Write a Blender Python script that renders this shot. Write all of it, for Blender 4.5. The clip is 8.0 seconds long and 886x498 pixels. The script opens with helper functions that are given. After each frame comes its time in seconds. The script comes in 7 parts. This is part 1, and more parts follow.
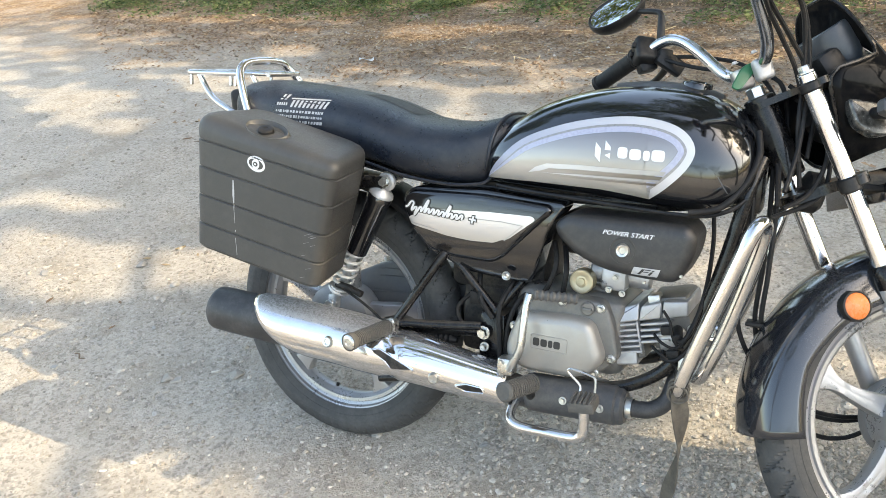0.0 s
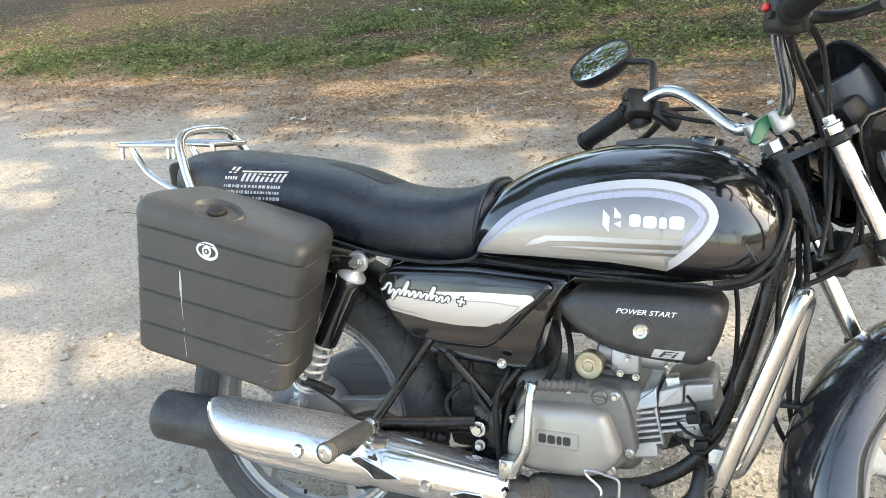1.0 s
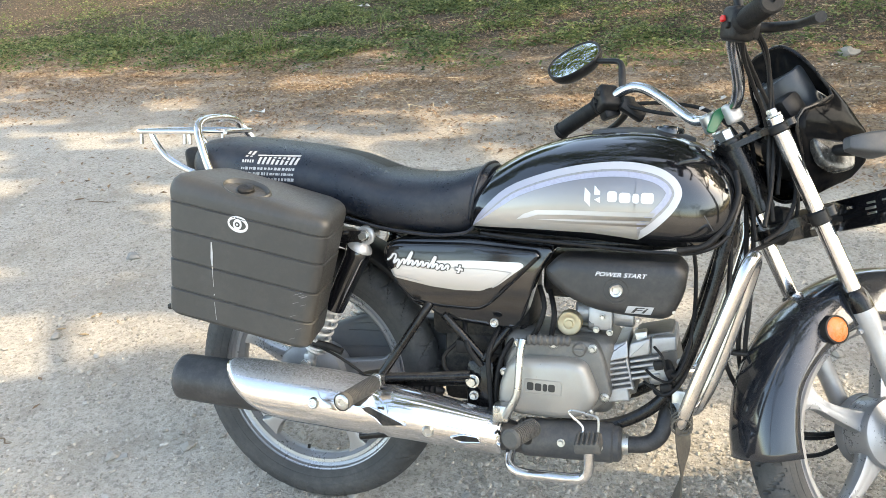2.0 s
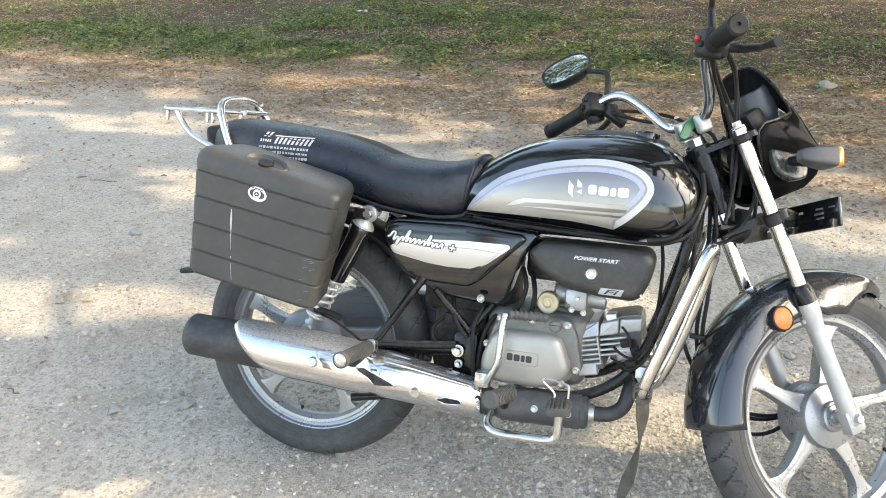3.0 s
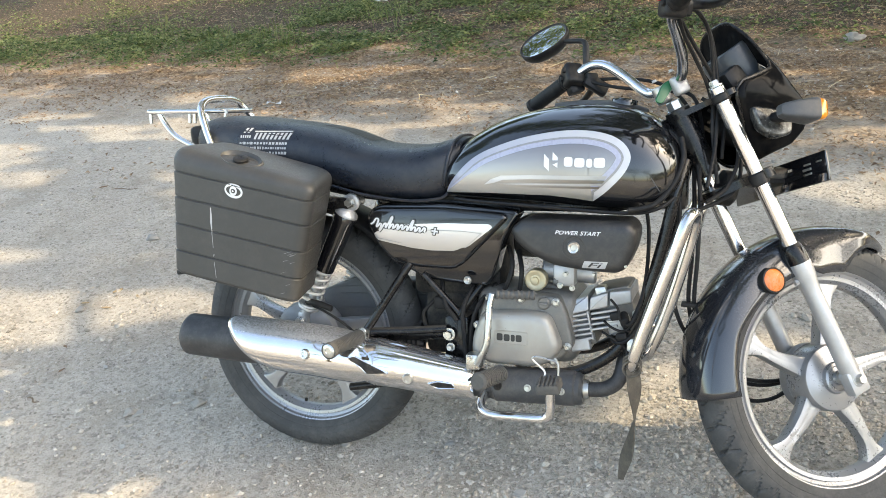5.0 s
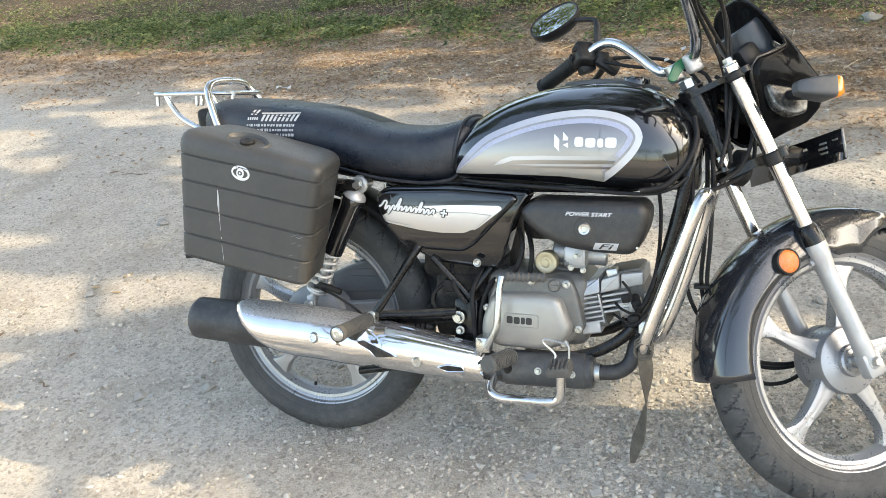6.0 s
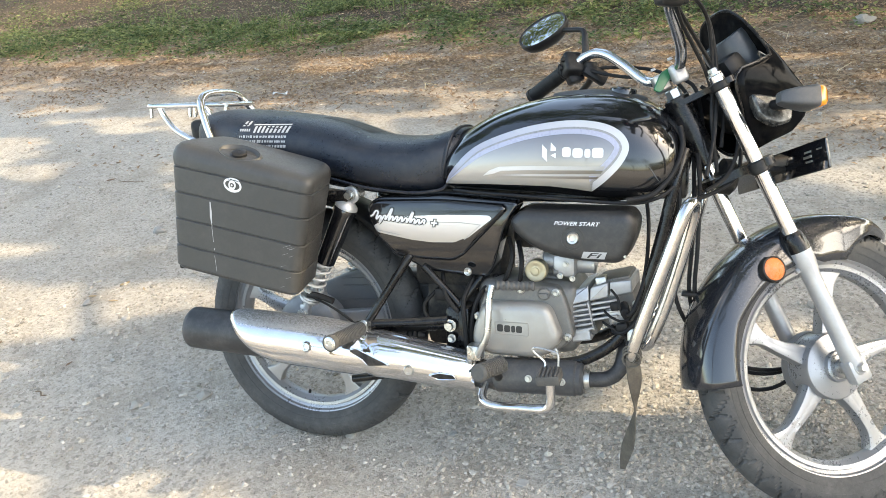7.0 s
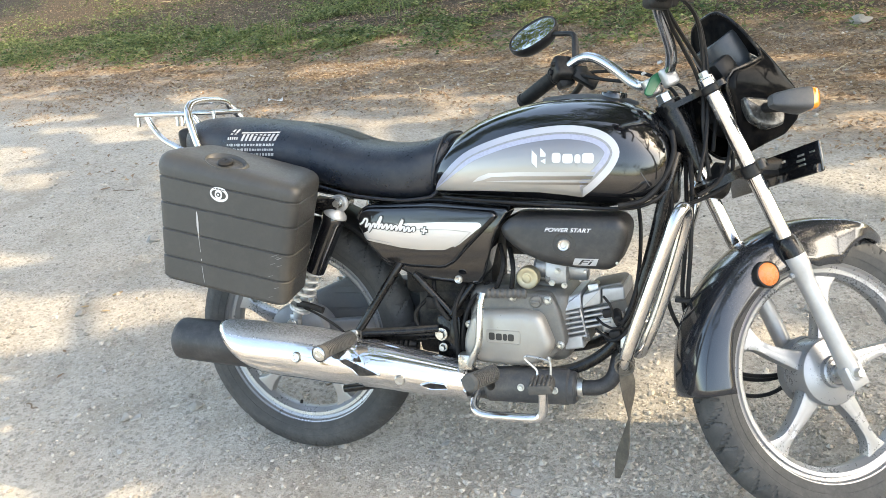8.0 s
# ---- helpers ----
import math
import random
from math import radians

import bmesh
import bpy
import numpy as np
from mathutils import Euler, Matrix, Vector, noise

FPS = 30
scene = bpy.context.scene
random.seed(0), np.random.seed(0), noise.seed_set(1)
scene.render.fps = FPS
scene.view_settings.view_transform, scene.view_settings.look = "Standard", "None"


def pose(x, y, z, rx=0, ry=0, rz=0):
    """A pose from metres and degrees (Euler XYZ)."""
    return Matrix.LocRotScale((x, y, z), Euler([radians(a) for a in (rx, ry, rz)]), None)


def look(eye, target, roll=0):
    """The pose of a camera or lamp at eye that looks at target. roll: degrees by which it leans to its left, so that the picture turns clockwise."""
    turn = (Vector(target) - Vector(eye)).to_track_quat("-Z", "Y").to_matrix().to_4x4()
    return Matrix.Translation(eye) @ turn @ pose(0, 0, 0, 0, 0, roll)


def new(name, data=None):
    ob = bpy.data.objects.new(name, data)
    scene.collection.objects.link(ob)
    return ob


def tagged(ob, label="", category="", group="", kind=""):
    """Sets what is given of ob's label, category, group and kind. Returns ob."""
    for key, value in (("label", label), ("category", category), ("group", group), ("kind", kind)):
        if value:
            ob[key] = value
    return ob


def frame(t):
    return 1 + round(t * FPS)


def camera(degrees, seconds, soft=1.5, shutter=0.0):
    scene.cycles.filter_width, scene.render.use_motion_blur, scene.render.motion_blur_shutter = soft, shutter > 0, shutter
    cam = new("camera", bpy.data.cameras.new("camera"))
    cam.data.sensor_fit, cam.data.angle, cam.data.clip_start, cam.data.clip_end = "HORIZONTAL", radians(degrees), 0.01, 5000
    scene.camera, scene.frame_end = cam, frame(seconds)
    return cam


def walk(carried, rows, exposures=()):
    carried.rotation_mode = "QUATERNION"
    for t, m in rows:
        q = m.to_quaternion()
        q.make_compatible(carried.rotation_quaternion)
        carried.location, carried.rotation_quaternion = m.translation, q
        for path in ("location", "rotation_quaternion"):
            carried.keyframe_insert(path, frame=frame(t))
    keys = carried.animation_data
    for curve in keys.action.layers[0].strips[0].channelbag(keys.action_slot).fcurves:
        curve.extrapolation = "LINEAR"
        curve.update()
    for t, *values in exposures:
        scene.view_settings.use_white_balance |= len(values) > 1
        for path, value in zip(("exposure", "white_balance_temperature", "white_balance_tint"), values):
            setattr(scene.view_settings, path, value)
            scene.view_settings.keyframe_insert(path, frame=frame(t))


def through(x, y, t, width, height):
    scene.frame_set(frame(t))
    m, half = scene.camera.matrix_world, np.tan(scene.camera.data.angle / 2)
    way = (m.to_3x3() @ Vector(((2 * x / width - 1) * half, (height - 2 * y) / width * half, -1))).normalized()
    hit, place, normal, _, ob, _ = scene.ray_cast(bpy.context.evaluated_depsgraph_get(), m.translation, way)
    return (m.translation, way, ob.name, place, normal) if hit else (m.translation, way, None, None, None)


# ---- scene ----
cam = camera(55.4, 8.0, soft=0.5)
PATH = [
    (0, (0.999, -1.41, 1.298), (0.194, 0.203, 0.432), -5.4),
    (0.5, (0.888, -1.344, 1.283), (0.134, 0.3, 0.43), -4.6),
    (0.8, (0.842, -1.282, 1.281), (0.148, 0.408, 0.517), -4.8),
    (1, (0.818, -1.245, 1.273), (0.161, 0.479, 0.5), -6.1),
    (1.2, (0.801, -1.245, 1.273), (0.235, 0.468, 0.501), -5.4),
    (1.5, (0.794, -1.306, 1.292), (0.262, 0.452, 0.502), -5.6),
    (1.7, (0.781, -1.373, 1.315), (0.253, 0.383, 0.516), -5.5),
    (2.8, (0.764, -1.683, 1.337), (0.286, 0.099, 0.565), -0.6),
    (3, (0.79, -1.686, 1.341), (0.319, 0.097, 0.568), -0.4),
    (3.5, (0.915, -1.647, 1.326), (0.458, 0.139, 0.553), -2.2),
    (4, (0.959, -1.627, 1.32), (0.509, 0.147, 0.515), -4.4),
    (4.5, (0.943, -1.626, 1.325), (0.447, 0.136, 0.519), -5.0),
    (4.7, (0.933, -1.635, 1.328), (0.391, 0.115, 0.525), -5.1),
    (5.8, (0.919, -1.624, 1.297), (0.315, 0.107, 0.497), -6.2),
    (6, (0.924, -1.619, 1.307), (0.321, 0.099, 0.48), -6.3),
    (6.5, (0.938, -1.615, 1.315), (0.336, 0.103, 0.486), -6.8),
    (7, (0.949, -1.623, 1.328), (0.346, 0.097, 0.505), -6.7),
    (7.5, (0.953, -1.611, 1.326), (0.355, 0.115, 0.512), -6.8),
    (8, (0.964, -1.593, 1.323), (0.359, 0.131, 0.509), -7.3),
]
walk(cam, [(t, look(eye, target, roll)) for t, eye, target, roll in PATH], [(0, 2.60, 7850, 5.6), (0.5, 2.68, 7850, 5.6), (1, 2.68, 7850, 5.6), (1.5, 2.71, 7850, 5.6), (3, 2.74, 7850, 5.6), (3.6, 2.70, 7850, 5.6), (3.95, 2.54, 7850, 5.6), (4.5, 2.53, 7850, 5.6), (6, 2.57, 7850, 5.6), (7.5, 2.71, 7850, 5.6), (8, 2.73, 7850, 5.6)])

# ---- light ----
TO_SUN = Vector((0.735, 0.10, 0.67)).normalized()
world = bpy.data.worlds.new("sky")
scene.world = world
world.use_nodes = True
wn = world.node_tree
sky = wn.nodes.new("ShaderNodeTexSky")
sky.sky_type = 'NISHITA'
sky.sun_disc = False
sky.sun_elevation = math.asin(TO_SUN.z)
sky.sun_rotation = math.atan2(TO_SUN.x, TO_SUN.y)
sky.air_density, sky.dust_density, sky.ozone_density = 1.0, 2.5, 1.0
wn.nodes["Background"].inputs[1].default_value = 0.15
wn.links.new(sky.outputs[0], wn.nodes["Background"].inputs[0])
sun = new("sun", bpy.data.lights.new("sun", 'SUN'))
sun.data.energy, sun.data.angle, sun.data.color = 1.0, radians(0.53), (1.0, 0.87, 0.69)
sun.matrix_world = look(TO_SUN * 30, (0, 0, 0))


# ---- materials ----
def material(name, colour, rough=0.5, metal=0.0, second=None, scale=20.0, amount=0.5, fine=200.0,
             bump=0.0, bump_scale=150.0, rough_vary=0.1, coat=0.0, dust=0.0, dust_colour=(0.36, 0.31, 0.25),
             spec=0.5, settle=0.0, dust_scale=60.0, reach=None, film=1.5, haze=0.04):
    """A surface with a base colour, a second colour in large patches and fine grain, dust and fine relief."""
    m = bpy.data.materials.new(name)
    m.use_nodes = True
    n, l = m.node_tree.nodes, m.node_tree.links
    bsdf = n["Principled BSDF"]
    bsdf.inputs["Metallic"].default_value = metal
    bsdf.inputs["Coat Weight"].default_value = coat
    bsdf.inputs["Coat Roughness"].default_value = haze
    bsdf.inputs["Coat IOR"].default_value = film
    bsdf.inputs["Specular IOR Level"].default_value = spec
    place = n.new("ShaderNodeTexCoord")
    big = n.new("ShaderNodeTexNoise")
    big.inputs["Scale"].default_value = scale
    big.inputs["Detail"].default_value = 6
    big.inputs["Roughness"].default_value = 0.65
    small = n.new("ShaderNodeTexNoise")
    small.inputs["Scale"].default_value = fine
    small.inputs["Detail"].default_value = 3
    for t in (big, small):
        l.new(place.outputs["Object"], t.inputs["Vector"])
    if second is None:
        second = tuple(c * 0.72 for c in colour)
    ramp = n.new("ShaderNodeMapRange")
    ramp.inputs["From Min"].default_value, ramp.inputs["From Max"].default_value = 0.35, 0.7
    ramp.inputs["To Max"].default_value = amount
    l.new(big.outputs["Fac"], ramp.inputs["Value"])
    mix = n.new("ShaderNodeMix")
    mix.data_type = 'RGBA'
    mix.inputs["A"].default_value, mix.inputs["B"].default_value = (*colour, 1), (*second, 1)
    l.new(ramp.outputs["Result"], mix.inputs["Factor"])
    out = mix.outputs["Result"]
    grain = n.new("ShaderNodeMapRange")
    grain.inputs["From Min"].default_value, grain.inputs["From Max"].default_value = 0.3, 0.75
    grain.inputs["To Min"].default_value = max(0.02, rough - rough_vary)
    grain.inputs["To Max"].default_value = min(1.0, rough + rough_vary)
    blend = n.new("ShaderNodeMath")
    blend.operation = 'ADD'
    half = n.new("ShaderNodeMath")
    half.operation = 'MULTIPLY'
    half.inputs[1].default_value = 0.5
    l.new(big.outputs["Fac"], blend.inputs[0])
    l.new(small.outputs["Fac"], blend.inputs[1])
    l.new(blend.outputs[0], half.inputs[0])
    l.new(half.outputs[0], grain.inputs["Value"])
    rough_out = grain.outputs["Result"]
    if dust > 0:
        spots = n.new("ShaderNodeTexNoise")
        spots.inputs["Scale"].default_value, spots.inputs["Detail"].default_value = dust_scale, 8
        spots.inputs["Roughness"].default_value = 0.8
        l.new(place.outputs["Object"], spots.inputs["Vector"])
        mul = n.new("ShaderNodeMath")
        mul.operation = 'MULTIPLY'
        l.new(spots.outputs["Fac"], mul.inputs[0])
        l.new(big.outputs["Fac"], mul.inputs[1])
        dr = n.new("ShaderNodeMapRange")
        dr.inputs["From Min"].default_value, dr.inputs["From Max"].default_value = 0.2, 0.42
        dr.inputs["To Max"].default_value = dust
        l.new(mul.outputs[0], dr.inputs["Value"])
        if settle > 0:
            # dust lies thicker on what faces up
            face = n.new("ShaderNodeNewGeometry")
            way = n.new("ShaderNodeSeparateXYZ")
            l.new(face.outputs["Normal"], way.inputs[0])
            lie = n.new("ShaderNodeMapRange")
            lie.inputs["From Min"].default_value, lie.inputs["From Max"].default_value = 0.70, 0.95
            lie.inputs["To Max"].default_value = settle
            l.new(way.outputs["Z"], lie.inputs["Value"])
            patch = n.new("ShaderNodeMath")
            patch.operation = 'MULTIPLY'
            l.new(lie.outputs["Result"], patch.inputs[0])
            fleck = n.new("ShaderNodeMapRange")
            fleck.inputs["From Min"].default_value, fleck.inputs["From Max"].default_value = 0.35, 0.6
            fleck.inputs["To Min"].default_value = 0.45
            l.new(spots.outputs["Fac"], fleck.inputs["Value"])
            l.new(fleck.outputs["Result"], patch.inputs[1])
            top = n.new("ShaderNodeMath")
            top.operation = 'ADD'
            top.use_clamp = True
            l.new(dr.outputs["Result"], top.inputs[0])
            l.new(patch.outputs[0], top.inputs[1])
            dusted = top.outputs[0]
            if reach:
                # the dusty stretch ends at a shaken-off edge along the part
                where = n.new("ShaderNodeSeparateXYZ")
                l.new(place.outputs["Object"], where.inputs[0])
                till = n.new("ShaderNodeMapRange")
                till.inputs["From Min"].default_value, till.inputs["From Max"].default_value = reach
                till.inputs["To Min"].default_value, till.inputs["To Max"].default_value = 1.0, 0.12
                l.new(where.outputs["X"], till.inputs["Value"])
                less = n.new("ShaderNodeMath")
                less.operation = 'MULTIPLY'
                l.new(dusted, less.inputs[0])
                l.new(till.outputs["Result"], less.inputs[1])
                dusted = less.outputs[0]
        else:
            dusted = dr.outputs["Result"]
        dm = n.new("ShaderNodeMix")
        dm.data_type = 'RGBA'
        dm.inputs["B"].default_value = (*dust_colour, 1)
        l.new(dusted, dm.inputs["Factor"])
        l.new(out, dm.inputs["A"])
        out = dm.outputs["Result"]
        rm = n.new("ShaderNodeMix")
        rm.inputs["B"].default_value = 0.85
        l.new(dusted, rm.inputs["Factor"])
        l.new(rough_out, rm.inputs["A"])
        rough_out = rm.outputs["Result"]
        if metal > 0:
            me = n.new("ShaderNodeMapRange")
            me.inputs["To Min"].default_value, me.inputs["To Max"].default_value = metal, 0.0
            l.new(dusted, me.inputs["Value"])
            l.new(me.outputs["Result"], bsdf.inputs["Metallic"])
    l.new(out, bsdf.inputs["Base Color"])
    l.new(rough_out, bsdf.inputs["Roughness"])
    if bump > 0:
        relief = n.new("ShaderNodeTexNoise")
        relief.inputs["Scale"].default_value, relief.inputs["Detail"].default_value = bump_scale, 4
        l.new(place.outputs["Object"], relief.inputs["Vector"])
        b = n.new("ShaderNodeBump")
        b.inputs["Strength"].default_value, b.inputs["Distance"].default_value = bump, 0.002
        l.new(relief.outputs["Fac"], b.inputs["Height"])
        l.new(b.outputs["Normal"], bsdf.inputs["Normal"])
    return m


PAINT = material("black_paint", (0.005, 0.0055, 0.007), 0.14, spec=0.12, coat=1.0, second=(0.008, 0.008, 0.010), rough_vary=0.04, dust=0.008, film=1.70, haze=0.075)
FENDER = material("fender_paint", (0.014, 0.016, 0.021), 0.22, spec=0.2, coat=0.95, scale=4, dust=0.06, dust_scale=200, dust_colour=(0.36, 0.35, 0.34), film=1.66, haze=0.08)
FRAME = material("frame_paint", (0.0055, 0.0055, 0.0065), 0.28, spec=0.2, coat=0.3, dust=0.06, settle=0.18)
# grimy black parts, and the painted shade of the heat shield's slots
GRIME_SHADE = material("grimy_shade_black", (0.012, 0.012, 0.013), 0.6, dust=0.22, spec=0.3)
PLASTIC = material("black_plastic", (0.0085, 0.009, 0.0105), 0.45, spec=0.28, bump=0.1, bump_scale=700, dust=0.07)
CASE = material("case_plastic", (0.033, 0.0328, 0.0322), 0.44, second=(0.040, 0.0392, 0.038), scale=9, bump=0.2, bump_scale=900, dust=0.05)
AIRBOX = material("airbox_plastic", (0.026, 0.026, 0.027), 0.42, bump=0.14, bump_scale=900, dust=0.08)
VINYL = material("seat_vinyl", (0.006, 0.0095, 0.017), 0.33, second=(0.009, 0.013, 0.022), bump=0.35, bump_scale=1100, dust=0.06)
RUBBER = material("tyre_rubber", (0.038, 0.0395, 0.041), 0.7, second=(0.052, 0.053, 0.053), scale=9, amount=0.7, bump=0.15, bump_scale=300, dust=0.30, dust_colour=(0.17, 0.163, 0.152), spec=0.4)
SOFT = material("soft_rubber", (0.009, 0.009, 0.010), 0.58, spec=0.25, bump=0.2, bump_scale=600, dust=0.06)
PEG = material("peg_rubber", (0.072, 0.070, 0.066), 0.7, bump=0.2, bump_scale=500, dust=0.16)
CHROME = material("chrome", (0.68, 0.68, 0.69), 0.13, 1.0, second=(0.58, 0.58, 0.585), scale=14, rough_vary=0.05, dust=0.18)
GUARD = material("guard_chrome", (0.58, 0.57, 0.56), 0.13, 1.0, second=(0.42, 0.41, 0.395), scale=10, rough_vary=0.06, dust=0.22, dust_scale=35)
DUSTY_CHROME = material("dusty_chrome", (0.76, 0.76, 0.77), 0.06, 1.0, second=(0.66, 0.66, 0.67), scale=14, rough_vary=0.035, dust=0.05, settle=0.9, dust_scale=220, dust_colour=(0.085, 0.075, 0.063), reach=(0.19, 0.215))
SMOKE = material("smoky_silver", (0.030, 0.031, 0.031), 0.24, 0.5, second=(0.17, 0.173, 0.17), scale=110, amount=0.9)
COWL = material("cowl_paint", (0.004, 0.0045, 0.0055), 0.3, spec=0.0, coat=0.14, rough_vary=0.04, dust=0.03)
DRUM = material("drum_grey", (0.27, 0.275, 0.285), 0.46, 0.4, second=(0.15, 0.15, 0.155), scale=18, dust=0.25, dust_colour=(0.26, 0.24, 0.21), bump=0.12, bump_scale=400)
POD = material("pod_plastic", (0.036, 0.042, 0.050), 0.34, second=(0.030, 0.035, 0.041), bump=0.05, bump_scale=800, dust=0.06)
SIGNAL = material("signal_plastic", (0.046, 0.051, 0.058), 0.45, bump=0.08, bump_scale=800, dust=0.10)
SLEEVE = material("sleeve_rubber", (0.085, 0.083, 0.080), 0.6, bump=0.1, dust=0.2)
CHAINCASE = material("chain_case_plastic", (0.125, 0.130, 0.136), 0.5, dust=0.15)
STEEL = material("zinc_steel", (0.62, 0.62, 0.60), 0.3, 1.0, scale=40, dust=0.25)
ALLOY = material("silver_wheel_paint", (0.33, 0.335, 0.35), 0.30, 0.6, second=(0.27, 0.275, 0.285), scale=8, dust=0.14)
FORK = material("fork_alloy", (0.46, 0.465, 0.475), 0.38, 0.55, dust=0.25)
ENGINE = material("engine_paint", (0.37, 0.358, 0.335), 0.36, 0.5, second=(0.30, 0.29, 0.27), scale=12, dust=0.35, bump=0.1, bump_scale=500)
ENGINE_DARK = material("engine_dark", (0.16, 0.157, 0.15), 0.45, 0.4, dust=0.4)
CAST = material("cast_aluminium", (0.50, 0.50, 0.51), 0.42, 0.7, second=(0.36, 0.36, 0.36), dust=0.25, bump=0.3, bump_scale=400)
CAN = material("can_grey", (0.050, 0.053, 0.058), 0.48, second=(0.062, 0.062, 0.063), scale=12, dust=0.2, bump=0.1, bump_scale=400)
EXHAUST = material("exhaust_black", (0.024, 0.024, 0.026), 0.5, second=(0.034, 0.033, 0.033), dust=0.25, dust_colour=(0.22, 0.21, 0.2), bump=0.1)
BRASS = material("brass_plating", (0.66, 0.55, 0.36), 0.42, 0.55, dust=0.25, dust_colour=(0.42, 0.37, 0.29))
ORANGE = material("orange_reflector", (0.72, 0.17, 0.03), 0.25, bump=0.4, bump_scale=600, dust=0.2)
AMBER = material("amber_lens", (0.75, 0.26, 0.02), 0.15, coat=0.5)
GREEN = material("green_plastic", (0.003, 0.11, 0.042), 0.35)
RED = material("red_plastic", (0.6, 0.02, 0.02), 0.35)
WHITE = material("white_sticker", (0.68, 0.68, 0.68), 0.3, coat=0.3, amount=0.15)
OFFWHITE = material("pale_print", (0.44, 0.44, 0.44), 0.5, fine=900, amount=0.6, scale=90)
COIL = material("spring_grey", (0.52, 0.52, 0.51), 0.4, 0.3, second=(0.42, 0.41, 0.39), dust=0.2)
LILAC = material("lilac_sticker", (0.34, 0.35, 0.445), 0.3, coat=0.5, scale=6, amount=0.1, haze=0.12)
GREY_LINE = material("grey_sticker", (0.24, 0.238, 0.24), 0.3, coat=0.5, scale=6, amount=0.2, haze=0.12)
INK = material("dark_ink", (0.03, 0.03, 0.03), 0.4)
STRAP = material("worn_strap", (0.070, 0.062, 0.052), 0.8, second=(0.10, 0.09, 0.07), scale=40, bump=0.5, bump_scale=900, dust=0.2)


def fade(name, low, high, axis, start, end, rough=0.25, metal=0.35):
    """A sticker whose colour fades from low to high along one axis of its thing."""
    m = material(name, low, rough, metal, coat=0.6, rough_vary=0.03, haze=0.14)
    n, l = m.node_tree.nodes, m.node_tree.links
    place = n.new("ShaderNodeTexCoord")
    xyz = n.new("ShaderNodeSeparateXYZ")
    l.new(place.outputs["Object"], xyz.inputs[0])
    r = n.new("ShaderNodeMapRange")
    r.inputs["From Min"].default_value, r.inputs["From Max"].default_value = start, end
    l.new(xyz.outputs[axis], r.inputs["Value"])
    grain = n.new("ShaderNodeTexNoise")
    grain.inputs["Scale"].default_value = 1500
    l.new(place.outputs["Object"], grain.inputs["Vector"])
    add = n.new("ShaderNodeMath")
    add.operation = 'MULTIPLY_ADD'
    add.inputs[1].default_value, add.inputs[2].default_value = 0.12, -0.06
    l.new(grain.outputs["Fac"], add.inputs[0])
    both = n.new("ShaderNodeMath")
    l.new(r.outputs["Result"], both.inputs[0])
    l.new(add.outputs[0], both.inputs[1])
    mix = n.new("ShaderNodeMix")
    mix.data_type = 'RGBA'
    mix.inputs["A"].default_value, mix.inputs["B"].default_value = (*low, 1), (*high, 1)
    l.new(both.outputs[0], mix.inputs["Factor"])
    l.new(mix.outputs["Result"], n["Principled BSDF"].inputs["Base Color"])
    return m


BAND = fade("band_sticker", (0.30, 0.305, 0.37), (0.49, 0.49, 0.515), "X", 0.45, 0.70, 0.3, 0.1)
SILVER = fade("silver_sticker", (0.42, 0.395, 0.36), (0.17, 0.17, 0.19), "Z", 0.695, 0.80)
SPEAR_LIGHT = fade("pale_spear_sticker", (0.54, 0.535, 0.53), (0.30, 0.29, 0.28), "X", 0.56, 0.76, 0.3, 0.1)
SPEAR = fade("spear_sticker", (0.40, 0.375, 0.34), (0.10, 0.088, 0.076), "X", 0.54, 0.74)
PEARL = fade("pearl_sticker", (0.46, 0.435, 0.40), (0.66, 0.66, 0.67), "Z", 0.56, 0.615)


def mirror_glass():
    m = bpy.data.materials.new("mirror_glass")
    m.use_nodes = True
    b = m.node_tree.nodes["Principled BSDF"]
    b.inputs["Base Color"].default_value = (0.88, 0.88, 0.82, 1)
    b.inputs["Metallic"].default_value, b.inputs["Roughness"].default_value = 1.0, 0.03
    return m


MIRROR = mirror_glass()


def clear_plastic():
    m = bpy.data.materials.new("clear_lens")
    m.use_nodes = True
    b = m.node_tree.nodes["Principled BSDF"]
    b.inputs["Base Color"].default_value = (0.9, 0.92, 0.92, 1)
    b.inputs["Transmission Weight"].default_value, b.inputs["Roughness"].default_value = 0.9, 0.06
    return m


LENS = clear_plastic()


# ---- shaping ----
def part(name, bm, mat, parent=None, label="", sharp=38):
    """Links a bmesh as one mesh object, smooth but for its sharp edges."""
    bmesh.ops.remove_doubles(bm, verts=bm.verts, dist=1e-6)
    bmesh.ops.recalc_face_normals(bm, faces=bm.faces)
    limit = radians(sharp)
    for f in bm.faces:
        f.smooth = True
    for e in bm.edges:
        e.smooth = not (len(e.link_faces) == 2 and e.calc_face_angle(0) > limit)
    me = bpy.data.meshes.new(name)
    bm.to_mesh(me)
    bm.free()
    me.materials.append(mat)
    ob = new(name, me)
    if parent is not None:
        ob.parent = parent
    return tagged(ob, label)


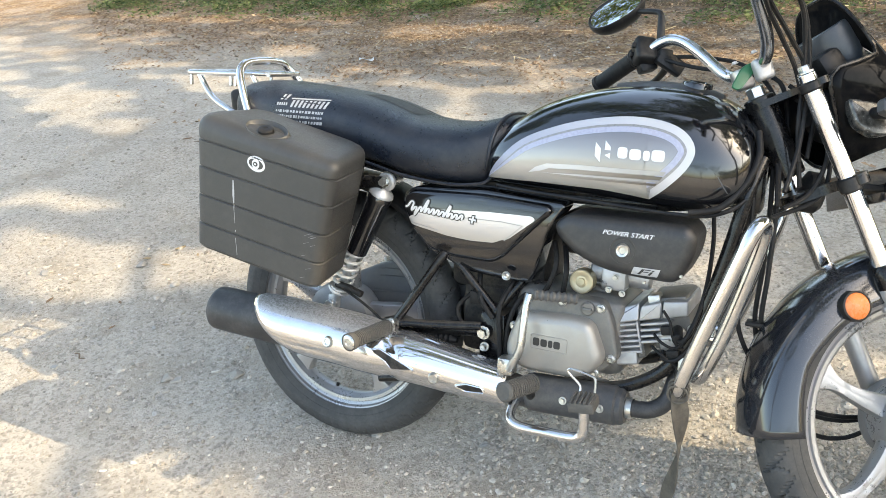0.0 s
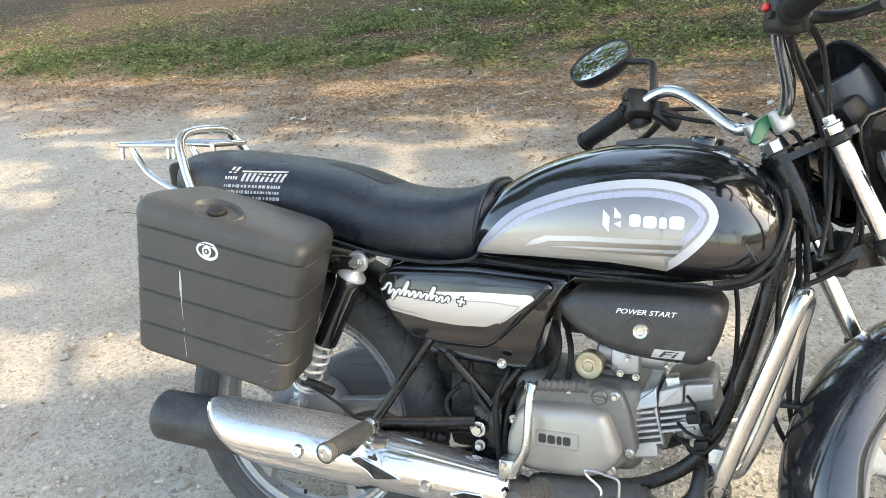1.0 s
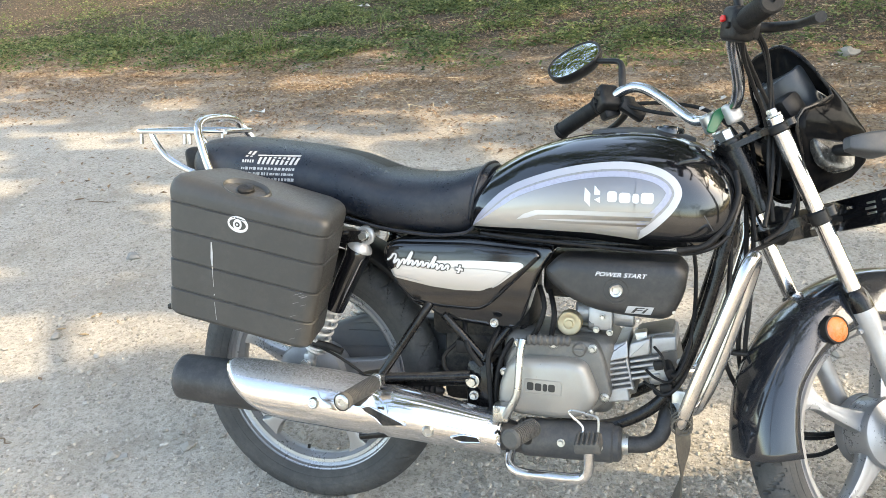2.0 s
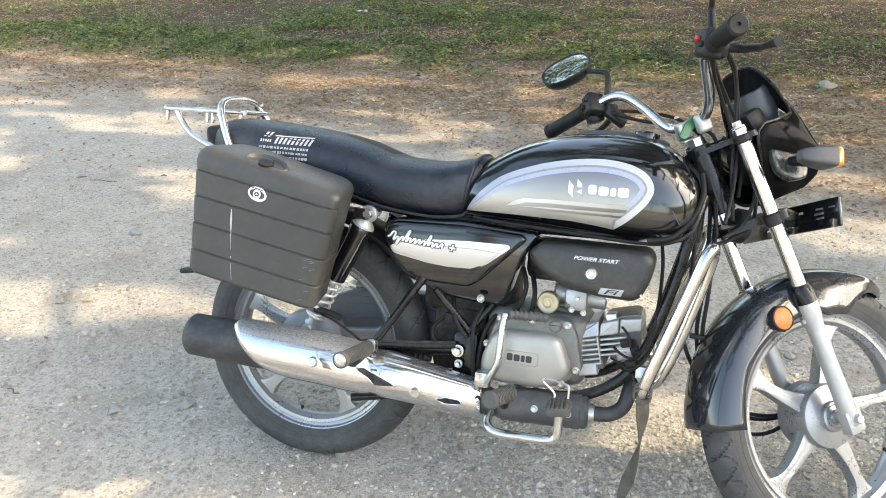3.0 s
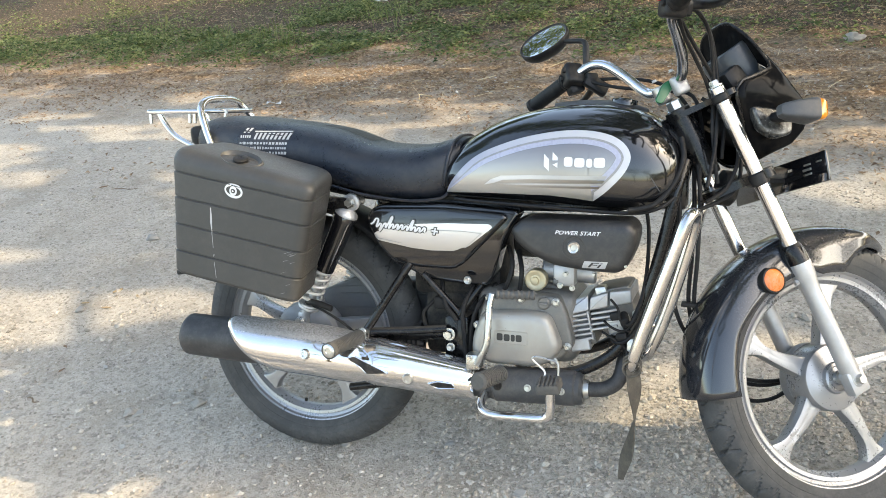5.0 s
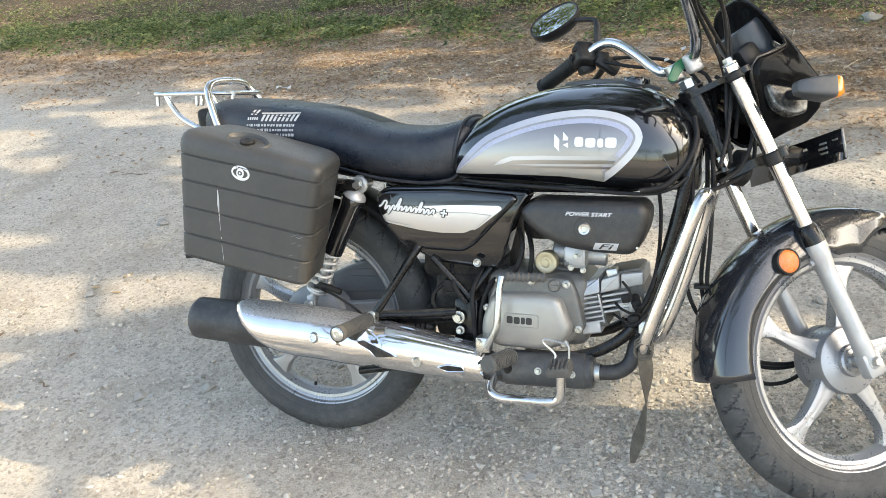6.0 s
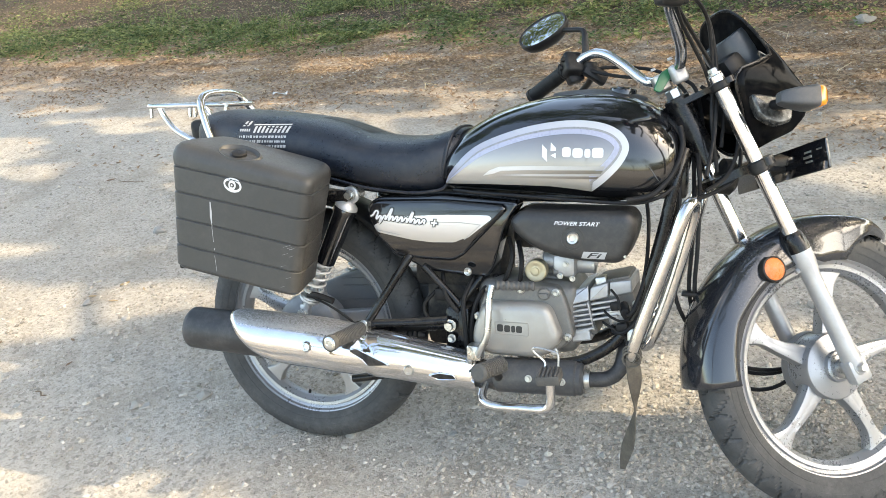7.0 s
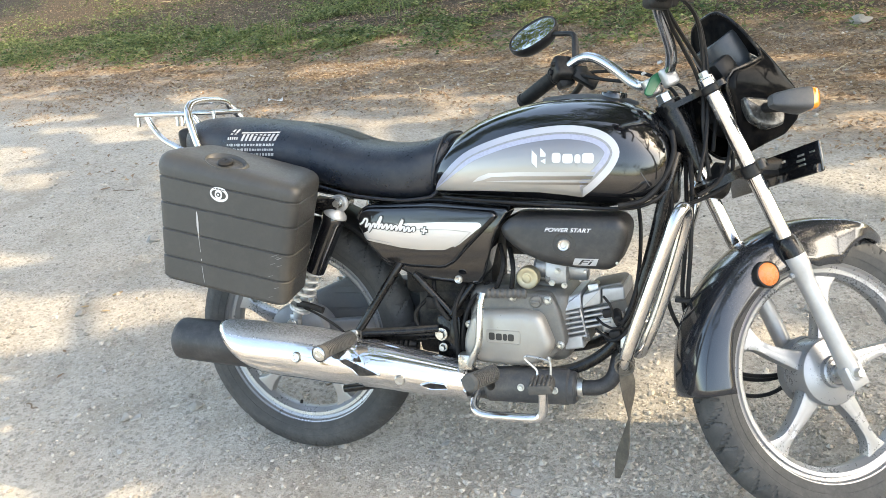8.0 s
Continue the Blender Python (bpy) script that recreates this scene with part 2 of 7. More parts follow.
def spline(points, n=6, closed=False):
    """A smooth line through the points."""
    p = [Vector(q) for q in points]
    if len(p) < 3:
        return p
    out = []
    last = len(p) if closed else len(p) - 1
    for i in range(last):
        if closed:
            a, b, c, d = p[i - 1], p[i], p[(i + 1) % len(p)], p[(i + 2) % len(p)]
        else:
            a, b, c = p[max(i - 1, 0)], p[i], p[i + 1]
            d = p[min(i + 2, len(p) - 1)]
        for k in range(n):
            t = k / n
            out.append(0.5 * (2 * b + (c - a) * t + (2 * a - 5 * b + 4 * c - d) * t * t + (3 * b - a - 3 * c + d) * t ** 3))
    if not closed:
        out.append(p[-1])
    return out


def rounded(points, r, n=5):
    """A closed outline in two dimensions with its corners rounded."""
    p = [Vector(q) for q in points]
    out = []
    for i in range(len(p)):
        a, b, c = p[i - 1], p[i], p[(i + 1) % len(p)]
        u, v = a - b, c - b
        k = min(r, 0.45 * u.length, 0.45 * v.length)
        s, e = b + u.normalized() * k, b + v.normalized() * k
        for j in range(n + 1):
            t = j / n
            out.append((1 - t) ** 2 * s + 2 * t * (1 - t) * b + t * t * e)
    return out


def loft(bm, rings, caps=True, closed=False, wrap=True):
    made = [[bm.verts.new(v) for v in ring] for ring in rings]
    n = len(made[0])
    pairs = list(zip(made, made[1:])) + ([(made[-1], made[0])] if closed else [])
    for a, b in pairs:
        for i in range(n if wrap else n - 1):
            j = (i + 1) % n
            bm.faces.new((a[i], a[j], b[j], b[i]))
    if caps and not closed and wrap:
        for ring, flip in ((made[0], True), (made[-1], False)):
            bm.faces.new(ring[::-1] if flip else ring)
    return made


def tube(bm, points, r, seg=10, n=5, closed=False, smooth=True, caps=True):
    """A round bar along a smooth line; r is one radius or one for each given point."""
    line = spline(points, n, closed) if smooth else [Vector(q) for q in points]
    if isinstance(r, (int, float)):
        radii = [r] * len(line)
    else:
        radii = [r[min(int(i / n), len(r) - 1)] * (1 - (i / n) % 1) + r[min(int(i / n) + 1, len(r) - 1)] * ((i / n) % 1)
                 for i in range(len(line))] if smooth and len(points) > 2 else list(r)
    rings, side = [], None
    for i, p in enumerate(line):
        before = line[i - 1] if i or closed else p
        after = line[(i + 1) % len(line)] if i < len(line) - 1 or closed else p
        d = (after - before).normalized()
        if side is None:
            side = d.orthogonal().normalized()
        side = (side - d * side.dot(d)).normalized()
        up = d.cross(side)
        rings.append([p + radii[i] * (math.cos(2 * math.pi * k / seg) * side + math.sin(2 * math.pi * k / seg) * up) for k in range(seg)])
    loft(bm, rings, caps=caps, closed=closed)


def rod(bm, a, b, r, seg=14, edge=0.0):
    """A straight round bar with chamfered ends."""
    a, b = Vector(a), Vector(b)
    d = (b - a).normalized()
    if edge > 0:
        tube(bm, [a, a + d * edge, b - d * edge, b], [r - edge, r, r, r - edge], seg, smooth=False)
    else:
        tube(bm, [a, b], [r, r], seg, smooth=False)


def lathe(bm, profile, centre, axis, seg=48, closed=False):
    """Turns (radius, height) pairs about an axis."""
    axis = Vector(axis).normalized()
    side = axis.orthogonal().normalized()
    up = axis.cross(side)
    c = Vector(centre)
    rings = []
    for k in range(seg):
        a = 2 * math.pi * k / seg
        d = math.cos(a) * side + math.sin(a) * up
        rings.append([c + d * r + axis * h for r, h in profile])
    n = len(profile)
    made = [[bm.verts.new(v) for v in ring] for ring in rings]
    for k in range(seg):
        a, b = made[k], made[(k + 1) % seg]
        for i in range(n if closed else n - 1):
            j = (i + 1) % n
            bm.faces.new((a[i], a[j], b[j], b[i]))


def disc(bm, centre, axis, r, depth, edge=0.002, seg=24, hollow=0.0):
    """A low round knob on an axis, with a rounded rim."""
    profile = [(0.0001, depth), (r - edge, depth), (r, depth - edge), (r, 0)]
    if hollow:
        profile = [(0.0001, depth - hollow), (r * 0.55, depth - hollow), (r * 0.6, depth)] + profile[1:]
    lathe(bm, profile, centre, axis, seg)


def bolt(bm, centre, axis, r, depth=0.006):
    """A hexagon head on its washer."""
    disc(bm, centre, axis, r * 1.35, depth * 0.25, 0.0005, 18)
    lathe(bm, [(0.0001, depth), (r * 0.85, depth), (r, depth * 0.8), (r, 0)], centre, axis, 6)


def box(bm, centre, size, edge=0.004, m=None, steps=2):
    made = bmesh.ops.create_cube(bm, size=1)["verts"]
    for v in made:
        v.co = Vector((v.co.x * size[0], v.co.y * size[1], v.co.z * size[2]))
    if edge > 0:
        edges = list({e for v in made for e in v.link_edges})
        made = bmesh.ops.bevel(bm, geom=edges, offset=edge, segments=steps, profile=0.5, affect='EDGES')["verts"]
        seen, todo = set(made), list(made)
        while todo:
            for e in todo.pop().link_edges:
                for w in e.verts:
                    if w not in seen:
                        seen.add(w)
                        todo.append(w)
        made = list(seen)
    turn = m if m is not None else Matrix()
    for v in made:
        v.co = Vector(centre) + (turn @ v.co)


def cut_fine(bm, step, lo, hi, axes=(0, 2)):
    """Cuts the faces along a grid, so that they can bend."""
    for ax in axes:
        n = int((hi[ax] - lo[ax]) / step)
        for i in range(1, n + 1):
            co, no = [0, 0, 0], [0, 0, 0]
            co[ax], no[ax] = lo[ax] + i * step, 1
            bmesh.ops.bisect_plane(bm, geom=list(bm.verts) + list(bm.edges) + list(bm.faces), plane_co=co, plane_no=no, dist=1e-6)


def pillow(bm, outline, y, depth, r=0.01, bulge=None, steps=4, fine=0.0):
    """A panel that faces -y: an outline of (x, z) with a rounded rim, depth thick, bowed by bulge(x, z)."""
    p = [Vector(q) for q in outline]
    n = len(p)
    area = sum(p[i].x * p[(i + 1) % n].y - p[(i + 1) % n].x * p[i].y for i in range(n))
    sign = 1 if area > 0 else -1
    inward = []
    for i in range(n):
        d = (p[(i + 1) % n] - p[i - 1]).normalized()
        inward.append(Vector((-d.y, d.x)) * sign)
    rings = [[Vector((q.x, y + depth, q.y)) for q in p]]
    for k in range(steps + 1):
        a = math.pi / 2 * k / steps
        inset, out = r * (1 - math.cos(a)), r * math.sin(a)
        rings.append([Vector((q.x + m.x * inset, y + r - out, q.y + m.y * inset)) for q, m in zip(p, inward)])
    made = loft(bm, rings, caps=False)
    bm.faces.new(made[0])
    top = bm.faces.new(made[-1])
    if bulge:
        if fine:
            cap = bmesh.ops.triangulate(bm, faces=[top])["faces"]
            xs, zs = [q.x for q in p], [q.y for q in p]
            for ax, lo, hi in ((0, min(xs), max(xs)), (2, min(zs), max(zs))):
                for i in range(1, int((hi - lo) / fine) + 1):
                    co, no = [0, 0, 0], [0, 0, 0]
                    co[ax], no[ax] = lo + i * fine, 1
                    cap = [f for f in cap if f.is_valid]
                    g = set(cap) | {e for f in cap for e in f.edges} | {v for f in cap for v in f.verts}
                    res = bmesh.ops.bisect_plane(bm, geom=list(g), plane_co=co, plane_no=no, dist=1e-6)
                    cap = [f for f in res["geom"] if isinstance(f, bmesh.types.BMFace)]
        for v in bm.verts:
            v.co.y -= bulge(v.co.x, v.co.z)


def tree_of(ob):
    from mathutils.bvhtree import BVHTree
    me = ob.data
    return BVHTree.FromPolygons([v.co.copy() for v in me.vertices], [tuple(q.vertices) for q in me.polygons])


def sticker(name, outlines, target, mat, parent, off=0.0006, label="", step=0.012, way=(0, 1, 0), edge=False):
    """Thin film laid on the near side of a part: outlines of (x, z) are cut fine and dropped on its surface."""
    way = Vector(way).normalized()
    bm = bmesh.new()
    for outline in outlines:
        bm.faces.new([bm.verts.new((q[0], -0.5, q[1])) for q in outline])
    bmesh.ops.triangulate(bm, faces=bm.faces)
    bm.normal_update()
    turn = sum(f.calc_area() * f.normal.y for f in bm.faces)
    bmesh.ops.delete(bm, geom=[f for f in bm.faces if f.normal.y * turn < 0 and f.calc_area() > 1e-9], context='FACES')
    lo = [min(v.co[i] for v in bm.verts) for i in range(3)]
    hi = [max(v.co[i] for v in bm.verts) for i in range(3)]
    cut_fine(bm, step, lo, hi)
    bmesh.ops.remove_doubles(bm, verts=bm.verts, dist=4e-5)
    gone = []
    for v in bm.verts:
        hit = None
        for nudge in (1.7e-5, 6e-5, -7e-5, 2.3e-4):
            if hit is None or hit.y > 0.05:
                hit = target.ray_cast(v.co + Vector((nudge, 0, nudge * 0.7)), way)[0]
        if hit is None or hit.y > 0.05:
            gone.append(v)
        else:
            v.co = hit - way * off
    bmesh.ops.delete(bm, geom=gone, context='VERTS')
    return part(name, bm, mat, parent, label, 60)


def bars(x0, z0, x1, z1, count, slant=0.0, gap=0.25, skip=()):
    """A row of plain slanted bars between two corners."""
    w = (x1 - x0) / count
    out = []
    for i in range(count):
        if i in skip:
            continue
        a, b = x0 + i * w, x0 + (i + 1 - gap) * w
        out.append([(a, z0), (b, z0), (b + slant, z1), (a + slant, z1)])
    return out


# ---- ground ----
def ground_material():
    m = bpy.data.materials.new("gravel_ground")
    m.use_nodes = True
    n, l = m.node_tree.nodes, m.node_tree.links
    bsdf = n["Principled BSDF"]
    place = n.new("ShaderNodeTexCoord")

    def tex(kind, scale, detail=5, rough=0.6):
        t = n.new(kind)
        t.inputs["Scale"].default_value = scale
        if kind == "ShaderNodeTexNoise":
            t.inputs["Detail"].default_value, t.inputs["Roughness"].default_value = detail, rough
        l.new(place.outputs["Object"], t.inputs["Vector"])
        return t

    def band(value, a, b, lo=0.0, hi=1.0):
        r = n.new("ShaderNodeMapRange")
        r.inputs["From Min"].default_value, r.inputs["From Max"].default_value = a, b
        r.inputs["To Min"].default_value, r.inputs["To Max"].default_value = lo, hi
        l.new(value, r.inputs["Value"])
        return r.outputs["Result"]

    def mix(a, b, f):
        x = n.new("ShaderNodeMix")
        x.data_type = 'RGBA'
        for key, v in (("A", a), ("B", b)):
            if isinstance(v, tuple):
                x.inputs[key].default_value = (*v, 1)
            else:
                l.new(v, x.inputs[key])
        l.new(f, x.inputs["Factor"])
        return x.outputs["Result"]

    patches, mid, grit = tex("ShaderNodeTexNoise", 0.9), tex("ShaderNodeTexNoise", 9), tex("ShaderNodeTexNoise", 60, 5, 0.7)
    cells = tex("ShaderNodeTexVoronoi", 95)
    flakes = tex("ShaderNodeTexVoronoi", 42)
    pebbles = tex("ShaderNodeTexNoise", 210, 3, 0.7)
    colour = mix((0.505, 0.463, 0.404), (0.442, 0.404, 0.356), band(patches.outputs["Fac"], 0.35, 0.65))
    colour = mix(colour, (0.565, 0.520, 0.455), band(mid.outputs["Fac"], 0.48, 0.70, 0, 0.75))
    colour = mix(colour, (0.25, 0.223, 0.192), band(grit.outputs["Fac"], 0.50, 0.70, 0, 0.9))
    spot = n.new("ShaderNodeSeparateColor")
    l.new(cells.outputs["Color"], spot.inputs[0])
    colour = mix(colour, (0.60, 0.565, 0.51), band(spot.outputs[0], 0.78, 1.0, 0, 0.6))
    colour = mix(colour, (0.20, 0.182, 0.16), band(spot.outputs[1], 0.78, 1.0, 0, 0.65))
    chips = tex("ShaderNodeTexNoise", 165, 3, 0.6)
    colour = mix(colour, (0.19, 0.172, 0.15), band(chips.outputs["Fac"], 0.54, 0.70, 0, 0.6))
    worn = tex("ShaderNodeTexNoise", 3.4, 7, 0.68)
    colour = mix(colour, (0.27, 0.225, 0.172), band(worn.outputs["Fac"], 0.50, 0.66, 0, 0.5))
    # reddish leaf mould in a belt beyond the gravel, then dark earth under the weeds, its colour deepened for shade
    xyz = n.new("ShaderNodeSeparateXYZ")
    l.new(place.outputs["Object"], xyz.inputs[0])
    edge = n.new("ShaderNodeMath")
    edge.operation = 'MULTIPLY_ADD'
    edge.inputs[1].default_value = 1.6
    l.new(patches.outputs["Fac"], edge.inputs[0])
    along = n.new("ShaderNodeMath")
    along.operation = 'MULTIPLY_ADD'
    along.inputs[1].default_value = 0.2
    l.new(xyz.outputs[0], along.inputs[0])
    l.new(xyz.outputs[1], along.inputs[2])
    l.new(along.outputs[0], edge.inputs[2])
    flake = n.new("ShaderNodeSeparateColor")
    l.new(flakes.outputs["Color"], flake.inputs[0])
    litter = mix((0.27, 0.172, 0.098), (0.14, 0.088, 0.050), band(grit.outputs["Fac"], 0.42, 0.62))
    litter = mix(litter, (0.42, 0.305, 0.180), band(flake.outputs[2], 0.55, 0.95, 0, 0.85))
    litter = mix(litter, (0.10, 0.062, 0.042), band(flake.outputs[0], 0.70, 1.0, 0, 0.8))
    f = n.new("ShaderNodeMath")
    f.operation = 'MULTIPLY'
    l.new(band(edge.outputs[0], 3.1, 4.7), f.inputs[0])
    l.new(band(worn.outputs["Fac"], 0.36, 0.56, 0.55, 1.0), f.inputs[1])
    colour = mix(colour, litter, f.outputs[0])
    # dark earth with the bushes' shade put into its colour
    shaded_soil = mix((0.034, 0.026, 0.018), (0.095, 0.070, 0.046), band(grit.outputs["Fac"], 0.42, 0.62))
    shaded_soil = mix(shaded_soil, (0.26, 0.20, 0.125), band(flake.outputs[2], 0.82, 1.0, 0, 0.7))
    colour = mix(colour, shaded_soil, band(edge.outputs[0], 5.7, 6.9))
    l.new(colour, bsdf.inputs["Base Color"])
    bsdf.inputs["Roughness"].default_value = 0.92
    bsdf.inputs["Specular IOR Level"].default_value = 0.25
    height = n.new("ShaderNodeMath")
    height.operation = 'ADD'
    l.new(grit.outputs["Fac"], height.inputs[0])
    l.new(pebbles.outputs["Fac"], height.inputs[1])
    bump = n.new("ShaderNodeBump")
    bump.inputs["Strength"].default_value, bump.inputs["Distance"].default_value = 0.8, 0.011
    l.new(height.outputs[0], bump.inputs["Height"])
    l.new(bump.outputs["Normal"], bsdf.inputs["Normal"])
    return m


def rise(x, y):
    """The lie of the land: flat where the machine stands, slightly uneven, banked far behind."""
    near = max(0.0, 1 - math.hypot((x - 0.55) / 1.3, y / 0.9))
    w = 0.012 * noise.noise((x * 1.1, y * 1.1, 0)) + 0.006 * noise.noise((x * 4, y * 4, 3)) + 0.0025 * noise.noise((x * 17, y * 17, 7))
    w *= 1 - min(1.0, 2.2 * near)
    return w - 0.001


def axis_marks(inner_lo, inner_hi, step, outer):
    marks = [inner_lo + i * step for i in range(int(round((inner_hi - inner_lo) / step)) + 1)]
    d = step
    while marks[-1] < outer:
        d *= 1.35
        marks.append(marks[-1] + d)
    d = step
    while marks[0] > -outer:
        d *= 1.35
        marks.insert(0, marks[0] - d)
    return marks


def build_ground():
    xs, ys = axis_marks(-3.4, 3.0, 0.035, 900), axis_marks(-1.2, 4.6, 0.035, 900)
    verts = [(x, y, rise(x, y)) for y in ys for x in xs]
    w = len(xs)
    faces = [(j * w + i, j * w + i + 1, (j + 1) * w + i + 1, (j + 1) * w + i) for j in range(len(ys) - 1) for i in range(w - 1)]
    me = bpy.data.meshes.new("ground")
    me.from_pydata(verts, [], faces)
    me.polygons.foreach_set("use_smooth", [True] * len(me.polygons))
    me.materials.append(ground_material())
    tagged(new("ground", me), "pale grey-brown compacted gravel yard with leaf mould beyond", "ground", kind="structure")


build_ground()


# ---- the motorcycle: x ahead, y to its left, z up, from the rear tyre's contact ----
BIKE = pose(-0.015, 0.003, 0, 0, 0, -2.8) @ pose(0, 0, 0, -14.4)
bike = new("motorcycle")
bike.matrix_world = BIKE
tagged(bike, "black commuter motorcycle with silver tank stickers leaning on its stand", "motorcycle")
REAR, FRONT = Vector((0, 0, 0.303)), Vector((1.225, 0, 0.303))
RAKE = Vector((-0.462, 0, 0.887)).normalized()
PIVOT = FRONT - 0.05 * Vector((0.887, 0, 0.462))
STEER = Matrix.Translation(PIVOT) @ Matrix.Rotation(radians(38), 4, RAKE) @ Matrix.Translation(-PIVOT)


def steered(bm):
    bmesh.ops.transform(bm, matrix=STEER, verts=bm.verts)
    return bm


# the fork stands a little steeper than the line of the steering axis
KINK_AT = STEER @ (PIVOT + RAKE * 0.33)
FORKED = Matrix.Translation(KINK_AT - Vector((0.008, 0, 0))) @ Matrix.Rotation(radians(1.0), 4, 'Y') @ Matrix.Translation(-KINK_AT) @ STEER


def forked(bm):
    bmesh.ops.transform(bm, matrix=FORKED, verts=bm.verts)
    return bm


def tyre_mesh(centre, radius, width, blocks, seg=704, cut=1.0):
    """A tyre with a cut tread: slanted grooves from the shoulder towards the crown."""
    bm = bmesh.new()
    across = 26
    rings = []
    rim_r = 0.232
    for k in range(seg):
        a = 2 * math.pi * k / seg
        ring = []
        for i in range(across + 1):
            u = -1 + 2 * i / across
            b = u * radians(118)
            y = width * 0.5 * math.sin(b) * (1 - 0.12 * max(0, abs(u) - 0.75) / 0.25)
            r = rim_r + (radius - rim_r) * (0.42 + 0.58 * math.cos(b)) if abs(u) < 0.76 else None
            if r is None:
                edge = rim_r + (radius - rim_r) * (0.42 + 0.58 * math.cos(0.76 * radians(118)))
                r = edge + (rim_r - 0.004 - edge) * (abs(u) - 0.76) / 0.24
            if abs(u) < 0.66:
                phase = (a * blocks / (2 * math.pi) + 1.5 * abs(u) ** 1.4 + (0.5 if u > 0 else 0)) % 1
                second = (a * blocks / (2 * math.pi) + 0.45 - 0.8 * abs(u)) % 1
                if 0.06 < abs(u) and phase < 0.11:
                    r -= 0.0080 * cut
                elif 0.30 < abs(u) < 0.56 and second < 0.10:
                    r -= 0.0055 * cut
            ring.append(centre + Vector((math.cos(a) * r, y, math.sin(a) * r)))
        rings.append(ring)
    made = [[bm.verts.new(v) for v in ring] for ring in rings]
    for k in range(seg):
        a, b = made[k], made[(k + 1) % seg]
        for i in range(across):
            bm.faces.new((a[i], a[i + 1], b[i + 1], b[i]))
    return bm


def spoke_mesh(centre, angle, r0, r1, drift=0.05):
    """One alloy spoke: a ridged bar that flares into the rim."""
    bm = bmesh.new()
    a = radians(angle)
    out, side = Vector((math.cos(a), 0, math.sin(a))), Vector((-math.sin(a), 0, math.cos(a)))
    rings = []
    for k in range(13):
        t = k / 12
        r = r0 + (r1 - r0) * t
        w = 0.0120 + 0.015 * (1 - t) ** 2.5 + 0.024 * max(0, (t - 0.66) / 0.34) ** 2.2
        d = 0.017 - 0.003 * t
        bow = drift * math.sin(t * math.pi) * 0.12
        c = centre + out * r + side * bow
        ring = []
        for s, y in ((-1, 0.30), (-0.86, 0.94), (-0.72, 1.0), (-0.10, 0.93), (0.10, 0.93), (0.72, 1.0), (0.86, 0.94), (1, 0.30),
                     (1, -0.30), (0.86, -0.94), (0.72, -1.0), (0.10, -0.93), (-0.10, -0.93), (-0.72, -1.0), (-0.86, -0.94), (-1, -0.30)):
            ring.append(c + side * (s * w) + Vector((0, y * d, 0)))
        rings.append(ring)
    loft(bm, rings)
    return bm


def rim_mesh(centre, lip=0.236, half=0.030):
    bm = bmesh.new()
    outer = [(lip, half), (lip - 0.004, half + 0.002), (lip - 0.010, half), (lip - 0.013, half - 0.007), (lip - 0.020, half - 0.010),
             (lip - 0.0225, half - 0.006), (lip - 0.030, half - 0.007), (lip - 0.033, half - 0.013), (lip - 0.038, half - 0.017), (lip - 0.040, half - 0.022)]
    profile = outer + [(r, -h) for r, h in reversed(outer)] + [(lip - 0.004, -half + 0.004), (lip - 0.012, -0.015), (lip - 0.012, 0.015), (lip - 0.004, half - 0.004)]
    lathe(bm, profile, centre, (0, 1, 0), 128, closed=True)
    return bm


def wheel(kind, centre, angles, width, turn=lambda b: b, hub=(), cut=1.0):
    tyre = part(kind, turn(tyre_mesh(centre, 0.303, width, 34, cut=cut)), RUBBER, bike, "worn black rubber tyre dusty from gravel", 24)
    for r, side in ((0.2450, 0.458), (0.2610, 0.494)):
        for s in (-1, 1):
            bm = bmesh.new()
            tube(bm, [centre + Vector((r * math.cos(a), s * width * side, r * math.sin(a))) for a in [2 * math.pi * k / 90 for k in range(90)]], 0.0005, 6, 1, closed=True)
            part("sidewall_rib", turn(bm), RUBBER, tyre)
    rim = part("rim", turn(rim_mesh(centre)), ALLOY, tyre, "silver painted alloy rim", 30)
    for a in angles:
        part("spoke", turn(spoke_mesh(centre, a, 0.055, 0.204)), ALLOY, tyre, sharp=32)
    for name, profile, mat in hub:
        bm = bmesh.new()
        lathe(bm, profile, centre, (0, -1, 0), 56)
        part(name, turn(bm), mat, tyre, sharp=30)
    return tyre


def valve(turn, centre, angle, parent):
    bm = bmesh.new()
    a = radians(angle)
    out = Vector((math.cos(a), 0, math.sin(a)))
    rod(bm, centre + out * 0.188, centre + out * 0.222, 0.004, 8, 0.001)
    part("valve", turn(bm), SOFT, parent)


fw = wheel("front_wheel", FRONT, (160, 88, 16, -56, -128), 0.084, forked, (
    ("hub", [(0.0001, 0.05), (0.014, 0.05), (0.016, 0.046), (0.024, 0.044), (0.027, 0.047), (0.032, 0.045), (0.034, 0.036), (0.058, 0.033), (0.068, 0.030), (0.071, 0.024), (0.071, -0.03), (0.05, -0.04)], ALLOY),
    ("brake_panel", [(0.05, -0.032), (0.072, -0.03), (0.074, -0.05), (0.06, -0.06), (0.02, -0.066), (0.0001, -0.066)], DRUM)))
valve(forked, FRONT, -20, fw)
rw = wheel("rear_wheel", REAR, (-132, -60, 12, 84, 156), 0.090, cut=0.55, hub=(
    ("hub", [(0.0001, 0.066), (0.02, 0.066), (0.024, 0.052), (0.040, 0.046), (0.062, 0.044), (0.074, 0.04), (0.077, 0.03), (0.072, -0.03), (0.05, -0.05), (0.0001, -0.06)], DRUM),))
valve(lambda b: b, REAR, -100, rw)


